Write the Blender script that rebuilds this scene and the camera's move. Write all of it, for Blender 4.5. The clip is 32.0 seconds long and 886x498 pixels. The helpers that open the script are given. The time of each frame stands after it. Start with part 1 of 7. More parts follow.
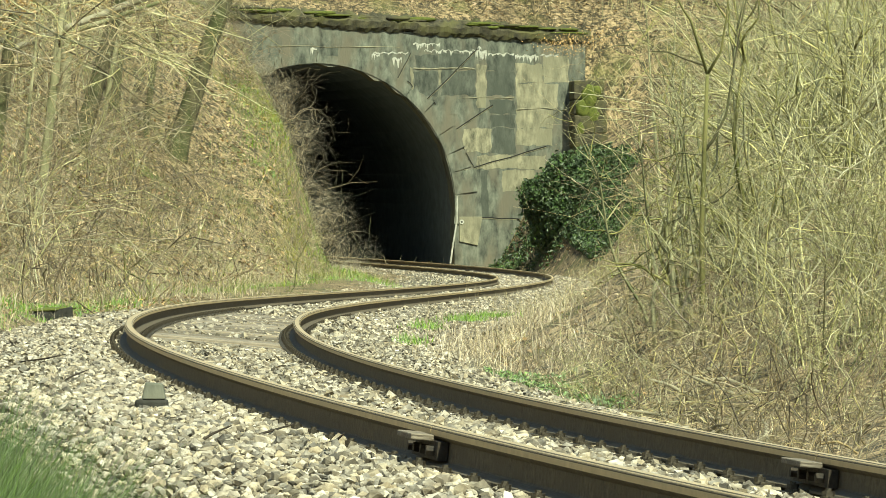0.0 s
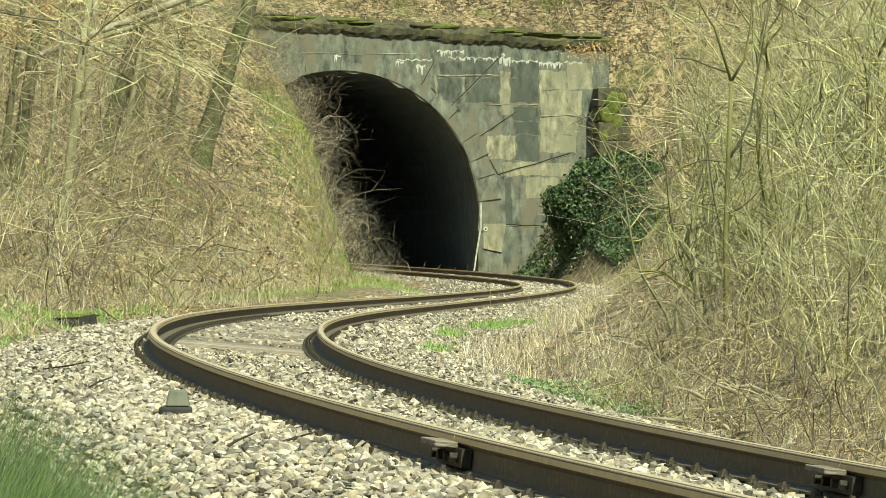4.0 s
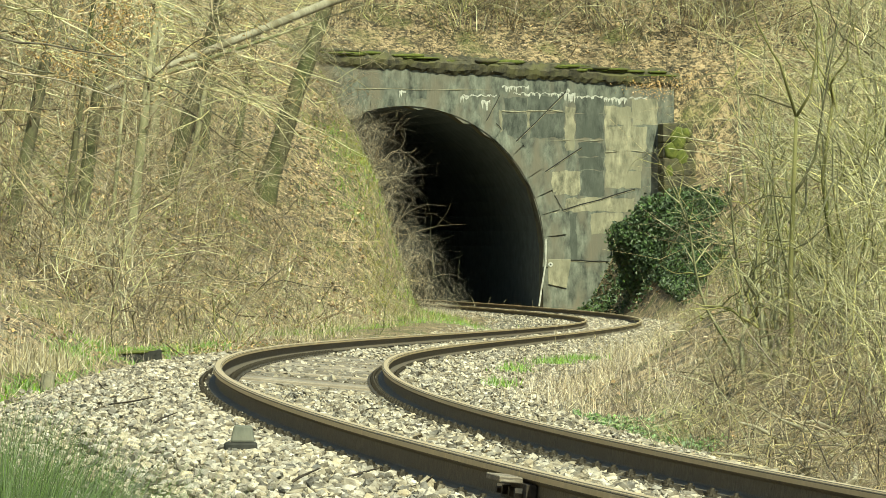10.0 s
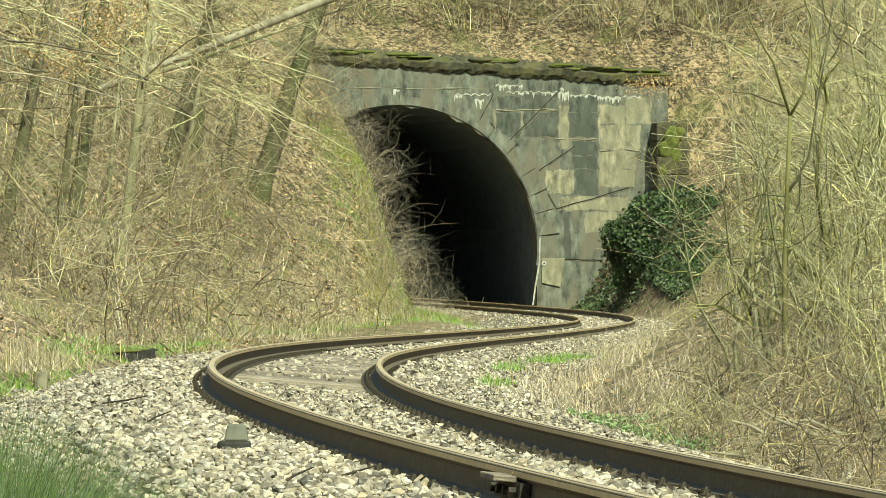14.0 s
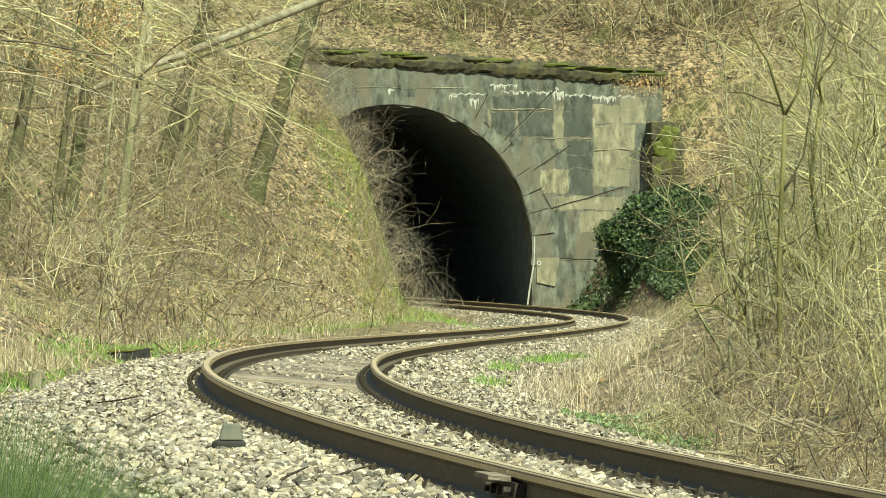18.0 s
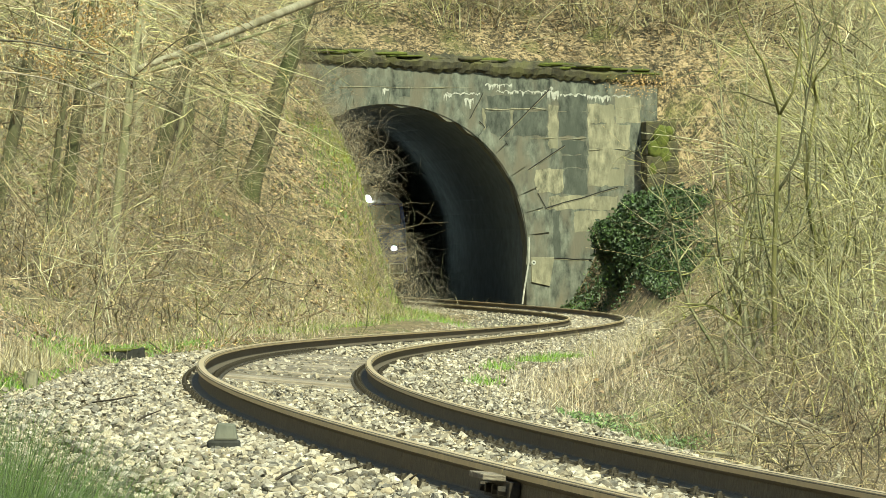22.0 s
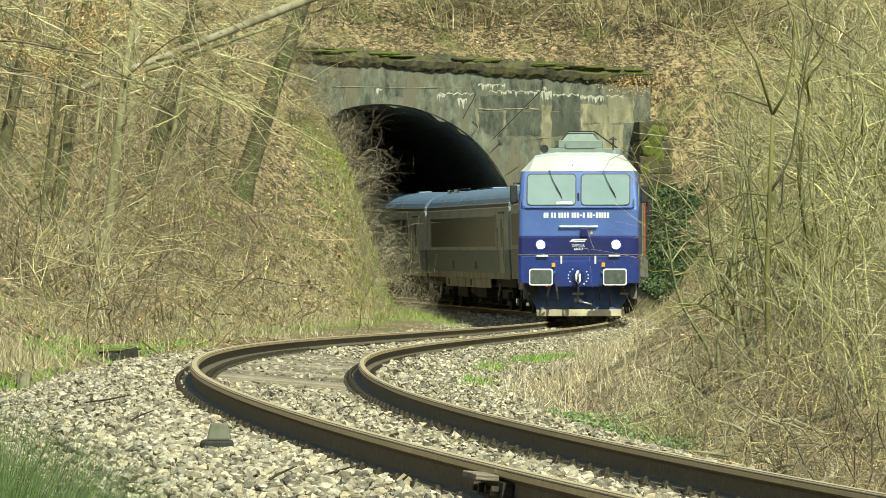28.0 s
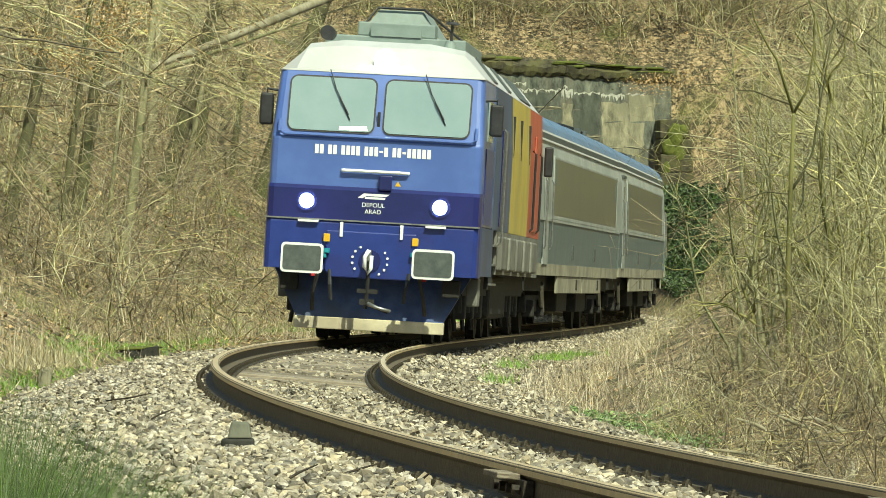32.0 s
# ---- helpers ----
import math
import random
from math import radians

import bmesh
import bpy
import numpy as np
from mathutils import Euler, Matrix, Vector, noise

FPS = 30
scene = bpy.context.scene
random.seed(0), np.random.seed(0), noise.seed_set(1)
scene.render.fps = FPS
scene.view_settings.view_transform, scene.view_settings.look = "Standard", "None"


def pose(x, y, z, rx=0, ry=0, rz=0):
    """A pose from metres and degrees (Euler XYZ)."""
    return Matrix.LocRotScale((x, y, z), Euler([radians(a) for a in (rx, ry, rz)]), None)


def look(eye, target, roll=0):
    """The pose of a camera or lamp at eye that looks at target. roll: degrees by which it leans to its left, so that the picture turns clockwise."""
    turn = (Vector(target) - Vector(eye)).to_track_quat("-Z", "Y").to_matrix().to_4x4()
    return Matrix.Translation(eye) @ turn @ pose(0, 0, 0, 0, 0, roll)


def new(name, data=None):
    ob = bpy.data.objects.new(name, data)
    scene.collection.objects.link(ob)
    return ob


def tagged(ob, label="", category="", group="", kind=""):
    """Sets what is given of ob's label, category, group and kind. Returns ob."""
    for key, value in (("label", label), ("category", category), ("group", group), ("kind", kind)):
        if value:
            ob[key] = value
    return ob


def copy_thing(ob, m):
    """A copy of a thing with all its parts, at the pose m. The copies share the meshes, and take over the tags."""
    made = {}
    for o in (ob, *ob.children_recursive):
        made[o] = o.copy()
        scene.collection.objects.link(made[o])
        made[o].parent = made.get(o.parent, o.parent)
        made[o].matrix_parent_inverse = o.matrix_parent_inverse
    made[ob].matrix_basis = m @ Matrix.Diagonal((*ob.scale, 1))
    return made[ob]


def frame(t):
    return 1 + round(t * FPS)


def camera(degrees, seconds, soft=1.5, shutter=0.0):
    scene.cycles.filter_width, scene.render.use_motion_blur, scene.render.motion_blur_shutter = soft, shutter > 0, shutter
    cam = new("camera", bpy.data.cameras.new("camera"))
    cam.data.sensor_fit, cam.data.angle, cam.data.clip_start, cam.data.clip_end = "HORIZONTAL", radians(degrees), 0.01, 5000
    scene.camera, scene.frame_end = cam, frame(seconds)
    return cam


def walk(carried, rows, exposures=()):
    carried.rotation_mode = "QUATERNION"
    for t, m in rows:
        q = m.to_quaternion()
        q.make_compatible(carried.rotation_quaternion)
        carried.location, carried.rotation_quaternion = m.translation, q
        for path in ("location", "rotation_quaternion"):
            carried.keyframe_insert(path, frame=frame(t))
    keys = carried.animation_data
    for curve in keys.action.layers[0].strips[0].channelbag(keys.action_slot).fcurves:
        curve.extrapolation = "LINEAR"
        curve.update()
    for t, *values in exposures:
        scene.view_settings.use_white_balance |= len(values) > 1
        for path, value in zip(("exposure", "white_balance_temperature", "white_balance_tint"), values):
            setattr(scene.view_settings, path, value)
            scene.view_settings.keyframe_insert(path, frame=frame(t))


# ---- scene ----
EYE = (0.0, 0.0, 1.6)
cam = camera(8.966, 32.0, soft=0.75)

# A zoomed-in camera on a stand point; only its aim drifts: (seconds, tilt, turn) in degrees
walk(cam, [
    (0.0, pose(*EYE, 89.5163, 0, -0.8529)),
    (0.5, pose(*EYE, 89.5160, 0, -0.8597)),
    (1.0, pose(*EYE, 89.5159, 0, -0.8649)),
    (1.5, pose(*EYE, 89.5159, 0, -0.8706)),
    (2.0, pose(*EYE, 89.5159, 0, -0.8746)),
    (2.5, pose(*EYE, 89.5185, 0, -0.8840)),
    (3.0, pose(*EYE, 89.5237, 0, -0.8966)),
    (3.5, pose(*EYE, 89.5519, 0, -0.7908)),
    (5.5, pose(*EYE, 89.7789, 0, -0.1236)),
    (6.0, pose(*EYE, 89.8843, 0, -0.0436)),
    (6.5, pose(*EYE, 89.9789, 0, 0.0264)),
    (7.0, pose(*EYE, 90.0519, 0, 0.0778)),
    (7.5, pose(*EYE, 90.0266, 0, 0.1225)),
    (8.0, pose(*EYE, 89.9806, 0, 0.0877)),
    (8.5, pose(*EYE, 89.9666, 0, 0.0792)),
    (9.0, pose(*EYE, 89.9578, 0, 0.0704)),
    (9.5, pose(*EYE, 89.9522, 0, 0.0586)),
    (10.0, pose(*EYE, 89.9489, 0, 0.0469)),
    (10.5, pose(*EYE, 89.9460, 0, 0.0357)),
    (11.0, pose(*EYE, 89.9434, 0, 0.0283)),
    (11.5, pose(*EYE, 89.9405, 0, 0.0222)),
    (12.0, pose(*EYE, 89.9376, 0, 0.0158)),
    (12.5, pose(*EYE, 89.9370, 0, 0.0084)),
    (13.0, pose(*EYE, 89.9370, 0, -0.0001)),
    (13.5, pose(*EYE, 89.9370, 0, -0.0086)),
    (14.0, pose(*EYE, 89.9370, 0, -0.0170)),
    (14.5, pose(*EYE, 89.9370, 0, -0.0254)),
    (16.5, pose(*EYE, 89.9370, 0, -0.0527)),
    (17.0, pose(*EYE, 89.9352, 0, -0.0588)),
    (17.5, pose(*EYE, 89.9337, 0, -0.0646)),
    (18.0, pose(*EYE, 89.9326, 0, -0.0707)),
    (18.5, pose(*EYE, 89.9315, 0, -0.0789)),
    (19.0, pose(*EYE, 89.9304, 0, -0.0871)),
    (19.5, pose(*EYE, 89.9292, 0, -0.0930)),
    (20.0, pose(*EYE, 89.9291, 0, -0.0989)),
    (20.5, pose(*EYE, 89.9290, 0, -0.1052)),
    (21.0, pose(*EYE, 89.9288, 0, -0.1114)),
    (21.5, pose(*EYE, 89.9286, 0, -0.1172)),
    (22.0, pose(*EYE, 89.9284, 0, -0.1232)),
    (22.5, pose(*EYE, 89.9284, 0, -0.1292)),
    (23.0, pose(*EYE, 89.9284, 0, -0.1351)),
    (23.5, pose(*EYE, 89.9284, 0, -0.1406)),
    (24.0, pose(*EYE, 89.9284, 0, -0.1462)),
    (24.5, pose(*EYE, 89.9284, 0, -0.1520)),
    (25.0, pose(*EYE, 89.9284, 0, -0.1577)),
    (25.5, pose(*EYE, 89.9284, 0, -0.1652)),
    (27.5, pose(*EYE, 89.9284, 0, -0.1840)),
    (28.0, pose(*EYE, 89.9285, 0, -0.1925)),
    (28.5, pose(*EYE, 89.9346, 0, -0.1952)),
    (29.0, pose(*EYE, 89.9465, 0, -0.1921)),
    (29.5, pose(*EYE, 89.9110, 0, -0.0605)),
    (30.0, pose(*EYE, 89.8934, 0, 0.0436)),
    (30.5, pose(*EYE, 89.9036, 0, 0.0413)),
    (31.0, pose(*EYE, 89.9096, 0, 0.0355)),
    (31.5, pose(*EYE, 89.9128, 0, 0.0269)),
    (32.0, pose(*EYE, 89.9119, 0, 0.0190)),
], exposures=[(0.0, 0.60, 6600, -14), (22.0, 0.60, 6600, -14), (26.0, 0.52, 6650, -13), (32.0, 0.36, 6700, -13)])

# ---- world and sun ----
SUN_TO = Vector((0.27, -0.57, 0.78)).normalized()
sky_world = bpy.data.worlds.new("sky")
scene.world = sky_world
sky_world.use_nodes = True
wn = sky_world.node_tree
sky = wn.nodes.new("ShaderNodeTexSky")
sky.sky_type, sky.sun_disc = "NISHITA", False
sky.sun_elevation = math.asin(SUN_TO.z)
sky.sun_rotation = math.atan2(SUN_TO.x, SUN_TO.y)
sky.dust_density = 1.2
wn.links.new(sky.outputs[0], wn.nodes["Background"].inputs[0])
wn.nodes["Background"].inputs[1].default_value = 0.10
sun = new("sun", bpy.data.lights.new("sun", "SUN"))
sun.data.energy, sun.data.angle, sun.data.color = 5.0, radians(0.6), (1.0, 0.93, 0.78)
sun.matrix_world = look(SUN_TO * 80, (0, 0, 0))


# ---- materials ----
def nodes_of(name):
    m = bpy.data.materials.new(name)
    m.use_nodes = True
    return m, m.node_tree, m.node_tree.nodes["Principled BSDF"]


def mat(name, a, b, scale=8.0, rough=0.8, bump=0.0, c=None, scale2=0.6, metal=0.0, vary="", spread=0.5, coat=0.0, stretch=(1, 1, 1), bscale=None):
    """Two colours by fine noise, a third by broad noise; vary: 'island' or 'object' lightens and darkens piece by piece."""
    m, t, p = nodes_of(name)
    n, lk = t.nodes.new, t.links.new
    tc = n("ShaderNodeTexCoord")
    mp = n("ShaderNodeMapping")
    mp.inputs["Scale"].default_value = stretch
    lk(tc.outputs["Object"], mp.inputs[0])
    n1 = n("ShaderNodeTexNoise")
    n1.inputs["Scale"].default_value, n1.inputs["Detail"].default_value, n1.inputs["Roughness"].default_value = scale, 6, 0.65
    lk(mp.outputs[0], n1.inputs[0])
    r1 = n("ShaderNodeValToRGB")
    r1.color_ramp.elements[0].position, r1.color_ramp.elements[1].position = 0.33, 0.68
    r1.color_ramp.elements[0].color, r1.color_ramp.elements[1].color = (*a, 1), (*b, 1)
    lk(n1.outputs[0], r1.inputs[0])
    col = r1.outputs[0]
    if c:
        n2 = n("ShaderNodeTexNoise")
        n2.inputs["Scale"].default_value, n2.inputs["Detail"].default_value = scale2, 4
        lk(mp.outputs[0], n2.inputs[0])
        r2 = n("ShaderNodeValToRGB")
        r2.color_ramp.elements[0].position, r2.color_ramp.elements[1].position = 0.45, 0.62
        lk(n2.outputs[0], r2.inputs[0])
        mx = n("ShaderNodeMix")
        mx.data_type = "RGBA"
        lk(r2.outputs[0], mx.inputs[0])
        lk(col, mx.inputs[6])
        mx.inputs[7].default_value = (*c, 1)
        col = mx.outputs[2]
    if vary:
        src = n("ShaderNodeObjectInfo").outputs["Random"] if vary == "object" else n("ShaderNodeNewGeometry").outputs["Random Per Island"]
        mr = n("ShaderNodeMapRange")
        mr.inputs[3].default_value, mr.inputs[4].default_value = 1 - spread, 1 + spread
        lk(src, mr.inputs[0])
        hs = n("ShaderNodeHueSaturation")
        lk(mr.outputs[0], hs.inputs["Value"])
        mr2 = n("ShaderNodeMapRange")
        mr2.inputs[3].default_value, mr2.inputs[4].default_value = 0.7, 1.2
        wv = n("ShaderNodeMath")
        wv.operation = "FRACT"
        ml = n("ShaderNodeMath")
        ml.operation = "MULTIPLY"
        ml.inputs[1].default_value = 17.3
        lk(src, ml.inputs[0])
        lk(ml.outputs[0], wv.inputs[0])
        lk(wv.outputs[0], mr2.inputs[0])
        lk(mr2.outputs[0], hs.inputs["Saturation"])
        lk(col, hs.inputs["Color"])
        col = hs.outputs[0]
    lk(col, p.inputs["Base Color"])
    p.inputs["Roughness"].default_value, p.inputs["Metallic"].default_value = rough, metal
    if coat:
        p.inputs["Coat Weight"].default_value = coat
        p.inputs["Coat Roughness"].default_value = 0.12
    if bump:
        bp = n("ShaderNodeBump")
        bp.inputs["Strength"].default_value = min(1.0, bump)
        bp.inputs["Distance"].default_value = 0.02
        if bscale:
            n3 = n("ShaderNodeTexNoise")
            n3.inputs["Scale"].default_value, n3.inputs["Detail"].default_value = bscale, 5
            lk(mp.outputs[0], n3.inputs[0])
            lk(n3.outputs[0], bp.inputs["Height"])
        else:
            lk(n1.outputs[0], bp.inputs["Height"])
        lk(bp.outputs[0], p.inputs["Normal"])
    return m


def glow(name, colour, strength):
    m, t, p = nodes_of(name)
    p.inputs["Base Color"].default_value = (*colour, 1)
    p.inputs["Emission Color"].default_value, p.inputs["Emission Strength"].default_value = (*colour, 1), strength
    return m


def litter(name):
    """Ground strewn with leaves: each leaf a cell with a colour of its own, over soil, with moss in places."""
    m, t, p = nodes_of(name)
    n, lk = t.nodes.new, t.links.new
    tc = n("ShaderNodeTexCoord")
    warp = n("ShaderNodeTexNoise")
    warp.inputs["Scale"].default_value = 5.0
    lk(tc.outputs["Object"], warp.inputs[0])
    mx0 = n("ShaderNodeMix")
    mx0.data_type = "RGBA"
    mx0.inputs[0].default_value = 0.06
    lk(tc.outputs["Object"], mx0.inputs[6])
    lk(warp.outputs["Color"], mx0.inputs[7])
    vo = n("ShaderNodeTexVoronoi")
    vo.inputs["Scale"].default_value = 10.0
    lk(mx0.outputs[2], vo.inputs["Vector"])
    vo2 = n("ShaderNodeTexVoronoi")
    vo2.inputs["Scale"].default_value = 29.0
    lk(mx0.outputs[2], vo2.inputs["Vector"])
    speck = n("ShaderNodeTexNoise")
    speck.inputs["Scale"].default_value, speck.inputs["Detail"].default_value = 60.0, 6
    lk(tc.outputs["Object"], speck.inputs[0])
    mxv = n("ShaderNodeMix")
    mxv.data_type = "RGBA"
    mxv.inputs[0].default_value = 0.42
    lk(vo.outputs["Color"], mxv.inputs[6])
    lk(vo2.outputs["Color"], mxv.inputs[7])
    mxw = n("ShaderNodeMix")
    mxw.data_type = "RGBA"
    mxw.inputs[0].default_value = 0.30
    lk(mxv.outputs[2], mxw.inputs[6])
    lk(speck.outputs["Color"], mxw.inputs[7])
    sep = n("ShaderNodeSeparateColor")
    lk(mxw.outputs[2], sep.inputs[0])
    clump = n("ShaderNodeTexNoise")
    clump.inputs["Scale"].default_value, clump.inputs["Detail"].default_value = 2.6, 4
    lk(tc.outputs["Object"], clump.inputs[0])
    ma = n("ShaderNodeMath")
    ma.operation = "MULTIPLY_ADD"
    ma.inputs[1].default_value, ma.inputs[2].default_value = 0.75, -0.36
    lk(clump.outputs[0], ma.inputs[0])
    ad = n("ShaderNodeMath")
    lk(sep.outputs[0], ad.inputs[0])
    lk(ma.outputs[0], ad.inputs[1])
    r1 = n("ShaderNodeValToRGB")
    e = r1.color_ramp.elements
    e[0].position, e[0].color = 0.28, (0.035, 0.029, 0.016, 1)
    e[1].position, e[1].color = 0.76, (0.44, 0.328, 0.188, 1)
    for q, c in ((0.40, (0.06, 0.048, 0.026, 1)), (0.5, (0.14, 0.105, 0.056, 1)), (0.62, (0.28, 0.208, 0.112, 1))):
        x = e.new(q)
        x.color = c
    lk(ad.outputs[0], r1.inputs[0])
    broad = n("ShaderNodeTexNoise")
    broad.inputs["Scale"].default_value, broad.inputs["Detail"].default_value = 0.55, 6
    lk(tc.outputs["Object"], broad.inputs[0])
    r2 = n("ShaderNodeValToRGB")
    r2.color_ramp.elements[0].position, r2.color_ramp.elements[1].position = 0.52, 0.70
    lk(broad.outputs[0], r2.inputs[0])
    grain = n("ShaderNodeTexNoise")
    grain.inputs["Scale"].default_value, grain.inputs["Detail"].default_value = 14.0, 5
    lk(tc.outputs["Object"], grain.inputs[0])
    r3 = n("ShaderNodeValToRGB")
    r3.color_ramp.elements[0].position, r3.color_ramp.elements[1].position = 0.35, 0.65
    r3.color_ramp.elements[0].color, r3.color_ramp.elements[1].color = (0.032, 0.037, 0.012, 1), (0.19, 0.19, 0.058, 1)
    lk(grain.outputs[0], r3.inputs[0])
    mx = n("ShaderNodeMix")
    mx.data_type = "RGBA"
    lk(r2.outputs[0], mx.inputs[0])
    lk(r1.outputs[0], mx.inputs[6])
    lk(r3.outputs[0], mx.inputs[7])
    lk(mx.outputs[2], p.inputs["Base Color"])
    p.inputs["Roughness"].default_value = 0.95
    bp = n("ShaderNodeBump")
    bp.inputs["Strength"].default_value, bp.inputs["Distance"].default_value = 1.0, 0.06
    lk(mxw.outputs[2], bp.inputs["Height"])
    lk(bp.outputs[0], p.inputs["Normal"])
    return m


M_GROUND = litter("earth_with_leaf_litter")
M_BALLAST_BED = mat("ballast_bed", (0.07, 0.062, 0.043), (0.20, 0.18, 0.13), 26.0, 0.95, 1.0, (0.14, 0.125, 0.09), 1.5)
M_STONE = mat("ballast_stone", (0.2653, 0.2242, 0.1576), (0.4934, 0.4322, 0.331), 18.0, 0.9, 0.6, (0.1955, 0.1634, 0.1177), 16.0, vary="island", spread=0.62)
M_BIG_STONE = mat("large_ballast_stone", (0.196, 0.172, 0.132), (0.49, 0.45, 0.3685), 1.2, 0.9, 0.6, (0.147, 0.132, 0.1078), 0.7, vary="object", spread=0.6)
M_RAIL_SIDE = mat("rusted_rail_steel", (0.062, 0.05, 0.033), (0.165, 0.13, 0.082), 30.0, 0.75, 0.3, (0.105, 0.083, 0.053), 3.0, metal=0.1)
M_RAIL_TOP = mat("worn_rail_head", (0.424, 0.32, 0.172), (0.583, 0.45, 0.2537), 12.0, 0.42, 0.05, (0.4876, 0.37, 0.2021), 2.0, metal=0.15)
M_SLEEPER = mat("weathered_timber", (0.1281, 0.1017, 0.0704), (0.3538, 0.2951, 0.2112), 9.0, 0.9, 0.6, (0.183, 0.1463, 0.1024), 1.0, vary="object", spread=0.4, stretch=(1, 9, 9))
M_IRON = mat("dark_rusty_iron", (0.02, 0.016, 0.011), (0.065, 0.046, 0.028), 40.0, 0.75, 0.4, metal=0.2)
M_CONCRETE = mat("stained_concrete", (0.03231, 0.03675, 0.02981), (0.2168, 0.225, 0.1748), 3.4, 0.93, 0.6, (0.1551, 0.1392, 0.09936), 1.3, stretch=(1, 1, 0.42), bscale=9.0)
M_MOSS = mat("mossy_coping", (0.0253, 0.02415, 0.0161), (0.09775, 0.08625, 0.0483), 5.0, 0.97, 1.0, (0.092, 0.08625, 0.0345), 1.6)
M_PANEL = mat("grey_green_stained_concrete", (0.03346, 0.03837, 0.03075), (0.2351, 0.2451, 0.1891), 3.4, 0.93, 0.7, (0.1457, 0.1323, 0.09504), 1.3, stretch=(1, 1, 0.42), bscale=10.0)
M_PANEL_DARK = mat("damp_dark_concrete", (0.01763, 0.02105, 0.01767), (0.1474, 0.1575, 0.1236), 3.4, 0.93, 0.7, (0.06755, 0.07526, 0.05858), 0.7, stretch=(1, 1, 0.42), bscale=10.0)
M_PALE = mat("pale_weathered_concrete", (0.07686, 0.0753, 0.05056), (0.4175, 0.3846, 0.2544), 3.4, 0.93, 0.6, (0.2182, 0.206, 0.136), 0.7, stretch=(1, 1, 0.42), bscale=14.0)
M_LIME = mat("white_lime_run", (0.30, 0.295, 0.24), (0.58, 0.57, 0.49), 9.0, 0.9, 0.3)
M_BLACKENED = mat("blackened_joint", (0.015, 0.015, 0.012), (0.05, 0.048, 0.04), 9.0, 0.95, 0.3)
M_BRIGHTMOSS = mat("bright_moss", (0.0504, 0.0648, 0.0096), (0.1296, 0.144, 0.024), 9.0, 0.95, 1.0)
M_TUNNEL = mat("sooty_tunnel_lining", (0.08, 0.10, 0.112), (0.14, 0.168, 0.182), 2.0, 0.95, 0.6)
M_TWIG = mat("bare_twig_bark", (0.34, 0.31, 0.145), (0.70, 0.65, 0.345), 9.0, 0.8, 0.2, (0.25, 0.22, 0.10), 1.7, vary="island", spread=0.80)
M_BARK_PALE = mat("pale_bare_wood", (0.222, 0.198, 0.1254), (0.37, 0.3348, 0.231), 10.0, 0.85, 0.6, (0.1776, 0.1512, 0.0858), 1.0, stretch=(1, 1, 0.35))
M_ORANGE_LEAF = mat("dry_orange_leaf", (0.3744, 0.2356, 0.0936), (0.546, 0.38, 0.18), 5.0, 0.8, 0, vary="island", spread=0.4)
M_BARK = mat("grey_green_bark", (0.21, 0.195, 0.11), (0.42, 0.385, 0.235), 12.0, 0.9, 0.8, (0.12, 0.125, 0.05), 1.2, stretch=(1, 1, 0.35))
M_BARK_DARK = mat("dark_mossy_bark", (0.0416, 0.0384, 0.02), (0.1625, 0.1434, 0.075), 9.0, 0.9, 1.0, (0.0715, 0.07936, 0.0275), 1.8, stretch=(1, 1, 0.35))
M_DRY = mat("dry_grass_blade", (0.30, 0.256, 0.142), (0.55, 0.478, 0.295), 5.0, 0.85, 0, (0.19, 0.15, 0.08), 1.6, vary="island", spread=0.4)
M_WEED = mat("withered_weed", (0.30, 0.24, 0.155), (0.67, 0.57, 0.40), 5.0, 0.85, 0, (0.17, 0.13, 0.085), 2.2, vary="island", spread=0.65)
M_YELLOWMOSS = mat("yellow_green_moss", (0.1326, 0.1368, 0.024), (0.3276, 0.304, 0.072), 5.0, 0.9, 0, vary="island", spread=0.4)
M_GREEN = mat("fresh_grass_blade", (0.10, 0.19, 0.025), (0.24, 0.36, 0.06), 6.0, 0.7, 0, vary="island", spread=0.35)
M_MOSSGRASS = mat("olive_moss_grass_blade", (0.14, 0.165, 0.032), (0.345, 0.362, 0.095), 5.0, 0.85, 0, (0.10, 0.11, 0.03), 1.6, vary="island", spread=0.5)
M_SAPLING = mat("olive_sapling_bark", (0.09061, 0.08602, 0.02688), (0.2091, 0.1915, 0.0672), 12.0, 0.85, 0.5, (0.1185, 0.1176, 0.0336), 4.0, stretch=(1, 1, 0.4))
M_BARK_MOSS = mat("moss_green_bark", (0.17, 0.162, 0.065), (0.43, 0.40, 0.18), 14.0, 0.9, 0.7, (0.15, 0.155, 0.05), 2.0, vary="island", spread=0.35)
M_STRAW = mat("dead_bramble_stem", (0.35, 0.305, 0.155), (0.70, 0.62, 0.365), 9.0, 0.85, 0.2, (0.14, 0.115, 0.06), 2.6, vary="island", spread=0.65)
M_LIMB = mat("pale_green_grey_limb", (0.33, 0.31, 0.155), (0.68, 0.64, 0.37), 9.0, 0.85, 0.2, (0.28, 0.255, 0.12), 1.7, vary="island", spread=0.65)
M_GREY_TWIG = mat("silver_grey_twig", (0.24, 0.205, 0.14), (0.52, 0.455, 0.325), 9.0, 0.85, 0.2, vary="island", spread=0.4)
M_BOLT = mat("worn_bolt_iron", (0.032, 0.026, 0.018), (0.095, 0.077, 0.05), 40.0, 0.6, 0.4, metal=0.3)
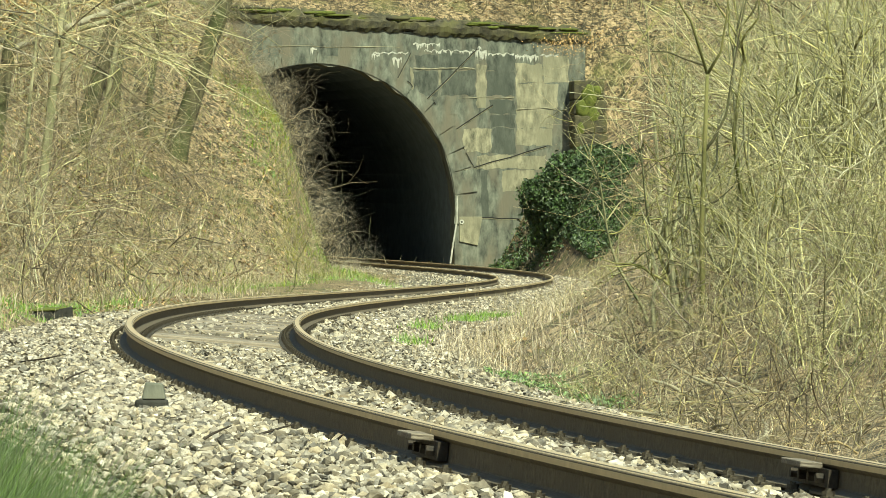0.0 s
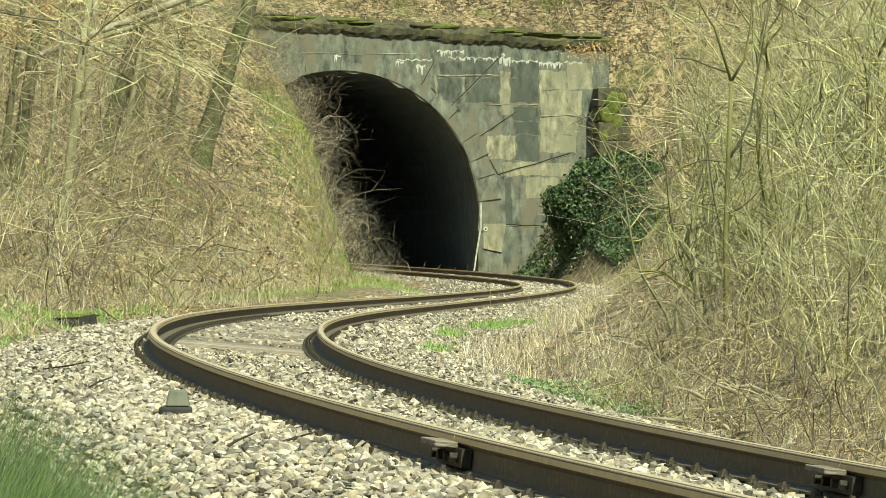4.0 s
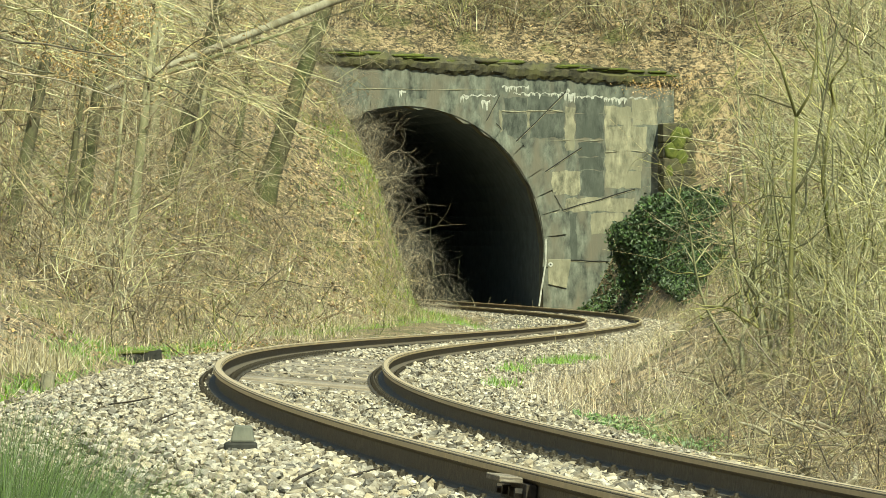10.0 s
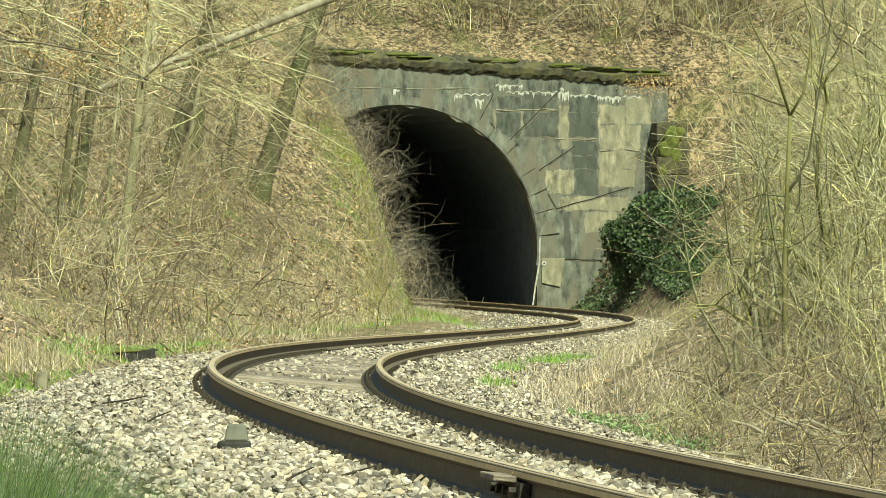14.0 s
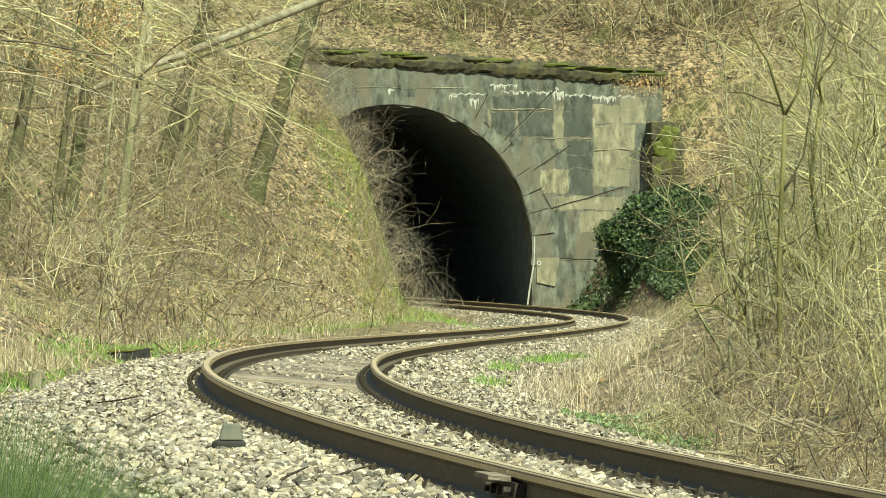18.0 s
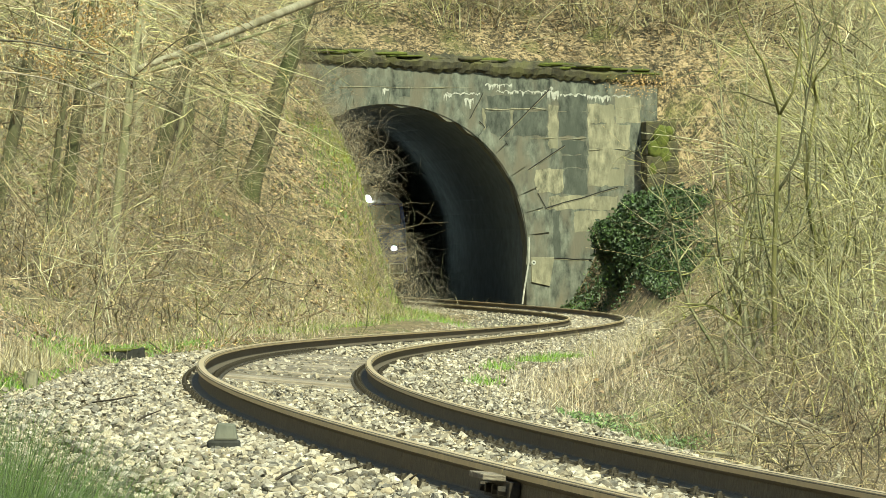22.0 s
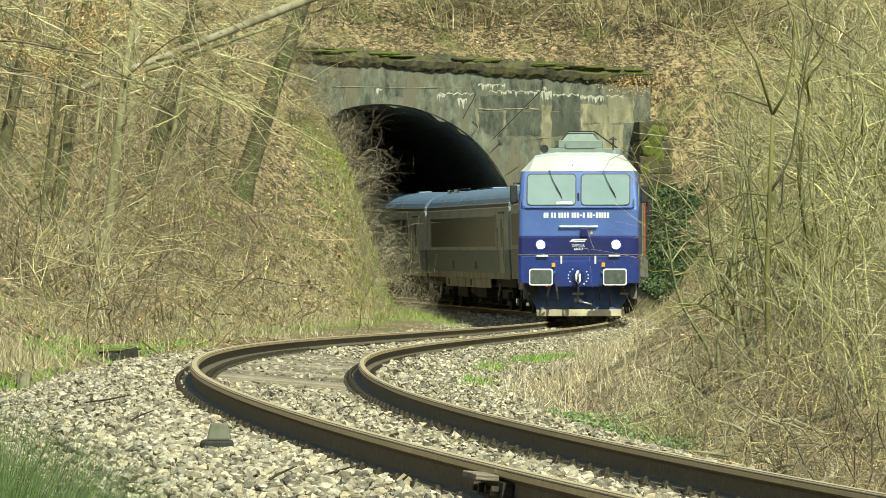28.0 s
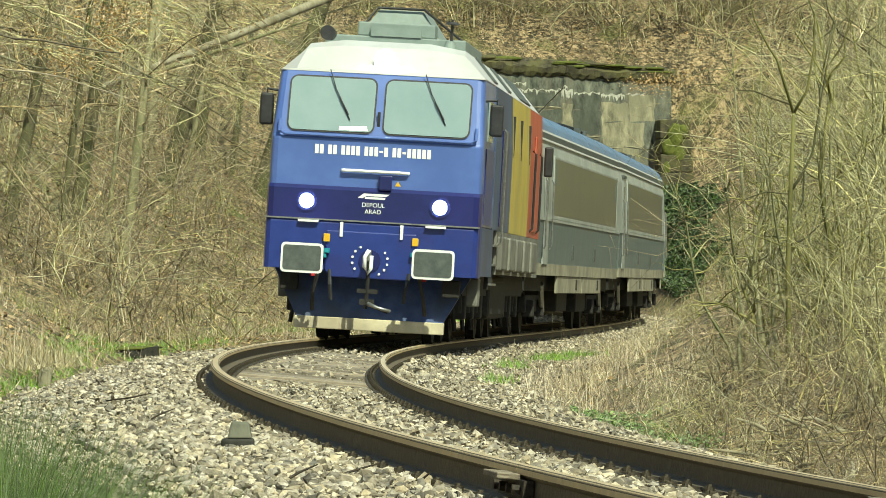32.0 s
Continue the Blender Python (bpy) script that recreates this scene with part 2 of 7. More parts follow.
M_DARKGREEN = mat("dark_tall_grass", (0.0425, 0.0765, 0.0153), (0.1062, 0.1573, 0.03825), 6.0, 0.7, 0, vary="island", spread=0.65)
M_CREEPER = mat("creeping_leaf", (0.09, 0.16, 0.05), (0.24, 0.34, 0.13), 6.0, 0.5, 0, vary="island", spread=0.5)
M_LEAF = mat("fallen_leaf", (0.342, 0.2278, 0.114), (0.612, 0.4557, 0.2707), 4.0, 0.8, 0, (0.198, 0.1163, 0.057), 1.8, vary="island", spread=0.7)
M_IVY = mat("ivy_leaf", (0.024, 0.05, 0.015), (0.085, 0.125, 0.038), 5.0, 0.5, 0, vary="island", spread=0.6)
M_BLUE = mat("blue_train_paint", (0.07387, 0.1296, 0.3852), (0.09331, 0.1555, 0.4291), 3.0, 0.35, 0.0, (0.06998, 0.121, 0.3608), 0.8, coat=0.5)


# ---- mesh helpers ----
class Shape:
    def __init__(self):
        self.v, self.f = [], []

    def add(self, verts, faces):
        k = len(self.v)
        self.v += [tuple(q) for q in verts]
        self.f += [tuple(i + k for i in f) for f in faces]
        return self

    def box(self, x0, x1, y0, y1, z0, z1):
        v = [(x, y, z) for z in (z0, z1) for y in (y0, y1) for x in (x0, x1)]
        return self.add(v, [(0, 2, 3, 1), (4, 5, 7, 6), (0, 1, 5, 4), (2, 6, 7, 3), (0, 4, 6, 2), (1, 3, 7, 5)])

    def prism(self, poly, axis, lo, hi):
        """A polygon, anticlockwise seen from the far end of the axis, drawn out along it. axis 'x': (y, z), 'y': (x, z), 'z': (x, y)."""
        put = {"x": lambda p, d: (d, p[0], p[1]), "y": lambda p, d: (p[0], d, p[1]), "z": lambda p, d: (p[0], p[1], d)}[axis]
        n = len(poly)
        v = [put(p, lo) for p in poly] + [put(p, hi) for p in poly]
        f = [tuple(range(n))[::-1], tuple(range(n, 2 * n))] + [(i, (i + 1) % n, n + (i + 1) % n, n + i) for i in range(n)]
        if axis == "y":
            f = [q[::-1] for q in f]
        return self.add(v, f)

    def cyl(self, c, r, h, axis="z", n=14, r2=None):
        r2 = r if r2 is None else r2
        a = [math.tau * i / n for i in range(n)]
        put = {"x": lambda p, q, d: (c[0] + d, c[1] + p, c[2] + q), "y": lambda p, q, d: (c[0] + p, c[1] + d, c[2] + q), "z": lambda p, q, d: (c[0] + p, c[1] + q, c[2] + d)}[axis]
        v = [put(r * math.cos(t), r * math.sin(t), 0) for t in a] + [put(r2 * math.cos(t), r2 * math.sin(t), h) for t in a]
        f = [tuple(range(n))[::-1], tuple(range(n, 2 * n))] + [(i, (i + 1) % n, n + (i + 1) % n, n + i) for i in range(n)]
        return self.add(v, f)

    def sweep(self, rings, closed=True):
        """Rings of points, joined one to the next, with caps."""
        n, k = len(rings[0]), len(self.v)
        for r in rings:
            self.v += [tuple(q) for q in r]
        for j in range(len(rings) - 1):
            for i in range(n if closed else n - 1):
                a, b = k + j * n + i, k + j * n + (i + 1) % n
                self.f.append((a, b, b + n, a + n))
        if closed:
            self.f += [tuple(k + i for i in range(n))[::-1], tuple(k + (len(rings) - 1) * n + i for i in range(n))]
        return self

    def rod(self, pts, r, n=6):
        rings = []
        for i, q in enumerate(pts):
            q = Vector(q)
            d = (Vector(pts[min(i + 1, len(pts) - 1)]) - Vector(pts[max(i - 1, 0)])).normalized()
            s = d.cross(Vector((0.31, 0.17, 0.93)) if abs(d.z) < 0.8 else Vector((1, 0.1, 0))).normalized()
            u = s.cross(d)
            rr = r[i] if isinstance(r, (list, tuple)) else r
            rings.append([q + (s * math.cos(a) + u * math.sin(a)) * rr for a in [math.tau * j / n for j in range(n)]])
        return self.sweep(rings)

    def lump(self, c, r, seed, n=9, m=7):
        """A rough rounded lump."""
        rnd = random.Random(seed)
        rings = []
        for j in range(m):
            t = math.pi * (0.06 + 0.88 * j / (m - 1))
            rings.append([(c[0] + r[0] * math.sin(t) * math.cos(math.tau * i / n) * rnd.uniform(0.8, 1.15), c[1] + r[1] * math.sin(t) * math.sin(math.tau * i / n) * rnd.uniform(0.8, 1.15), c[2] - r[2] * math.cos(t) * rnd.uniform(0.9, 1.08)) for i in range(n)])
        return self.sweep(rings)

    def mesh(self, name, material, bevel=0.0, smooth=False, segs=2):
        me = bpy.data.meshes.new(name)
        me.from_pydata(self.v, [], self.f)
        bm = bmesh.new()
        bm.from_mesh(me)
        bmesh.ops.recalc_face_normals(bm, faces=bm.faces)
        if bevel:
            bmesh.ops.bevel(bm, geom=[e for e in bm.edges if len(e.link_faces) == 2 and e.calc_face_angle(0) > 0.5], offset=bevel, segments=segs, profile=0.5, affect="EDGES", clamp_overlap=True)
        for f in bm.faces:
            f.smooth = smooth
        bm.to_mesh(me)
        bm.free()
        me.materials.append(material)
        return me


def thing(name, label, category, m=None, group="", kind=""):
    ob = new(name)
    ob.empty_display_size = 0.3
    if m is not None:
        ob.matrix_world = m
    return tagged(ob, label, category, group, kind)


def part(name, shape, material, parent=None, label="", bevel=0.0, smooth=False, m=None):
    me = shape.mesh(name, material, bevel, smooth) if isinstance(shape, Shape) else shape
    ob = new(name, me)
    if parent is not None:
        ob.parent = parent
    if m is not None:
        ob.matrix_basis = m
    return tagged(ob, label)


def np_mesh(name, verts, faces, material, smooth=False):
    """A big mesh from arrays; faces all have the same number of corners."""
    me = bpy.data.meshes.new(name)
    nf, k = faces.shape
    me.vertices.add(len(verts))
    me.vertices.foreach_set("co", np.ascontiguousarray(verts, dtype=np.float32).ravel())
    me.loops.add(nf * k)
    me.loops.foreach_set("vertex_index", np.ascontiguousarray(faces, dtype=np.int32).ravel())
    me.polygons.add(nf)
    me.polygons.foreach_set("loop_start", np.arange(0, nf * k, k, dtype=np.int32))
    me.polygons.foreach_set("loop_total", np.full(nf, k, dtype=np.int32))
    me.polygons.foreach_set("use_smooth", np.full(nf, smooth))
    me.update(calc_edges=True)
    me.validate()
    me.materials.append(material)
    return me


def tubes(P, R, sides=3):
    """Vertices and quads of many tapered tubes at once. P: (n, k, 3) centre lines, R: (n, k) radii."""
    n, k, _ = P.shape
    d = np.gradient(P, axis=1)
    d /= np.linalg.norm(d, axis=2, keepdims=True) + 1e-9
    up = np.where(np.abs(d[..., 2:3]) < 0.9, np.array([0.0, 0, 1]), np.array([1.0, 0, 0]))
    s = np.cross(d, up)
    s /= np.linalg.norm(s, axis=2, keepdims=True) + 1e-9
    u = np.cross(s, d)
    a = np.arange(sides) * math.tau / sides
    V = P[:, :, None] + R[:, :, None, None] * (s[:, :, None] * np.cos(a)[None, None, :, None] + u[:, :, None] * np.sin(a)[None, None, :, None])
    i, j, q = np.meshgrid(np.arange(n), np.arange(k - 1), np.arange(sides), indexing="ij")
    q2 = (q + 1) % sides
    base = (i * k + j) * sides
    F = np.stack([base + q, base + q2, base + sides + q2, base + sides + q], -1).reshape(-1, 4)
    return V.reshape(-1, 3), F


def merged(parts):
    vs, fs, k = [], [], 0
    for v, f in parts:
        vs.append(v)
        fs.append(f + k)
        k += len(v)
    return np.concatenate(vs), np.concatenate(fs)

# ---- the line: curvature, level and cant by station, in metres from its start beside the camera ----
CURVE_AT = [0, 14, 28, 44, 62, 80, 100, 120, 140, 158, 176, 196, 220, 250, 720]
CURVE = [-0.00554, -0.00436, -0.00404, -0.00190, -0.00328, -0.00163, 0.00002, 0.00078, 0.00307, 0.00385, 0.00367, 0.00289, 0.00188, 0.00104, 0.0010]
LEVEL_AT = [0, 25, 55, 95, 140, 185, 250]
LEVEL = [-0.836, -0.950, -1.244, -1.667, -2.034, -2.217, -2.021]
CANT = [0.0641, 0.0952, 0.0722, 0.0430, -0.0046, -0.0385, -0.0106]


def spline(xk, yk, x):
    xk, yk = np.array(xk, float), np.array(yk, float)
    m, h = len(xk), np.diff(xk)
    A, b = np.zeros((m, m)), np.zeros(m)
    A[0, 0] = A[-1, -1] = 1
    for i in range(1, m - 1):
        A[i, i - 1], A[i, i], A[i, i + 1] = h[i - 1], 2 * (h[i - 1] + h[i]), h[i]
        b[i] = 6 * ((yk[i + 1] - yk[i]) / h[i] - (yk[i] - yk[i - 1]) / h[i - 1])
    M = np.linalg.solve(A, b)
    x = np.clip(x, xk[0], xk[-1])
    j = np.clip(np.searchsorted(xk, x) - 1, 0, m - 2)
    a, c = (xk[j + 1] - x) / h[j], (x - xk[j]) / h[j]
    return a * yk[j] + c * yk[j + 1] + ((a**3 - a) * M[j] + (c**3 - c) * M[j + 1]) * h[j] ** 2 / 6


TS = np.arange(0, 720.5, 1.0)
TK = np.interp(TS, CURVE_AT, CURVE)
TA = 1.7647 + np.concatenate([[0], np.cumsum((TK[1:] + TK[:-1]) / 2)])
TM = (TA[1:] + TA[:-1]) / 2
TX = 2.830 + np.concatenate([[0], np.cumsum(np.cos(TM))])
TY = 9.820 + np.concatenate([[0], np.cumsum(np.sin(TM))])
TZ = EYE[2] + spline(LEVEL_AT, LEVEL, TS)
TC = spline(LEVEL_AT, CANT, TS)


def on_line(s):
    """x, y, z of the middle of the rails' tops, heading away from the camera and cant at station s."""
    return [float(np.interp(s, TS, v)) for v in (TX, TY, TZ, TA, TC)]


def line_pose(s, side=0.0, up=0.0):
    """A pose at station s: x to the right looking away from the camera, y along the line, leaning with the cant."""
    x, y, z, a, c = on_line(s)
    return Matrix.Translation((x, y, z)) @ Matrix.Rotation(a - math.pi / 2, 4, "Z") @ Matrix.Rotation(c, 4, "Y") @ Matrix.Translation((side, 0, up))


def xt(y):
    return np.interp(y, TY[:320], TX[:320])


def ramp(v, lo, hi):
    t = np.clip((v - lo) / (hi - lo), 0, 1)
    return t * t * (3 - 2 * t)


# ---- ground ----
PORTAL_S = 200.0
PX, PY, PZ, PA, _ = on_line(PORTAL_S)
SKEW = math.tan(PA - math.pi / 2)
AXIS = -2.15
RADIUS = 5.2
SPRING = 2.1


def bumps(x, y):
    b = 0
    for k, (f, amp) in enumerate([(0.31, 0.30), (0.73, 0.16), (1.9, 0.07), (4.3, 0.03)]):
        b = b + amp * np.sin(f * x * 1.3 + 1.7 * k + 0.6 * np.sin(f * y)) * np.sin(f * y + 0.9 * k + 0.8 * np.sin(f * 1.1 * x))
    return b


def portal_top(d):
    """Level of the ground behind the parapet, by distance across the line."""
    return EYE[2] + np.interp(d, [-9, 8], [6.95, 5.95])


def ground(x, y):
    """Level of the ground at x, y (arrays)."""
    x, y = np.asarray(x, float), np.asarray(y, float)
    w = np.clip(y, TY[0], 260.0)
    d = x - xt(w)
    zr = np.interp(w, TY[:320], TZ[:320])
    tilt = -d * np.tan(np.interp(w, TY[:320], TC[:320])) * np.clip(1.8 - np.abs(d) * 0.6, 0, 1)
    bed = zr + tilt - 0.30 - 0.30 * ramp(np.abs(d), 1.7, 3.1) + 0.45 * ramp(-d, 2.9, 4.6) * ramp(w, 45, 72)
    tl = np.interp(w, [10, 30, 60, 78, 114, 144, 168, 190, 205], [4.2, 4.0, 3.6, 3.5, 6.0, 6.6, 5.9, 4.1, 3.5])
    tr = np.interp(w, [10, 30, 60, 80, 108, 150, 185, 205], [2.2, 2.2, 2.5, 2.7, 2.6, 2.1, 3.0, 4.3])
    ql, qr = np.maximum(0, -d - tl), np.maximum(0, d - tr)
    near_l = ramp(w, 170, 192)
    left = (0.55 + 0.2 * ramp(w, 90, 150)) * ql * ql / (ql + 0.8) + near_l * 4.6 * ramp(ql, -0.2, 2.0) + 2.2 * ramp(w, 188, 203) * ramp(ql, 1.0, 2.8)
    right = (0.42 + 0.30 * ramp(w, 60, 160)) * qr * qr / (qr + 0.6) + ramp(w, 180, 200) * 2.4 * ramp(qr, 0.0, 2.6)
    rough = np.clip(np.maximum(ql, qr) * 0.5, 0.04, 1)
    z = bed + left + right + bumps(x, y) * rough
    yp = PY + (x - PX) * SKEW
    back = y - yp
    hill = portal_top(d) + 0.62 * np.maximum(back, 0) + 0.5 * bumps(x, y)
    z = np.where(back > 0.5, np.maximum(hill, z), z)
    low = EYE[2] + 34
    return np.where(z > low, low + 12 * np.tanh((z - low) / 40), z)


def build_ground():
    ds = np.concatenate([np.linspace(-420, -60, 16)[:-1], np.linspace(-60, -16, 34)[:-1], np.linspace(-16, 12, 85)[:-1], np.linspace(12, 60, 37)[:-1], np.linspace(60, 420, 16)])
    ys = np.concatenate([np.linspace(-320, -10, 16)[:-1], np.linspace(-10, 209.0, 235)[:-1], [PY + 0.45, PY + 0.55], np.linspace(PY + 1.0, 290, 70)[:-1], np.linspace(290, 700, 18)])
    ys = np.array([v for v in ys if not PY - 0.2 < v < PY + 0.44])
    D, Y = np.meshgrid(ds, ys)
    w = ramp(Y, 140, 200)
    X = xt(np.clip(Y, TY[0], 260.0)) + D
    Yw = Y + (X - PX) * SKEW * w
    jump = int(np.searchsorted(ys, PY + 0.5))
    X[jump - 1:jump + 1] = PX + ds
    Yw[jump - 1:jump + 1] = Y[jump - 1:jump + 1] + ds * SKEW
    Z = ground(X, Yw)
    nr, nc = X.shape
    V = np.stack([X, Yw, Z], -1).reshape(-1, 3)
    r, c = np.meshgrid(np.arange(nr - 1), np.arange(nc - 1), indexing="ij")
    keep = ~((r == jump - 1) & (ds[c] > AXIS - RADIUS - 1.0) & (ds[c + 1] < AXIS + RADIUS + 1.0))
    a = (r * nc + c)[keep]
    F = np.stack([a, a + 1, a + nc + 1, a + nc], -1)
    tagged(new("ground", np_mesh("ground", V, F, M_GROUND, True)), "brown earth with fallen leaves and dry grass", "ground", kind="structure")


build_ground()


def build_bed():
    """The stone bed of the line, one strip that follows it."""
    s = np.concatenate([np.arange(0, 90, 0.5), np.arange(90, 330, 1.5)])
    ds = np.linspace(-3.0, 2.6, 24)
    S, D = np.meshgrid(s, ds, indexing="ij")
    x, y, z, a, c = [np.interp(S, TS, v) for v in (TX, TY, TZ, TA, TC)]
    X, Y = x + D * np.sin(a), y - D * np.cos(a)
    Z = z - D * np.tan(c) * np.clip(1.8 - np.abs(D) * 0.6, 0, 1) - 0.185 - 0.32 * ramp(np.abs(D), 1.6, 3.0) - 0.05 * ramp(np.abs(D), 0.62, 0.5) * ramp(S, 36, 39) * ramp(S, 70, 66) + 0.02 * np.sin(7 * X + 3 * np.sin(5 * Y)) * np.sin(6 * Y)
    nr, nc = X.shape
    r, cc = np.meshgrid(np.arange(nr - 1), np.arange(nc - 1), indexing="ij")
    q = (r * nc + cc).ravel()
    tagged(new("ballast_bed", np_mesh("ballast_bed", np.stack([X, Y, Z], -1).reshape(-1, 3), np.stack([q, q + 1, q + nc + 1, q + nc], -1), M_BALLAST_BED, True)), "pale grey crushed stone bed of a railway line", "ballast", kind="structure")


build_bed()

# ---- track ----
RAIL_PROFILE = [(-0.0625, -0.149), (0.0625, -0.149), (0.0625, -0.139), (0.012, -0.122), (0.008, -0.115), (0.008, -0.052), (0.028, -0.040), (0.0335, -0.034), (0.0335, -0.010), (0.024, -0.0005), (-0.024, -0.0005), (-0.0335, -0.010), (-0.0335, -0.034), (-0.028, -0.040), (-0.008, -0.052), (-0.008, -0.115), (-0.012, -0.122), (-0.0625, -0.139)]
HEAD_PROFILE = [(-0.0343, -0.016), (-0.0300, -0.005), (-0.0200, 0.0), (0.0200, 0.0), (0.0300, -0.005), (0.0343, -0.016), (0.0343, -0.034), (0.0275, -0.034), (0.0275, -0.016), (0.020, -0.006), (-0.020, -0.006), (-0.0275, -0.016), (-0.0275, -0.034), (-0.0343, -0.034)]


def swept(profile, side, s0, s1, step):
    rings, k = [], max(2, int((s1 - s0) / step) + 1)
    for i in range(k):
        m = line_pose(s0 + (s1 - s0) * i / (k - 1), side)
        rings.append([m @ Vector((px, 0, pz)) for px, pz in profile])
    return Shape().sweep(rings)


def build_track():
    track = thing("railway_track", "single railway track of rusty rails on timber sleepers", "railway track", kind="structure")
    for side in (-0.75, 0.75):
        for s0, s1, step in ((0, 10.90, 0.8), (10.915, 90, 1.2), (90.01, 330, 2.0)) if side < 0 else ((0, 11.20, 0.8), (11.215, 90, 1.2), (90.01, 330, 2.0)):
            rail = part("rail", swept(RAIL_PROFILE, side, s0, s1, step), M_RAIL_SIDE, track, smooth=False)
            part("rail_head", swept(HEAD_PROFILE, side, s0, s1, step), M_RAIL_TOP, rail, "worn brown rail head")
    sl = Shape().box(-1.3, 1.3, -0.125, 0.125, -0.15, 0).mesh("sleeper", M_SLEEPER, 0.012)
    plate = Shape()
    for x in (-0.115, 0.115):
        plate.cyl((x, 0, 0.012), 0.030, 0.008, n=8).cyl((x, 0, 0.020), 0.023, 0.020, n=6).cyl((x, 0, 0.040), 0.012, 0.010, n=6)
        plate.box(x * 0.78 - 0.03, x * 0.78 + 0.03, -0.045, 0.045, 0.008, 0.022)
    plate.box(-0.17, 0.17, -0.08, 0.08, 0, 0.01)
    pm = plate.mesh("chair_plate", M_BOLT)
    rnd = random.Random(5)
    s = 4.0
    while s < 215:
        m = line_pose(s, rnd.uniform(-0.06, 0.06), -0.165 + rnd.uniform(-0.018, 0.004))
        sleeper = part("sleeper", sl, None, track, m=m @ Matrix.Rotation(rnd.uniform(-0.02, 0.02), 4, "Z"))
        if s < 70:
            for side in (-0.75, 0.75):
                part("fastening", pm, None, track, m=line_pose(s, side, -0.161))
        s += 0.6
    # fish plates at the two joints
    for side, s in ((-0.75, 10.907), (0.75, 11.207)):
        j = Shape()
        for q in (-1, 1):
            j.box(q * 0.012, q * 0.05, -0.30, 0.30, -0.118, -0.050)
            for y in (-0.22, -0.08, 0.08, 0.22):
                j.cyl((q * 0.05 - (0.03 if q < 0 else 0), y, -0.085), 0.02, 0.03, "x", 6)
        joint = part("fish_plate", j, M_IRON, track, "bolted fish plate joint", m=line_pose(s, side))
        part("joint_cover", Shape().box(-0.13, -0.045, -0.17, 0.17, -0.052, -0.030), M_SLEEPER, joint, "brown flat cover strip", 0.004)


build_track()


# ---- tunnel ----
def arch(radius, foot, n=28, low=-0.4):
    pts = [(AXIS - radius, low), (AXIS - radius, foot * 0.5)]
    pts += [(AXIS - radius * math.cos(math.pi * i / n), foot + radius * math.sin(math.pi * i / n)) for i in range(n + 1)]
    return pts + [(AXIS + radius, foot * 0.5), (AXIS + radius, low)]


def portal_pose():
    return Matrix.Translation((PX, PY, PZ)) @ Matrix.Rotation(PA - math.pi / 2, 4, "Z")


def build_tunnel():
    lining = thing("tunnel", "dark sooty concrete railway tunnel", "tunnel", kind="structure")
    inner, outer = arch(RADIUS, SPRING), arch(RADIUS + 0.5, SPRING)
    rings = []
    for s in np.linspace(PORTAL_S + 0.9, 700, 90):
        x, y, z, a, _ = on_line(s)
        m = Matrix.Translation((x, y, z)) @ Matrix.Rotation(a - math.pi / 2, 4, "Z")
        rings.append([m @ Vector((p, 0, q)) for p, q in inner + outer[::-1]])
    part("tunnel_lining", Shape().sweep(rings), M_TUNNEL, lining, smooth=False)
    floor = []
    for s in np.linspace(PORTAL_S + 0.5, 700, 90):
        x, y, z, a, _ = on_line(s)
        m = Matrix.Translation((x, y, z)) @ Matrix.Rotation(a - math.pi / 2, 4, "Z")
        floor.append([m @ Vector(q) for q in ((AXIS - RADIUS, 0, -0.30), (AXIS + RADIUS, 0, -0.30), (AXIS + RADIUS, 0, -0.6), (AXIS - RADIUS, 0, -0.6))])
    part("tunnel_floor", Shape().sweep(floor), M_BALLAST_BED, lining)
    e = on_line(700)
    m = Matrix.Translation(e[:3]) @ Matrix.Rotation(e[3] - math.pi / 2, 4, "Z")
    part("tunnel_end", Shape().box(-9, 5, 0, 0.5, -1, 9), M_TUNNEL, lining, m=m)


build_tunnel()


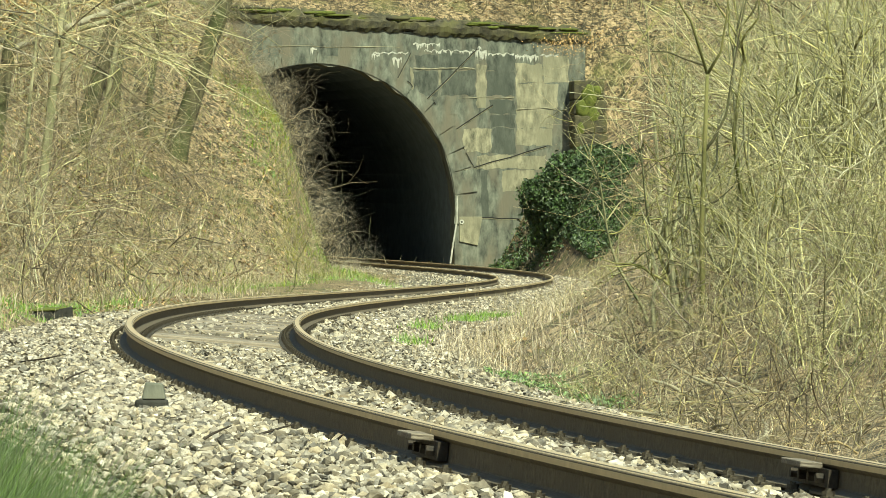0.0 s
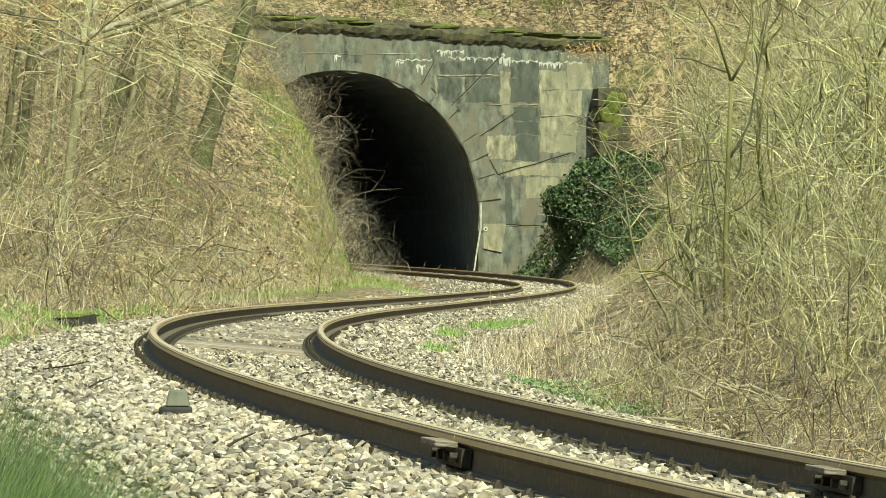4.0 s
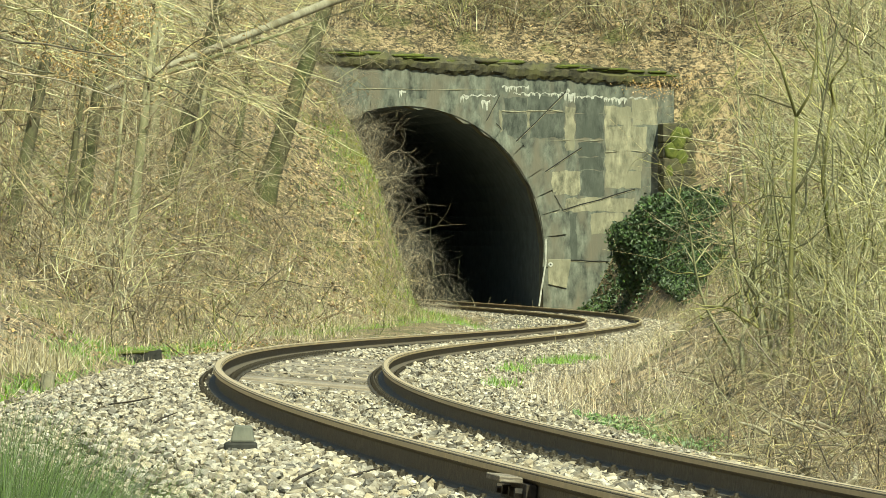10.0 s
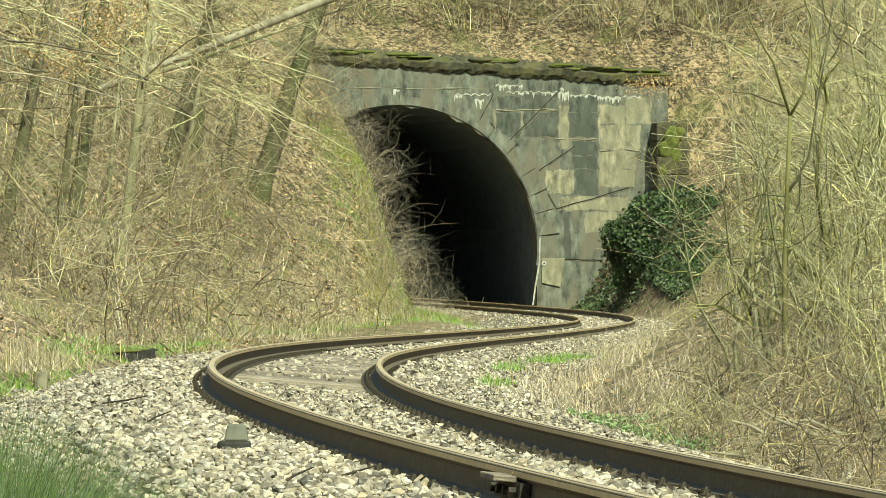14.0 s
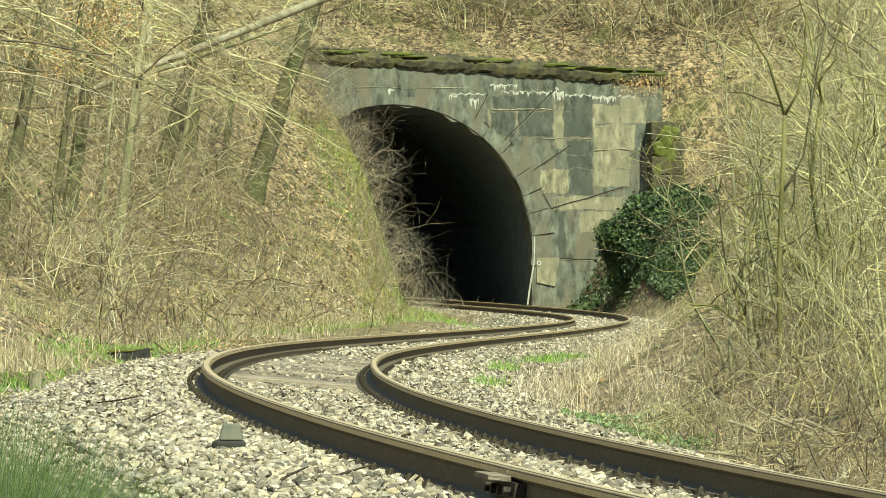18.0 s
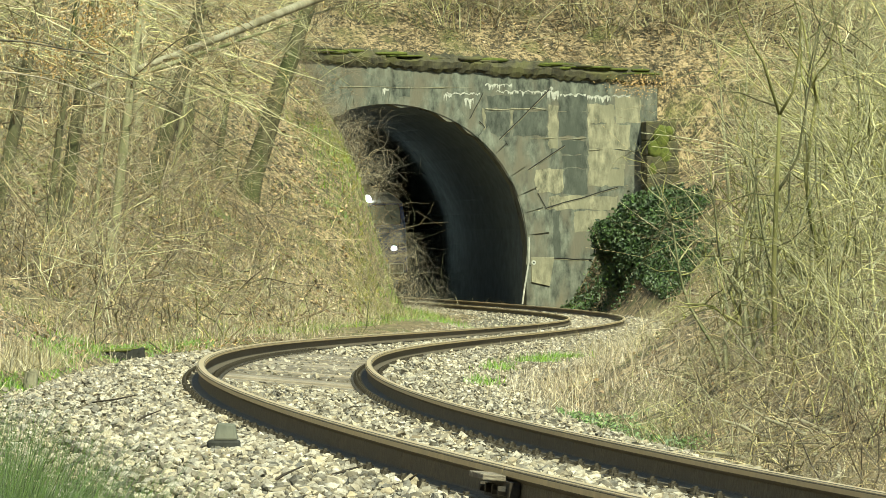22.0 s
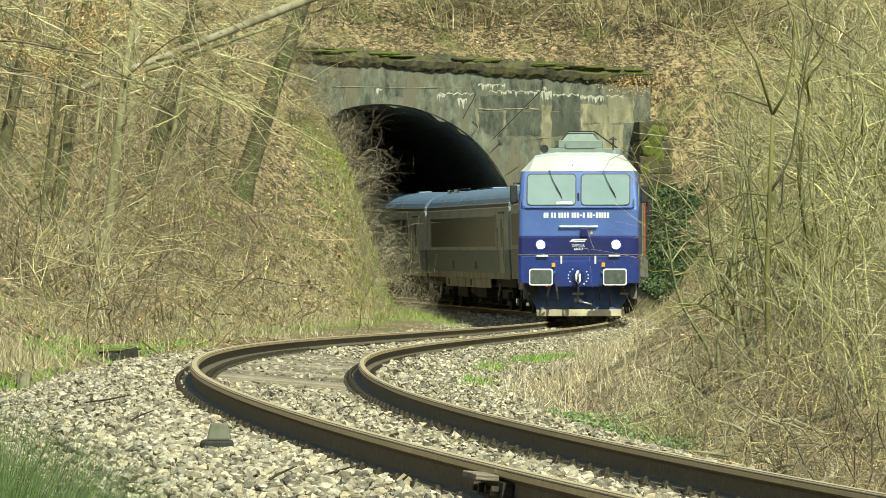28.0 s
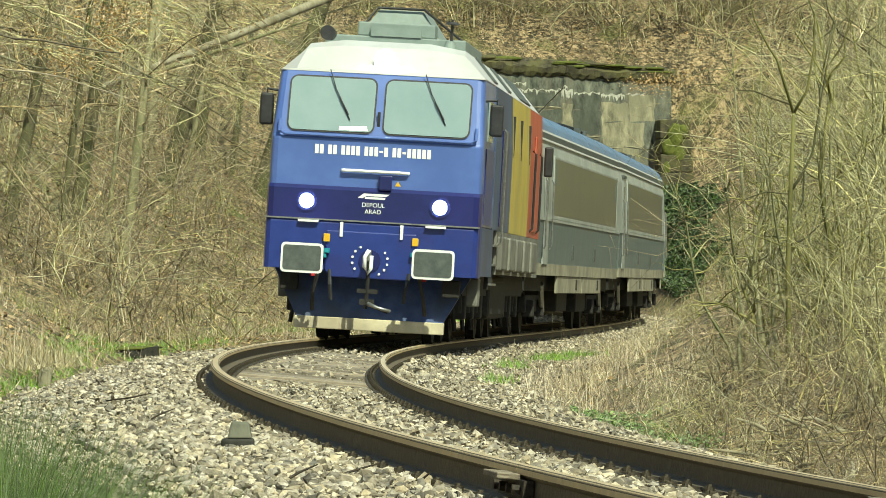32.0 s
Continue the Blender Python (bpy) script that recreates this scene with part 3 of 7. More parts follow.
def build_portal():
    portal = thing("tunnel_portal", "weathered concrete tunnel portal with water stains", "tunnel portal", portal_pose(), kind="structure")
    # wall with the arched hole, front at y = 0, back at y = 1
    hole = arch(RADIUS, SPRING, 36, -1.0)
    rnd = random.Random(17)
    hole = [(px * (1 + rnd.uniform(-0.012, 0.012)) if 1 < i < len(hole) - 2 else px, pz + (rnd.uniform(-0.20, 0.05) if 1 < i < len(hole) - 2 else 0)) for i, (px, pz) in enumerate(hole)]
    x0, x1 = -13.0, 8.0
    top = lambda x: 8.06 - 0.0625 * (x - 8.0)
    k = len(hole)
    sh = Shape()
    for y in (0.0, 1.0):
        # columns from the hole's edge up to the top
        ring = [(px, pz) for px, pz in hole]
        sh_v = [(px, y, pz) for px, pz in ring] + [(px, y, top(px)) for px, _ in ring] + [(x0, y, -1.0), (x0, y, top(x0)), (x1, y, -1.0), (x1, y, top(x1))]
        fs = [(i, i + 1, k + i + 1, k + i) for i in range(1, k - 2)]
        fs += [(2 * k, 0, 1, k + 1, 2 * k + 1), (k - 1, 2 * k + 2, 2 * k + 3, 2 * k - 2, k - 2)]
        sh.add(sh_v, fs if y == 0 else [f[::-1] for f in fs])
    n = 2 * k + 4
    sh.f += [(i, n + i, n + i + 1, i + 1) for i in range(k - 1)]
    sh.f += [(2 * k + 2, n + 2 * k + 2, n + 2 * k + 3, 2 * k + 3), (2 * k, 2 * k + 1, n + 2 * k + 1, n + 2 * k)]
    sh.f += [(2 * k + 1, 2 * k + 3, n + 2 * k + 3, n + 2 * k + 1)]
    part("portal_wall", sh, M_CONCRETE, portal)
    cop = Shape()
    rnd = random.Random(3)
    rings = []
    for i in range(150):
        x = x0 - 0.1 + (x1 - x0 + 0.3) * i / 149
        z = top(x) + 0.03 * math.sin(1.9 * x) + 0.02 * math.sin(5.3 * x)
        j = lambda a: rnd.uniform(-a, a)
        rings.append([(x, -0.05 + j(0.02), z - 0.04 + j(0.06)), (x, -0.13 + j(0.03), z + 0.08 + j(0.04)), (x, -0.16 + j(0.04), z + 0.30 + j(0.05)), (x, 0.06 + j(0.05), z + 0.50 + j(0.06)), (x, 0.5, z + 0.62 + j(0.08)), (x, 1.2, z + 0.6), (x, 1.2, z - 0.02)])
    part("coping", cop.sweep(rings), M_MOSS, portal, "dark mossy overhanging coping")
    for k in range(46):
        x = rnd.uniform(-9, -1.6) if k < 18 else rnd.uniform(3.4, 7.6) if k < 40 else rnd.uniform(-1, 4)
        part("moss_pad", Shape().lump((x, -0.06 + rnd.uniform(-0.05, 0.2), top(x) + rnd.uniform(0.36, 0.52)), (rnd.uniform(0.25, 0.8), 0.16, rnd.uniform(0.04, 0.10)), 300 + k, 8, 5), M_BRIGHTMOSS if rnd.random() < 0.6 else M_MOSS, portal, "yellow-green moss on the coping", smooth=True)

    def patch(xa, xb, za, zb, material, label, fray=0.045):
        """A stained stretch of the wall's face with uneven edges, a few millimetres proud."""
        line = lambda a, b: [a + (b - a) * q / max(2, int(abs(b - a) / 0.16)) for q in range(max(2, int(abs(b - a) / 0.16)))]
        j = lambda: rnd.uniform(-fray, fray)
        pts = [(x + j(), za + j()) for x in line(xa, xb)] + [(xb + j(), z + j()) for z in line(za, zb)] + [(x + j(), zb + j()) for x in line(xb, xa)] + [(xa + j(), z + j()) for z in line(zb, za)]
        d = -rnd.uniform(0.003, 0.006)
        part("wall_panel", Shape().sweep([[(x, 0.01, z) for x, z in pts], [(x, d, z) for x, z in pts]]), material, portal, label)

    for row in ((1.56, 2.47, 7.18, 7.64), (1.52, 2.41, 6.12, 7.03), (2.47, 3.83, 7.21, 7.70), (2.56, 3.83, 6.14, 7.06), (4.26, 5.33, 7.06, 7.63), (4.26, 5.33, 6.13, 7.03), (4.36, 5.33, 5.46, 5.98), (4.40, 5.33, 4.96, 5.42), (4.48, 5.33, 3.97, 4.93), (4.05, 4.30, 1.66, 3.34), (-1.76, -1.34, 7.43, 7.90)):
        patch(*row, M_PANEL_DARK, "damp dark patch of concrete")
    for row in ((3.88, 4.23, 5.68, 7.30), (1.40, 1.50, 5.95, 7.15), (2.42, 2.53, 6.56, 7.16), (5.38, 6.39, 6.63, 7.32), (6.42, 7.36, 6.63, 7.64), (5.38, 6.95, 5.67, 6.60), (5.38, 6.80, 4.96, 5.64), (3.36, 4.42, 4.03, 4.92), (5.40, 6.72, 4.30, 4.93), (3.90, 6.50, 3.42, 3.92), (4.86, 6.06, 2.57, 3.36)):
        patch(*row, M_PALE, "pale weathered patch of concrete")
    for row in ((1.58, 3.85, 7.86, 8.20), (4.26, 5.34, 7.70, 8.05), (5.38, 6.39, 7.70, 8.05), (2.88, 3.83, 5.45, 6.10), (4.32, 4.83, 1.66, 3.36), (4.86, 6.06, 1.66, 2.54), (4.12, 5.54, 1.16, 1.54), (-3.73, -2.15, 7.99, 8.62), (-2.10, -1.29, 7.96, 8.60), (-1.25, -0.09, 7.95, 8.52), (-0.05, 1.40, 7.78, 8.40), (-1.33, -0.14, 7.40, 7.91), (-5.6, -3.8, 7.5, 8.6), (-7.6, -5.65, 6.9, 8.7), (5.0, 7.3, 0.0, 1.12)):
        patch(*row, M_PANEL, "grey-green stained stretch of concrete")
    for xa, xb, z in ((1.5, 3.8, 7.12), (3.2, 5.3, 6.06), (-4.0, 1.0, 7.93), (2.55, 3.8, 7.15), (3.0, 3.75, 3.36), (5.4, 6.9, 5.65)):
        part("lime_line", Shape().rod([(xa + (xb - xa) * t, -0.004, z + rnd.uniform(-0.035, 0.035)) for t in (0, 0.15, 0.3, 0.45, 0.6, 0.75, 0.9, 1)], [0.006 + rnd.uniform(0, 0.028) for _ in range(8)], 5), M_PALE, portal, "pale lime line along a joint")
    # sprayed ring round the mouth, in plates
    ring_a = [radians(v) for v in (-8, 4, 13, 20.5, 29, 40, 50, 63, 77, 90, 104, 118, 131)]
    ring_r = (0.78, 0.82, 0.74, 0.72, 0.66, 0.55, 0.42, 0.36, 0.30, 0.3, 0.35, 0.35)
    for k, (a, b) in enumerate(zip(ring_a, ring_a[1:])):
        r1 = RADIUS + ring_r[k]
        pts = []
        for q in range(5):
            t = a + (b - a) * q / 4
            pts.append((AXIS + RADIUS * 1.002 * math.cos(t), SPRING + RADIUS * 1.002 * math.sin(t)))
        for q in range(4, -1, -1):
            t = a + 0.01 + (b - a - 0.02) * q / 4
            r = r1 + (0.10 if q in (0, 4) else -0.02) + rnd.uniform(-0.07, 0.07)
            pts.append((AXIS + r * math.cos(t), SPRING + r * math.sin(t)))
        d = -rnd.uniform(0.03, 0.06)
        part("mouth_plate", Shape().sweep([[(x, 0.0, z) for x, z in pts], [(x, d, z) for x, z in pts]]), M_PANEL, portal, "rough sprayed concrete plate")
    # open joints that run outward from the mouth
    for (ax, az), (bx, bz) in (((1.64, 5.63), (3.90, 7.87)), ((2.52, 4.48), (4.47, 5.78)), ((0.85, 6.68), (1.42, 7.69)), ((1.28, 6.68), (1.47, 6.45)), ((2.27, 5.93), (2.55, 5.49)), ((3.37, 4.24), (3.77, 3.48)), ((3.77, 3.48), (6.54, 4.26)), ((4.08, 1.60), (5.54, 1.57))):
        pts = [(ax + (bx - ax) * t + rnd.uniform(-0.02, 0.02), -0.03, az + (bz - az) * t + rnd.uniform(-0.02, 0.02)) for t in (0, 0.25, 0.5, 0.75, 1)]
        part("joint_strip", Shape().rod([(x, -0.012, z) for x, y, z in pts], 0.020, 5), M_BLACKENED, portal, "dark open joint strip")
        part("joint_lip", Shape().rod([(x, -0.004, z - 0.045) for x, y, z in pts], 0.014, 5), M_PALE, portal, "pale joint lip")
    # lime that has run down the wall
    for xa, xb, zt, h in ((1.49, 2.50, 8.06, 0.26), (1.9, 2.75, 7.80, 0.12), (2.73, 3.83, 7.80, 0.20), (3.83, 4.26, 7.80, 0.50), (4.3, 5.3, 7.70, 0.10), (5.33, 6.22, 7.64, 0.26), (-0.07, 0.25, 7.66, 0.26), (0.7, 1.05, 7.52, 0.34), (0.0, 1.3, 7.72, 0.05), (-2.36, -2.12, 7.86, 0.55), (3.92, 4.06, 7.95, 0.2), (6.3, 7.0, 7.66, 0.07)):
        n = max(6, int((xb - xa) / 0.035))
        up = [(xa + (xb - xa) * i / n, zt + 0.03 * math.sin(i * 0.7) + rnd.uniform(-0.02, 0.02)) for i in range(n + 1)]
        dn = [(x, z - h * rnd.random() ** 2.2 - 0.02) for x, z in up][::-1]
        part("lime_stain", Shape().sweep([[(x, 0.0, z) for x, z in up + dn], [(x, -0.016, z) for x, z in up + dn]]), M_LIME, portal, "white lime run")
    part("repair_patch", Shape().prism([(3.23, 0.72), (3.92, 0.57), (4.09, 1.64), (3.22, 1.64)], "y", -0.05, 0.0), M_PALE, portal, "pale repair patch", 0.01)
    ring = part("marker_ring", Shape().cyl((3.31, -0.07, 1.45), 0.085, 0.03, "y", 16), M_LIME, portal, "white ring marker")
    part("marker_eye", Shape().cyl((3.31, -0.08, 1.45), 0.035, 0.02, "y", 10), M_BLACKENED, ring, "dark eye")
    part("conduit", Shape().rod([(3.14, -0.05, 2.4), (3.13, -0.05, 1.5), (2.97, -0.05, 0.55), (2.88, -0.05, -0.1)], 0.035), M_LIME, portal, "pale cable conduit")
    # buttress at the wall's end
    z = -1.0
    while z < 6.5:
        h = rnd.uniform(0.45, 0.75)
        w, dpt = 1.5 - 0.05 * z + rnd.uniform(-0.12, 0.12), 1.15 - 0.03 * z + rnd.uniform(-0.1, 0.1)
        part("buttress_stone", Shape().box(7.38, 7.38 + w, -dpt, 0.02, z, z + h - 0.015), M_MOSS, portal, "rough mossy buttress stone", 0.06)
        z += h
    for k, (x, z, w, h) in enumerate(((7.95, 6.1, 0.32, 0.46), (8.1, 5.4, 0.26, 0.34), (7.7, 5.65, 0.3, 0.35), (8.25, 6.3, 0.24, 0.2), (7.6, 4.9, 0.2, 0.3))):
        part("moss_pad", Shape().lump((x, -0.97, z), (w, 0.09, h), 70 + k), M_BRIGHTMOSS, portal, "bright yellow-green moss", smooth=True)
    for k in range(6):
        part("dark_moss", Shape().lump((7.5 + rnd.uniform(0, 1.2), -0.9 + rnd.uniform(-0.1, 0.1), rnd.uniform(2.5, 7.2)), (rnd.uniform(0.25, 0.5), 0.12, rnd.uniform(0.2, 0.6)), 90 + k), M_MOSS, portal, "dark moss cushion", smooth=True)
    return portal


PORTAL = build_portal()

# ---- plants ----
def unit(v):
    return v / (np.linalg.norm(v, axis=-1, keepdims=True) + 1e-9)


def stems(rng, n, k, spread, height, lean, droop, r0, wiggle=0.05):
    """Centre lines and radii of n curved stems that rise from round the origin."""
    b = rng.normal(0, spread, (n, 1, 2))
    az = rng.uniform(0, math.tau, (n, 1)) * 0.6 + np.arctan2(b[..., 1], b[..., 0]) * 0.4
    ln = np.abs(rng.normal(0, lean, (n, 1)))
    L = rng.uniform(*height, (n, 1))
    t = np.linspace(0, 1, k)[None]
    out = np.sin(ln + droop * t * t) * L * t
    P = np.stack([b[..., 0] + np.cos(az) * out, b[..., 1] + np.sin(az) * out, np.cos(ln + droop * t * t * 0.9) * L * t], -1)
    P[:, 1:] += np.cumsum(rng.normal(0, wiggle, (n, k - 1, 3)), 1) * 0.6
    R = rng.uniform(0.5, 1.2, (n, 1)) * r0 * (1.02 - t * 0.85)
    return P, R


def offshoots(rng, P, R, n, k, length, rise, r0, t0=0.25):
    """n twigs that leave the stems P."""
    i = rng.integers(0, len(P), n)
    f = rng.uniform(t0, 0.98, n) * (P.shape[1] - 1)
    j = np.floor(f).astype(int)
    w = (f - j)[:, None]
    base = P[i, j] * (1 - w) + P[i, j + 1] * w
    along = unit(P[i, j + 1] - P[i, j])
    d = unit(along * 0.45 + unit(rng.normal(0, 1, (n, 3))) * 0.85 + np.array([0, 0, rise]))
    L = rng.uniform(*length, (n, 1)) * (1.15 - w * 0.2)
    t = np.linspace(0, 1, k)
    Q = base[:, None] + d[:, None] * (L[:, None] * t[None, :, None])
    side = unit(np.cross(d, rng.normal(0, 1, (n, 3))))
    Q += side[:, None] * (L * rng.normal(0, 0.30, (n, 1)))[:, None] * (t * t)[None, :, None]
    Q[:, 1:] += np.cumsum(rng.normal(0, 0.10, (n, k - 1, 3)) * L[:, None] * 0.5, 1)
    rad = np.minimum(r0, R[i, j] * 0.8)[:, None] * (1 - 0.75 * t[None])
    return Q, rad


def finer(P, R):
    """The same lines, bent smoothly, with a point more between each two."""
    A = np.concatenate([2 * P[:, :1] - P[:, 1:2], P, 2 * P[:, -1:] - P[:, -2:-1]], 1)
    mid = (9 * (A[:, 1:-2] + A[:, 2:-1]) - A[:, :-3] - A[:, 3:]) / 16
    Q = np.zeros((len(P), P.shape[1] * 2 - 1, 3))
    Q[:, ::2], Q[:, 1::2] = P, mid
    S = np.zeros(Q.shape[:2])
    S[:, ::2], S[:, 1::2] = R, (R[:, 1:] + R[:, :-1]) / 2
    return Q, S


def bush_kind(seed, n, height, spread, lean, droop, r0, twigs, twiglets, material, long=(0.4, 1.6), short=(0.15, 0.7), fine=False, stout=1.0):
    """Stem and twig arrays and meshes of one kind of shrub."""
    rng = np.random.default_rng(seed)
    P, R = stems(rng, n, 7, spread, height, lean, droop, r0, 0.21)
    Q, S = offshoots(rng, P, R, twigs, 5, long, 0.2, min(r0 * 0.62, 0.014) * stout)
    T, U = offshoots(rng, Q, S, twiglets, 3, short, 0.1, min(r0 * 0.40, 0.009) * stout)
    if fine:
        (P, R), (Q, S) = finer(P, R), finer(Q, S)
    a, b = tubes(P, R), merged([tubes(Q, S), tubes(T, U)])
    return np_mesh("stem_clump", *a, material, True), np_mesh("crown", *b, material, True), merged([a, b])


def ground_at(x, y):
    return float(ground(np.array([x]), np.array([y]))[0])


def shift(y):
    return float(xt(np.array([min(max(y, TY[0]), 260.0)]))[0])


M_TWIG_GREY = mat("grey_brown_twig", (0.245, 0.19, 0.106), (0.58, 0.475, 0.28), 9.0, 0.85, 0.2, (0.125, 0.092, 0.05), 2.2, vary="island", spread=0.7)
M_TWIG_DARK = mat("dark_brown_twig", (0.115, 0.086, 0.052), (0.27, 0.212, 0.135), 9.0, 0.85, 0.2, vary="island", spread=0.5)
M_TWIG_GREEN = mat("mossy_green_stem", (0.20, 0.19, 0.075), (0.46, 0.43, 0.19), 6.0, 0.85, 0.3, (0.12, 0.12, 0.04), 2.4, vary="island", spread=0.35)


def build_bushes():
    rnd = random.Random(21)
    tall = [bush_kind(100 + i, 9, (1.7, 3.7), 0.34, 0.26, 0.5, 0.016, 52, 84, (M_TWIG, M_LIMB, M_LIMB, M_TWIG, M_TWIG_GREEN, M_TWIG)[i], (0.4, 1.5), (0.15, 0.6), True) for i in range(6)]
    low = [bush_kind(200 + i, 14, (0.7, 1.9), 0.42, 0.70, 1.5, 0.010, 24, 26, (M_STRAW, M_STRAW, M_TWIG_GREY, M_TWIG_DARK)[i], (0.3, 1.1), (0.2, 0.7), False, 1.25) for i in range(4)]
    wild = [bush_kind(300 + i, 9, (2.0, 4.6), 0.5, 0.48, 1.0, 0.017, 44, 60, (M_LIMB, M_TWIG_GREY, M_TWIG_GREY, M_LIMB, M_TWIG_DARK)[i], (0.6, 2.2), (0.25, 1.0), False, 1.05) for i in range(5)]
    dark = [bush_kind(450 + i, 11, (1.4, 3.4), 0.5, 0.5, 0.9, 0.016, 44, 56, (M_TWIG_DARK, M_TWIG_GREY)[i], (0.4, 1.6), (0.2, 0.8), False, 1.3) for i in range(2)]
    arch_kind = [bush_kind(470 + i, 7, (0.8, 1.8), 0.4, 0.6, 1.2, 0.012, 18, 22, (M_STRAW, M_LIMB, M_TWIG_GREY)[i], (0.3, 0.9), (0.15, 0.5), True) for i in range(3)]
    mossy = [bush_kind(490 + i, 7, (0.9, 2.2), 0.5, 0.55, 1.2, 0.013, 22, 34, (M_TWIG_GREEN, M_TWIG_GREY, M_TWIG_DARK)[i], (0.4, 1.2), (0.2, 0.6), False, 1.0) for i in range(3)]
    poles = [bush_kind(510 + i, 3, (2.0, 4.2), 0.30, 0.10, 0.12, 0.044, 30, 44, M_BARK_MOSS, (0.3, 0.85), (0.15, 0.5), True) for i in range(2)]
    bramble = [bush_kind(530 + i, 7, (0.8, 2.2), 0.6, 0.7, 1.3, 0.021, 14, 12, (M_STRAW, M_TWIG_GREY, M_TWIG_GREY, M_TWIG_DARK)[i], (0.4, 1.3), (0.2, 0.6), True, 1.1) for i in range(4)]
    grey = [bush_kind(400 + i, 8, (1.2, 2.9), 0.25, 0.5, 0.9, 0.009, 44, 130, M_GREY_TWIG, (0.3, 1.2), (0.15, 0.6)) for i in range(3)]

    def placed(x, y, size, sink=0.05, tip=0):
        return Matrix.Translation((x, y, ground_at(x, y) - sink)) @ Matrix.Rotation(radians(tip), 4, "Y") @ Matrix.Rotation(rnd.uniform(0, math.tau), 4, "Z") @ Matrix.Diagonal((size, size, size * rnd.uniform(0.85, 1.15), 1))

    def put(kind, x, y, size, label, group, sink=0.05, tip=0, clear=True):
        if clear and 0 < x and (y < 56 and 0.055 < x / y < 0.067 or y < 165 and x - 1.5 * size < 0.0425 * y):
            return
        ob = thing("bush", label, "bush", None, group)
        ob.matrix_world = placed(x, y, size, sink, tip)
        tagged(part("stem_clump", kind[0], None, ob), kind="stuff")
        tagged(part("crown", kind[1], None, ob), kind="stuff")

    heap = {}

    def strew(kind, x, y, size, sink=0.05, tip=0):
        if 0 < x and 56 < y < 185 and x - 1.3 * size < 0.043 * y and size > 0.3:
            return
        m = np.array(placed(x, y, size, sink, tip))
        v, f = kind[2]
        heap.setdefault(kind[0].materials[0], []).append((v @ m[:3, :3].T + m[:3, 3], f))

    def spots(n, y0, y1, turn0, turn1, d0, d1, power=1.0, off=0.0):
        """n places on a bank, within a span of bearings from the lookout and of distances from the line."""
        out = []
        while len(out) < n:
            y = y0 + (y1 - y0) * rnd.random() ** power
            x = y * rnd.uniform(turn0, turn1)
            if d0 < x - shift(y) < d1 and (off >= 0 and x > y * turn0 + off or off < 0 and x < y * turn1 + off):
                out.append((x, y))
        return out

    def open_view(x, y):
        """Whether the mound of ivy by the portal stays in sight past a plant at x, y."""
        return x / y > (0.0505 if y > 95 else 0.056)

    # right bank, beside the line
    for x, y in spots(116, 42, 185, 0.056, 0.10, 3.0, 14.0, 1.2, 1.4):
        if open_view(x, y):
            put(rnd.choice(tall), x, y, rnd.uniform(0.7, 1.1), "tall bare yellow-green shrub on the railway bank", "bare shrubs on the bank")
    for x, y in spots(50, 36, 110, 0.054, 0.088, 2.6, 6.5, 1.0, 0.5):
        put(rnd.choice(tall), x, y, rnd.uniform(0.35, 0.6), "small bare yellow-green shrub on the railway bank", "bare shrubs on the bank")
    for x, y in spots(36, 145, 205, 0.062, 0.09, 7.0, 16.0):
        strew(rnd.choice(wild + dark), x, y, rnd.uniform(0.7, 1.05))
    for x, y in spots(14, 60, 150, 0.061, 0.10, 4.0, 14.0):
        strew(rnd.choice(dark), x, y, rnd.uniform(0.6, 1.0))
    for x, y in spots(30, 34, 56, 0.058, 0.10, 2.0, 5.0):
        put(rnd.choice((tall[1], tall[4], tall[3])), x, y, rnd.uniform(0.30, 0.5), "small bare olive-brown shrub on the railway bank", "bare shrubs on the bank")
    for x, y in spots(20, 32, 60, 0.054, 0.10, 2.2, 5.0):
        put(rnd.choice(dark), x, y, rnd.uniform(0.25, 0.42), "dense dark bare shrub on the railway bank", "bare shrubs on the bank")
    for x, y in spots(56, 34, 72, 0.049, 0.10, 2.1, 5.5):
        strew(rnd.choice(arch_kind), x, y, rnd.uniform(0.3, 0.6))
    for x, y in spots(24, 34, 74, 0.039, 0.066, 2.0, 5.0):
        strew(rnd.choice(dark + tall[2:5]), x, y, rnd.uniform(0.16, 0.28))
    for x, y in spots(110, 30, 50, 0.044, 0.10, 2.2, 4.2):
        strew(rnd.choice((low[0], low[2], low[3], bramble[0], bramble[1], bramble[2], bramble[3])), x, y, rnd.uniform(0.22, 0.42))
    for x, y in spots(50, 36, 70, 0.050, 0.10, 2.4, 5.5):
        strew(rnd.choice(bramble), x, y, rnd.uniform(0.3, 0.55))
    for x, y in spots(56, 34, 120, 0.036, 0.085, 2.4, 6.5):
        strew(rnd.choice(low), x, y, rnd.uniform(0.3, 0.6))
    for x, y in spots(26, 100, 185, 0.059, 0.078, 2.9, 9.0):
        strew(rnd.choice(low + dark), x, y, rnd.uniform(0.45, 0.75))
    for x, y in spots(44, 150, 207, 0.064, 0.092, 7.0, 17.0):
        strew(rnd.choice((wild[0], wild[1], wild[3], dark[1])), x, y, rnd.uniform(1.0, 1.6))
    for x, y in spots(26, 44, 80, 0.056, 0.088, 2.8, 6.5):
        put(rnd.choice(poles), x, y, rnd.uniform(0.7, 1.1), "clump of straight mossy green stems on the bank", "bare shrubs on the bank")
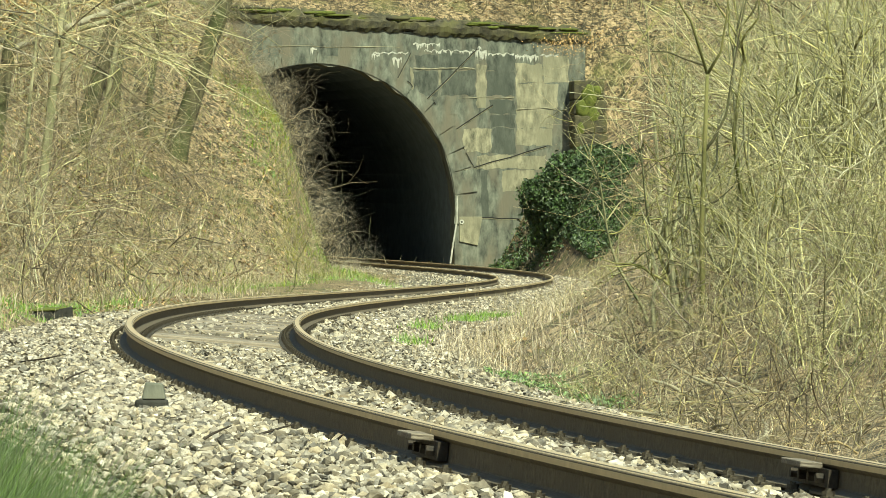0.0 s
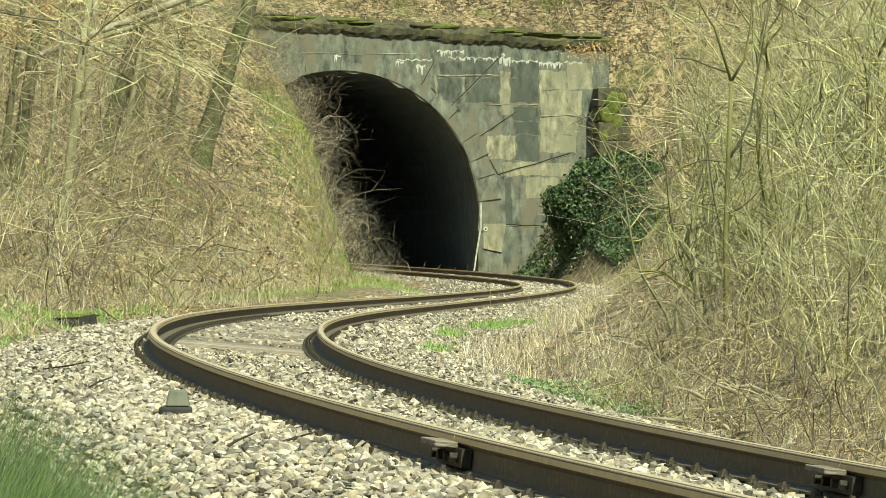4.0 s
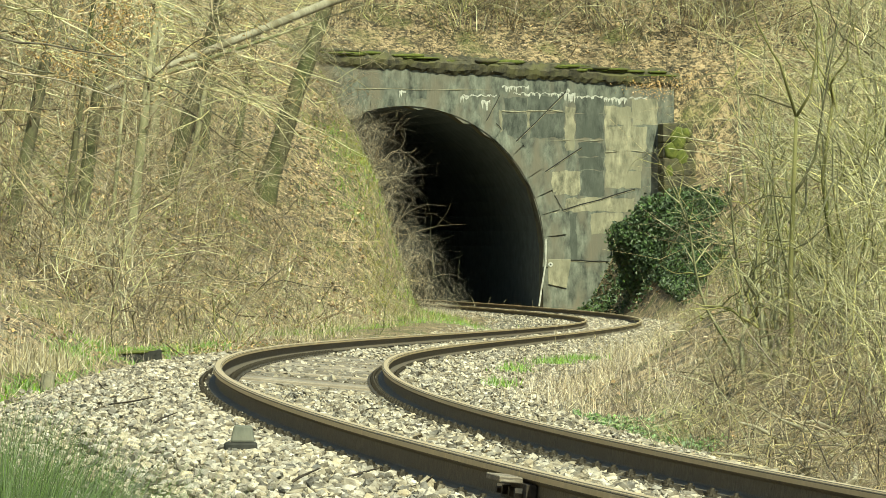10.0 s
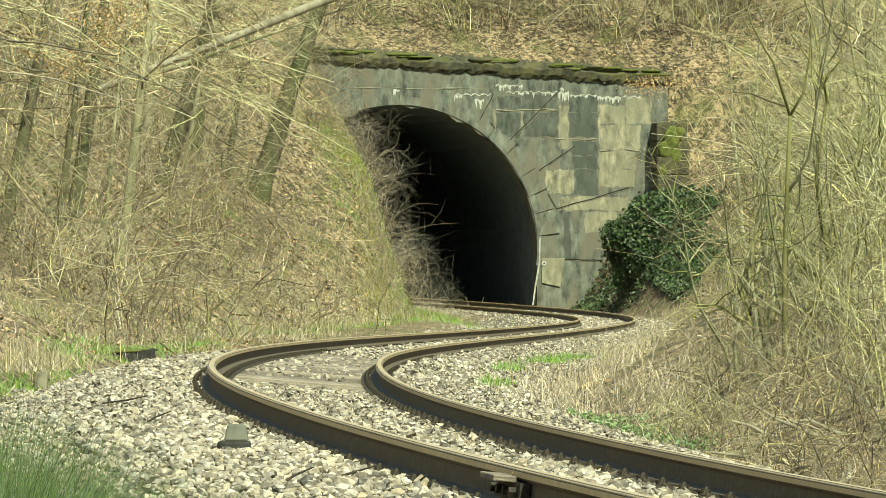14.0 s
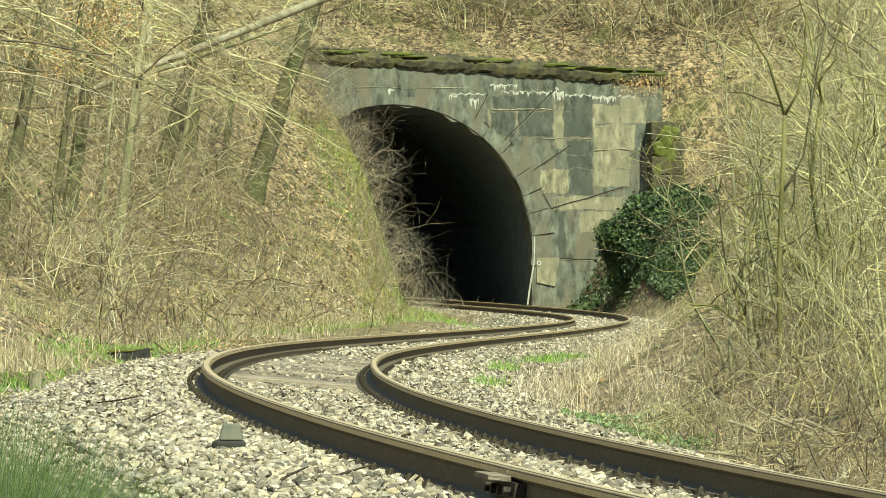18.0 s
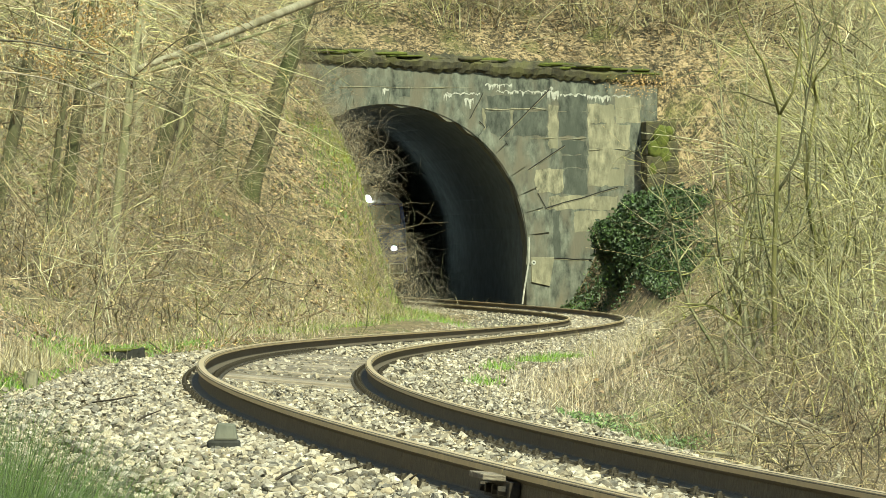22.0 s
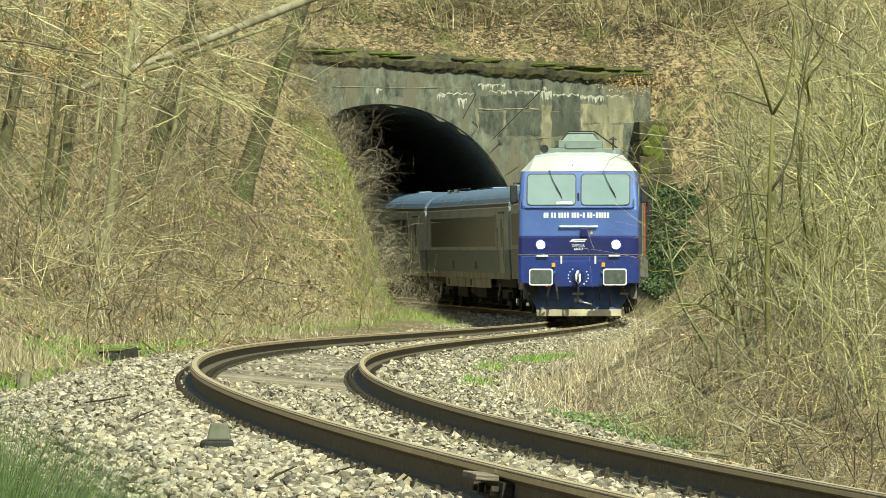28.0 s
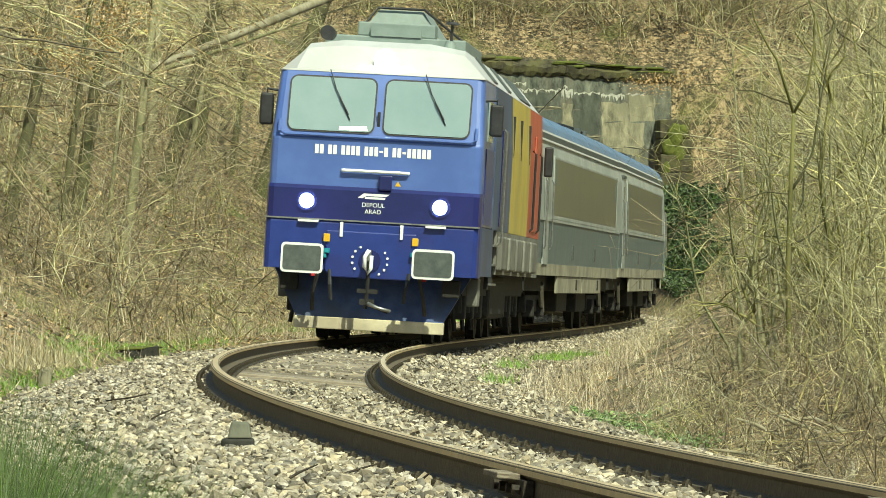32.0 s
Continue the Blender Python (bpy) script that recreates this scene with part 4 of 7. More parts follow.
    for k, (turn, y) in enumerate(((0.0540, 52.0), (0.0560, 47.5), (0.0580, 50.0), (0.0640, 45.0), (0.0672, 43.5), (0.0710, 44.5), (0.0748, 43.0), (0.0590, 49.0))):
        put(poles[k % 2], y * turn, y, (0.42, 0.62, 0.5, 0.7)[k % 4], "clump of straight mossy green stems on the bank", "bare shrubs on the bank", 0.05, rnd.uniform(-6, 6), False)
    # left bank
    for x, y in spots(44, 88, 175, -0.085, -0.021, -14.0, -5.0, 1.0, -0.5):
        strew(rnd.choice(mossy), x, y, rnd.uniform(0.9, 1.7))
    for x, y in spots(66, 92, 202, -0.09, -0.024, -18.0, -5.4, 1.0, -0.9):
        if -0.045 < x / y and (y > 135 or rnd.random() < 0.5):
            continue
        put(rnd.choice(wild), x, y, rnd.uniform(0.65, 1.15), "tall bare brown shrub on a leafy slope", "bare shrubs on the slope")
    for x, y in spots(60, 78, 190, -0.085, -0.012, -9.5, -4.4):
        if (x - shift(y) < -6.4 or not 105 < y < 165) and (x / y < -0.040 or rnd.random() < 0.5):
            strew(rnd.choice(low), x, y, rnd.uniform(0.45, 0.85))
    for x, y in spots(22, 95, 178, -0.088, -0.018, -15.0, -5.6, 1.0, -0.7):
        strew(rnd.choice(dark), x, y, rnd.uniform(0.6, 1.0))
    for x, y in spots(34, 163, 207, -0.03, -0.006, -6.6, -3.6):
        strew(low[rnd.choice((1, 3))], x, y, rnd.uniform(0.35, 0.6))
    # tufts round the feet of the thick trunks
    for x, y in ((-5.73, 175.1), (-7.9, 119.8), (-7.6, 152.4), (-6.67, 176.1), (-6.9, 118.8)):
        for k in range(5):
            strew(rnd.choice((low[0], low[2], low[3], mossy[0])), x + rnd.uniform(-0.7, 0.7), y - rnd.uniform(0.3, 1.6), rnd.uniform(0.4, 0.65))
    # grey twigs that hang before the tunnel's mouth
    for k in range(36):
        y = 187 + 20 * (k / 35)
        x = shift(y) - rnd.uniform(3.4, 5.6)
        put(grey[k % 3], x, y, rnd.uniform(0.55, 0.95), "bare silver-grey shrub overhanging the tunnel mouth", "bare shrubs on the slope", 0.1, rnd.uniform(20, 75))
    for k in range(44):
        y = rnd.uniform(190, 206.5)
        strew((grey[k % 3], dark[0], wild[4], low[3])[k % 4], shift(y) - rnd.uniform(3.9, 7.6), y, rnd.uniform(0.45, 0.8), 0.1, rnd.uniform(-15, 45))
    # in front of the buttress
    for k in range(3):
        strew(rnd.choice(dark), rnd.uniform(9.6, 10.8), rnd.uniform(204.5, 207.0), rnd.uniform(0.45, 0.7), 0.05, rnd.uniform(0, 20))
    # above the portal
    for x, y in spots(26, 165, 205, -0.032, -0.004, -8.5, -4.2):
        strew(rnd.choice((low[0], low[2], low[3])), x, y, rnd.uniform(0.35, 0.55))
    for i in range(66):
        x = rnd.uniform(-15, 18)
        y = PY + (x - PX) * SKEW + rnd.uniform(1.6, 16)
        strew(rnd.choice(low if i % 3 else wild), x, y, rnd.uniform(0.8, 1.3))
    for i in range(30):
        x = rnd.uniform(-9, 8)
        strew(rnd.choice((low[0], low[2], dark[0])), x, PY + (x - PX) * SKEW + rnd.uniform(0.55, 1.1), rnd.uniform(0.3, 0.55))
    for i in range(40):
        x = rnd.uniform(-6, 16)
        y = PY + (x - PX) * SKEW + rnd.uniform(1.5, 9)
        strew(rnd.choice((wild[0], wild[3], wild[2], tall[4])), x, y, rnd.uniform(0.9, 1.5), 0.05, rnd.uniform(-30, 30))
    for i in range(76):
        x = rnd.uniform(1.0, 15)
        y = PY + (x - PX) * SKEW + rnd.uniform(2.2, 13)
        strew(rnd.choice(dark + wild[:1]), x, y, rnd.uniform(1.2, 1.9), 0.05, rnd.uniform(-35, 15))
    for m, rows in heap.items():
        tagged(new("undergrowth", np_mesh("undergrowth", *merged(rows), m, True)), "tangled bare brambles and scrub along the railway banks", "undergrowth", kind="stuff")


build_bushes()


def build_tree(base, lean_to, girth, seed, label, material, twigs=60, spread=1.6, broken=False):
    """A bare tree: base and a point high on its trunk, both in metres; girth is the trunk's width."""
    rng = np.random.default_rng(seed)
    b, e = np.array(base, float), np.array(lean_to, float)
    k = 12
    t = np.linspace(0, 1, k)[:, None]
    line = b + (e - b) * t
    line[1:-1] += np.cumsum(rng.normal(0, girth * 0.05, (k - 2, 3)), 0) * np.array([1, 1, 0.2])
    rad = girth / 2 * (1.12 - (0.55 if girth >= 0.15 else 0.98) * t[:, 0])
    rad[0] *= 0.15 if broken else 1.25
    tree = thing("tree", label, "tree", Matrix.Translation(base), "bare trees")
    v, f = tubes((line - b)[None], rad[None], 9)
    part("trunk", np_mesh("trunk", v, f, material, True), None, tree)
    P, R = (line - b)[None], rad[None]
    L, RL = offshoots(rng, P, R, 13, 8, (spread * 0.9, spread * 2.0), 0.35, min(0.02, girth * 0.1), 0.35)
    L[:, :, 2] -= 0.12 * np.linspace(0, 1, 8)[None] ** 2 * np.linalg.norm(L[:, -1] - L[:, 0], axis=1)[:, None]
    Q, S = offshoots(rng, L, RL, twigs, 5, (0.5, 1.7), 0.15, 0.014, 0.15)
    T, U = offshoots(rng, Q, S, twigs * 3, 3, (0.2, 0.7), 0.0, 0.007, 0.1)
    v, f = merged([tubes(L, RL, 5), tubes(Q, S), tubes(T, U)])
    part("crown", np_mesh("crown", v, f, M_TWIG_GREY, True), None, tree, "bare limbs and twigs")
    return tree


def at_view(px, py, scale):
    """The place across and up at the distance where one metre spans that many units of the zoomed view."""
    return ((px - 784) / scale, 10000.0 / scale, EYE[2] + (430 - py) / scale)


def build_trees():
    rows = [
        # base across, top across and up, view scale, girth, bark
        ((215, 470), (282, -90), 84, 0.22, M_BARK, "slender pale straight tree trunk on the slope"),
        ((457, 352), (602, -110), 57.1, 0.62, M_BARK_DARK, "thick leaning grey-brown tree trunk on the slope"),
        ((125, 420), (200, -90), 83.5, 0.32, M_BARK_DARK, "thick mossy tree trunk on the slope"),
        ((8, 411), (106, -80), 92, 0.27, M_BARK_DARK, "dark ivy-grown tree trunk on the slope"),
        ((285, 330), (404, -90), 65.6, 0.46, M_BARK_DARK, "leaning brown tree trunk on the slope"),
        ((322, 330), (392, -60), 62.4, 0.16, M_BARK, "thin straight young tree on the slope"),
        ((95, 470), (165, -80), 91, 0.15, M_BARK_DARK, "thin straight young tree on the slope"),
        ((405, 310), (448, 30), 56.8, 0.22, M_BARK_DARK, "thin brown tree trunk on the slope"),
        ((180, 480), (225, -40), 87.5, 0.11, M_BARK, "thin straight young tree on the slope"),
        ((345, 265), (395, -60), 56.8, 0.42, M_BARK_DARK, "dark mossy tree trunk high on the slope"),
    ]
    for i, (b, e, sc, g, m, label) in enumerate(rows):
        p = at_view(*b, sc)
        z = ground_at(p[0], p[1])
        q = at_view(*e, sc)
        build_tree((p[0], p[1], min(z, p[2]) - 0.1), (q[0], q[1] + 0.6, q[2]), g, 40 + i, label, m, 45 if g < 0.2 else 70, 1.0 if g < 0.2 else 1.7)
    # long pale trunk that has fallen against the others
    p, q = at_view(640, -22, 66), at_view(166, 163, 78)
    build_tree(p, q, 0.23, 61, "pale fallen trunk leaning across other trees", M_BARK_PALE, 50, 1.3, True)
    p, q = at_view(300, 122, 72), at_view(640, 6, 66)
    build_tree((p[0] - 0.4, p[1], p[2] - 0.16), q, 0.12, 62, "thin pale fallen trunk leaning across other trees", M_BARK, 30, 1.2, True)
    # right bank
    rows = [
        ((1366, 690), (1352, 300), 180, 0.075, "slender green-barked sapling on the bank"),
        ((1500, 690), (1540, 60), 170, 0.13, "slender mossy sapling on the bank"),
        ((1450, 700), (1478, 120), 160, 0.09, "slender mossy sapling on the bank"),
        ((1275, 640), (1300, 420), 130, 0.08, "slender brown sapling on the bank"),
        ((1330, 560), (1290, 60), 92, 0.10, "slender bare sapling on the bank"),
        ((1330, 430), (1350, 40), 62, 0.14, "thin bare tree near the tunnel portal"),
    ]
    for i, (b, e, sc, g, label) in enumerate(rows):
        p, q = at_view(*b, sc), at_view(*e, sc)
        z = ground_at(p[0], p[1])
        build_tree((p[0], p[1], min(z, p[2]) - 0.05), (q[0], q[1] + 0.3, q[2]), g, 80 + i, label, M_TWIG_GREEN, 12 if b[0] < 1340 else 40, 0.35 if b[0] < 1340 else 0.8)


build_trees()


def build_forked_sapling():
    """The sapling that stands out on the near bank: a straight stem that forks, and dark side branches."""
    sc = 231
    p = at_view(1394, 700, sc)
    base = Vector((p[0], p[1], ground_at(p[0], p[1]) - 0.05))
    tree = thing("sapling", "slender green-barked sapling with a forked top", "tree", Matrix.Translation(base), "bare trees")
    line = lambda pts: [Vector(at_view(x, y, sc)) - base for x, y in pts]
    trunk = [Vector((0, 0, 0))] + line([(1393, 600), (1391, 480), (1396, 340), (1401, 205)])
    part("trunk", Shape().rod(trunk, [0.024, 0.022, 0.020, 0.018, 0.014], 8), M_SAPLING, tree, smooth=True)
    for pts, r, m in (([(1401, 205), (1372, 110), (1358, 90), (1332, 40), (1318, -20)], 0.013, M_SAPLING), ([(1401, 205), (1425, 165), (1436, 100), (1440, 30)], 0.014, M_SAPLING), ([(1394, 345), (1412, 320), (1434, 278), (1448, 190), (1462, 110), (1476, 40)], 0.014, M_BARK_DARK), ([(1391, 440), (1420, 428), (1446, 405), (1470, 360)], 0.011, M_BARK_DARK), ([(1398, 190), (1362, 178), (1330, 165), (1298, 164)], 0.010, M_BARK_DARK), ([(1393, 348), (1352, 344), (1318, 356), (1290, 380)], 0.007, M_BARK_DARK)):
        q = line(pts)
        n = len(q)
        part("limb", Shape().rod(q, [r * (1 - 0.7 * k / (n - 1)) for k in range(n)], 6), m, tree, smooth=True)


build_forked_sapling()


def build_mossy_stems():
    """Thick old stems among the thin ones on the near bank, some broken off."""
    sc = 222
    rows = (((1348, 668), (1344, 600), (1336, 540), (1331, 500), 0.034), ((1368, 676), (1372, 620), (1364, 560), (1376, 505), 0.024), ((1520, 668), (1518, 590), (1512, 520), (1516, 440), 0.038), ((1446, 700), (1438, 640), (1446, 580), (1440, 520), 0.024), ((1478, 740), (1490, 690), (1484, 620), (1496, 560), 0.026), ((1310, 660), (1304, 610), (1312, 560), (1302, 520), 0.018), ((1550, 760), (1542, 690), (1552, 610), (1546, 530), 0.032), ((1402, 720), (1412, 660), (1424, 610), (1420, 560), 0.020))
    rng = np.random.default_rng(88)
    for *pts, r in rows:
        p = at_view(*pts[0], sc)
        base = Vector((p[0], p[1], ground_at(p[0], p[1]) - 0.06))
        ob = thing("mossy_stem", "thick mossy stem broken off among thin twigs", "stem", Matrix.Translation(base), "mossy stems on the bank")
        line = [Vector((0, 0, 0))] + [Vector(at_view(x, y, sc)) - base for x, y in pts[1:]]
        part("trunk", Shape().rod(line, [r * 1.15, r, r * 0.85, r * 0.7], 8), M_BARK_MOSS, ob, smooth=True)
        P = np.array([list(v) for v in line])[None]
        L, RL = offshoots(rng, P, np.array([[r, r, r * 0.8, r * 0.7]]), 7, 7, (0.35, 1.0), 0.6, r * 0.42, 0.3)
        Q, S = offshoots(rng, L, RL, 22, 5, (0.2, 0.7), 0.3, 0.008, 0.2)
        part("crown", np_mesh("crown", *merged([tubes(L, RL, 5), tubes(Q, S)]), M_TWIG_GREEN, True), None, ob, "side shoots")


build_mossy_stems()


def build_orange_leaves():
    rng = np.random.default_rng(77)
    sets = []
    for px, py, sc, n, w in ((205, 22, 100, 620, 0.8), (190, 72, 100, 380, 0.4), (115, 104, 100, 420, 0.5), (60, 60, 100, 220, 0.6), (1150, 150, 49.5, 420, 1.1), (1190, 140, 49.5, 420, 1.3), (430, 30, 74, 120, 0.6)):
        x, y, z = at_view(px, py, sc)
        X, Y, Z = x + rng.normal(0, w * 0.5, n), y + rng.normal(0, 0.5, n), z + rng.normal(0, 0.16, n) - np.abs(rng.normal(0, 0.1, n))
        sets.append(leaves(rng, X, Y, Z, 0.030 if sc > 60 else 0.036, 0.2))
    v, f = merged(sets)
    tagged(new("withered_leaves", np_mesh("withered_leaves", v, f, M_ORANGE_LEAF)), "withered orange leaves hanging on bare twigs", "leaves", kind="stuff")


def build_overhang():
    """Trees that stand beyond the left of the view and reach into it with long drooping limbs."""
    rnd = random.Random(31)
    for k, (bx, by, reach, hi) in enumerate(((-10.2, 100, 5.5, 6.0), (-11.5, 112, 7.0, 7.0), (-12.5, 126, 8.0, 7.5), (-14.0, 142, 9.5, 8.5), (-15.5, 158, 8.6, 9.5), (-10.0, 92, 4.5, 5.0), (-11.5, 150, 8.6, 7.5), (-9.8, 172, 5.6, 6.5), (-9.2, 186, 5.2, 6.5), (-8.6, 164, 5.0, 7.0), (-10.5, 178, 6.0, 8.0))):
        rng = np.random.default_rng(500 + k)
        z0 = ground_at(bx, by)
        tree = thing("tree", "bare tree with long sweeping limbs over the slope", "tree", Matrix.Translation((bx, by, z0 - 0.1)), "bare trees")
        t = np.linspace(0, 1, 8)[:, None]
        line = np.array([0.6, 0.2, hi + 2.0]) * t
        v, f = tubes(line[None], (0.17 * (1.1 - 0.6 * t[:, 0]))[None], 9)
        part("trunk", np_mesh("trunk", v, f, M_BARK, True), None, tree)
        n, q = 17, 12
        u = np.linspace(0, 1, q)
        start = rng.uniform(0.15, 0.85, n)
        P = np.zeros((n, q, 3))
        rise = rng.uniform(-0.15, 0.32, n)
        length = reach * rng.uniform(0.6, 1.1, n)
        P[:, :, 0] = 0.6 * start[:, None] + length[:, None] * u
        P[:, :, 1] = rng.uniform(-0.35, 0.35, n)[:, None] * length[:, None] * u
        P[:, :, 2] = (hi + 2.0) * start[:, None] + length[:, None] * (rise[:, None] * u - 0.30 * u * u)
        P[:, 1:] += np.cumsum(rng.normal(0, 0.07, (n, q - 1, 3)), 1)
        R = rng.uniform(0.016, 0.038, (n, 1)) * (1.05 - 0.75 * u)
        Q, S = offshoots(rng, P, R, 130, 6, (0.8, 3.0), 0.05, 0.014, 0.15)
        T, U = offshoots(rng, Q, S, 330, 4, (0.3, 1.3), 0.0, 0.009, 0.1)
        v, f = merged([tubes(P, R, 5), tubes(Q, S), tubes(T, U)])
        tagged(part("crown", np_mesh("crown", v, f, (M_LIMB, M_TWIG_GREY)[k % 3 == 2], True), None, tree, "sweeping bare limbs and twigs"), kind="stuff")


build_overhang()


def blades(rng, X, Y, Z, length, width, lean, k=3):
    """Flat tapering blades of grass that bend over."""
    n = len(X)
    az, ln = rng.uniform(0, math.tau, n), np.abs(rng.normal(lean, lean * 0.6, n))
    L = rng.uniform(*length, n)
    w = rng.uniform(0.6, 1.3, n) * width
    face = rng.uniform(0, math.tau, n)
    t = np.linspace(0, 1, k)
    out = np.sin(ln[:, None] * (0.4 + t)) * L[:, None] * t
    C = np.stack([X[:, None] + np.cos(az)[:, None] * out, Y[:, None] + np.sin(az)[:, None] * out, Z[:, None] + np.cos(ln[:, None] * (0.4 + t)) * L[:, None] * t], -1)
    s = np.stack([np.cos(face), np.sin(face) * 0.4, np.zeros(n)], -1)[:, None] * (w[:, None] * (1.05 - t))[..., None]
    V = np.stack([C - s, C + s], 2).reshape(-1, 3)
    i, j = np.meshgrid(np.arange(n), np.arange(k - 1), indexing="ij")
    a = (i * k + j) * 2
    return V, np.stack([a, a + 1, a + 3, a + 2], -1).reshape(-1, 4)


def build_grass():
    rng = np.random.default_rng(8)

    def field(name, label, material, spots, category="grass"):
        v, f = merged([blades(rng, *s) for s in spots])
        tagged(new(name, np_mesh(name, v, f, material)), label, category, kind="stuff")

    def patch(n, y0, y1, d0, d1, power=1.0, clump=0.0):
        y = y0 + (y1 - y0) * rng.random(n) ** power
        d = d0 + (d1 - d0) * rng.random(n)
        if clump:
            cy, cd = rng.uniform(y0, y1, n // 60 + 1), rng.uniform(d0, d1, n // 60 + 1)
            pick = rng.integers(0, len(cy), n)
            y, d = cy[pick] + rng.normal(0, clump * 3, n), cd[pick] + rng.normal(0, clump, n)
        x = xt(np.clip(y, TY[0], 260)) + d
        return x, y, ground(x, y) - 0.03

    def spot(n, cx, cy, wide, deep):
        x, y = cx + rng.normal(0, wide, n), cy + rng.normal(0, deep, n)
        return x, y, np.maximum(ground(x, y), np.interp(y, TY, TZ) - 0.30) + 0.04

    def shoulder(n, y, d):
        y = y + rng.normal(0, 1.0, n)
        x = xt(y) + d + rng.normal(0, 0.14, n)
        return x, y, ground(x, y) - 0.01

    field("dry_grass", "straw-coloured dry grass along the railway bank", M_DRY, [
        (*patch(5000, 90, 170, 2.2, 5.0, 1, 0.5), (0.3, 0.8), 0.006, 0.5),
        (*spot(900, -5.0, 69.5, 0.22, 1.6), (0.25, 0.55), 0.006, 0.7),
        (*patch(7000, 110, 178, -9.0, -6.2, 1, 0.4), (0.15, 0.55), 0.008, 0.8),
        (*patch(2200, 165, 205, -8.0, -3.0, 1, 0.3), (0.15, 0.5), 0.009, 0.8),
        (*patch(5000, 150, 188, 4.2, 14, 1, 0.6), (0.3, 0.8), 0.010, 0.6),
        (*patch(3000, 174, 186, 3.2, 9.0, 1, 0.4), (0.15, 0.5), 0.008, 0.7),
        (*patch(3000, 188, 207, 10.5, 16, 1, 0.6), (0.4, 0.9), 0.010, 0.6),
        (*patch(5000, 100, 200, -24, -8, 1, 0.5), (0.3, 0.8), 0.008, 0.7),
        (*patch(9000, 212, 235, -18, 18, 1, 0.6), (0.3, 0.8), 0.010, 0.6),
    ])
    field("withered_weeds", "withered brown weeds and dead grass on the verge", M_WEED, [
        (*patch(9000, 42, 110, 2.2, 4.2, 1.2, 0.3), (0.12, 0.55), 0.005, 0.8),
        (*patch(2500, 34, 80, 2.5, 6.0, 1, 0.4), (0.1, 0.4), 0.004, 1.1),
        (*patch(7000, 62, 122, -8.5, -4.0, 1, 0.4), (0.15, 0.5), 0.006, 1.0),
        (*patch(5000, 55, 80, -6.5, -3.7, 1, 0.3), (0.10, 0.42), 0.006, 1.1),
        (*patch(4000, 112, 176, -9.5, -6.4, 1, 0.4), (0.15, 0.5), 0.008, 0.9),
        (*patch(3500, 27, 46, 1.5, 3.0, 1, 0.25), (0.06, 0.26), 0.003, 1.1),
    ], "dry weeds")
    field("yellow_moss", "yellow-green moss and grass on the steep edge by the tunnel", M_YELLOWMOSS, [
        (*patch(4200, 171, 194, -6.9, -5.7, 1, 0.22), (0.06, 0.24), 0.014, 0.8),
        (*patch(900, 120, 170, -10, -7, 1, 0.3), (0.06, 0.2), 0.012, 0.8),
    ], "moss")
    field("moss_grass", "olive-green mossy grass on the slope", M_MOSSGRASS, [
        (*patch(7000, 72, 128, -10.0, -4.3, 1, 0.5), (0.12, 0.4), 0.007, 0.9),
        (*patch(6000, 125, 185, -12.0, -6.0, 1, 0.5), (0.12, 0.4), 0.009, 0.9),
        (*patch(7000, 165, 207, -8.0, -3.5, 1, 0.35), (0.10, 0.35), 0.012, 0.9),
        (*patch(4500, 178, 207, -5.2, -3.3, 1, 0.2), (0.06, 0.22), 0.014, 0.9),
        (*patch(2500, 40, 110, 3.0, 7.0, 1, 0.4), (0.1, 0.3), 0.005, 0.9),
    ])
    field("fresh_grass", "bright green young grass beside the track", M_GREEN, [
        (*spot(420, 1.50, 79.0, 0.16, 0.9), (0.06, 0.15), 0.006, 0.5),
        (*spot(260, 1.98, 85.0, 0.16, 1.2), (0.05, 0.12), 0.006, 0.5),
        (*spot(160, 0.86, 70.4, 0.14, 2.0), (0.05, 0.14), 0.006, 0.5),
        (*spot(140, 0.52, 57.0, 0.10, 1.6), (0.04, 0.12), 0.005, 0.5),
        (*patch(1500, 85, 112, 1.7, 2.3, 1, 0.15), (0.05, 0.15), 0.006, 0.5),
        (*patch(5000, 112, 156, -6.7, -5.9, 1, 0.22), (0.05, 0.17), 0.012, 0.8),
        *[(*shoulder(int(30 + 300 * rng.random() ** 1.6), yy, -3.56 - 0.026 * (yy - 62) + rng.normal(0, 0.16)), (0.04, 0.15), 0.012, 0.8) for yy in np.linspace(56, 99, 40)],
        (*patch(1600, 160, 190, -6.2, -3.0, 1, 0.3), (0.1, 0.3), 0.010, 0.5),
        (*patch(2500, 110, 190, -13, -7, 1, 0.35), (0.10, 0.3), 0.008, 0.6),
        (*patch(3000, 165, 206, -6.0, -3.6, 1, 0.25), (0.06, 0.2), 0.012, 0.6),
        (*patch(1300, 176, 192, -7.4, -6.2, 1, 0.3), (0.08, 0.28), 0.012, 0.7),
        (*patch(900, 36, 52, 2.05, 2.5, 1, 0.12), (0.04, 0.12), 0.005, 0.6),
    ])
    n = 30000
    y = 12.5 + 4.0 * rng.random(n)
    x = y * (-0.088 + 0.036 * rng.random(n) ** 1.6)
    m = 900
    wy = rng.uniform(14.0, 19.0, m)
    wx = wy * rng.uniform(-0.080, -0.046, m)
    field("meadow_weeds", "olive-green weeds at the edge of the ballast", M_MOSSGRASS, [(wx, wy, ground(wx, wy) - 0.1, (0.15, 0.62), 0.0022, 0.35, 5)], "weeds")
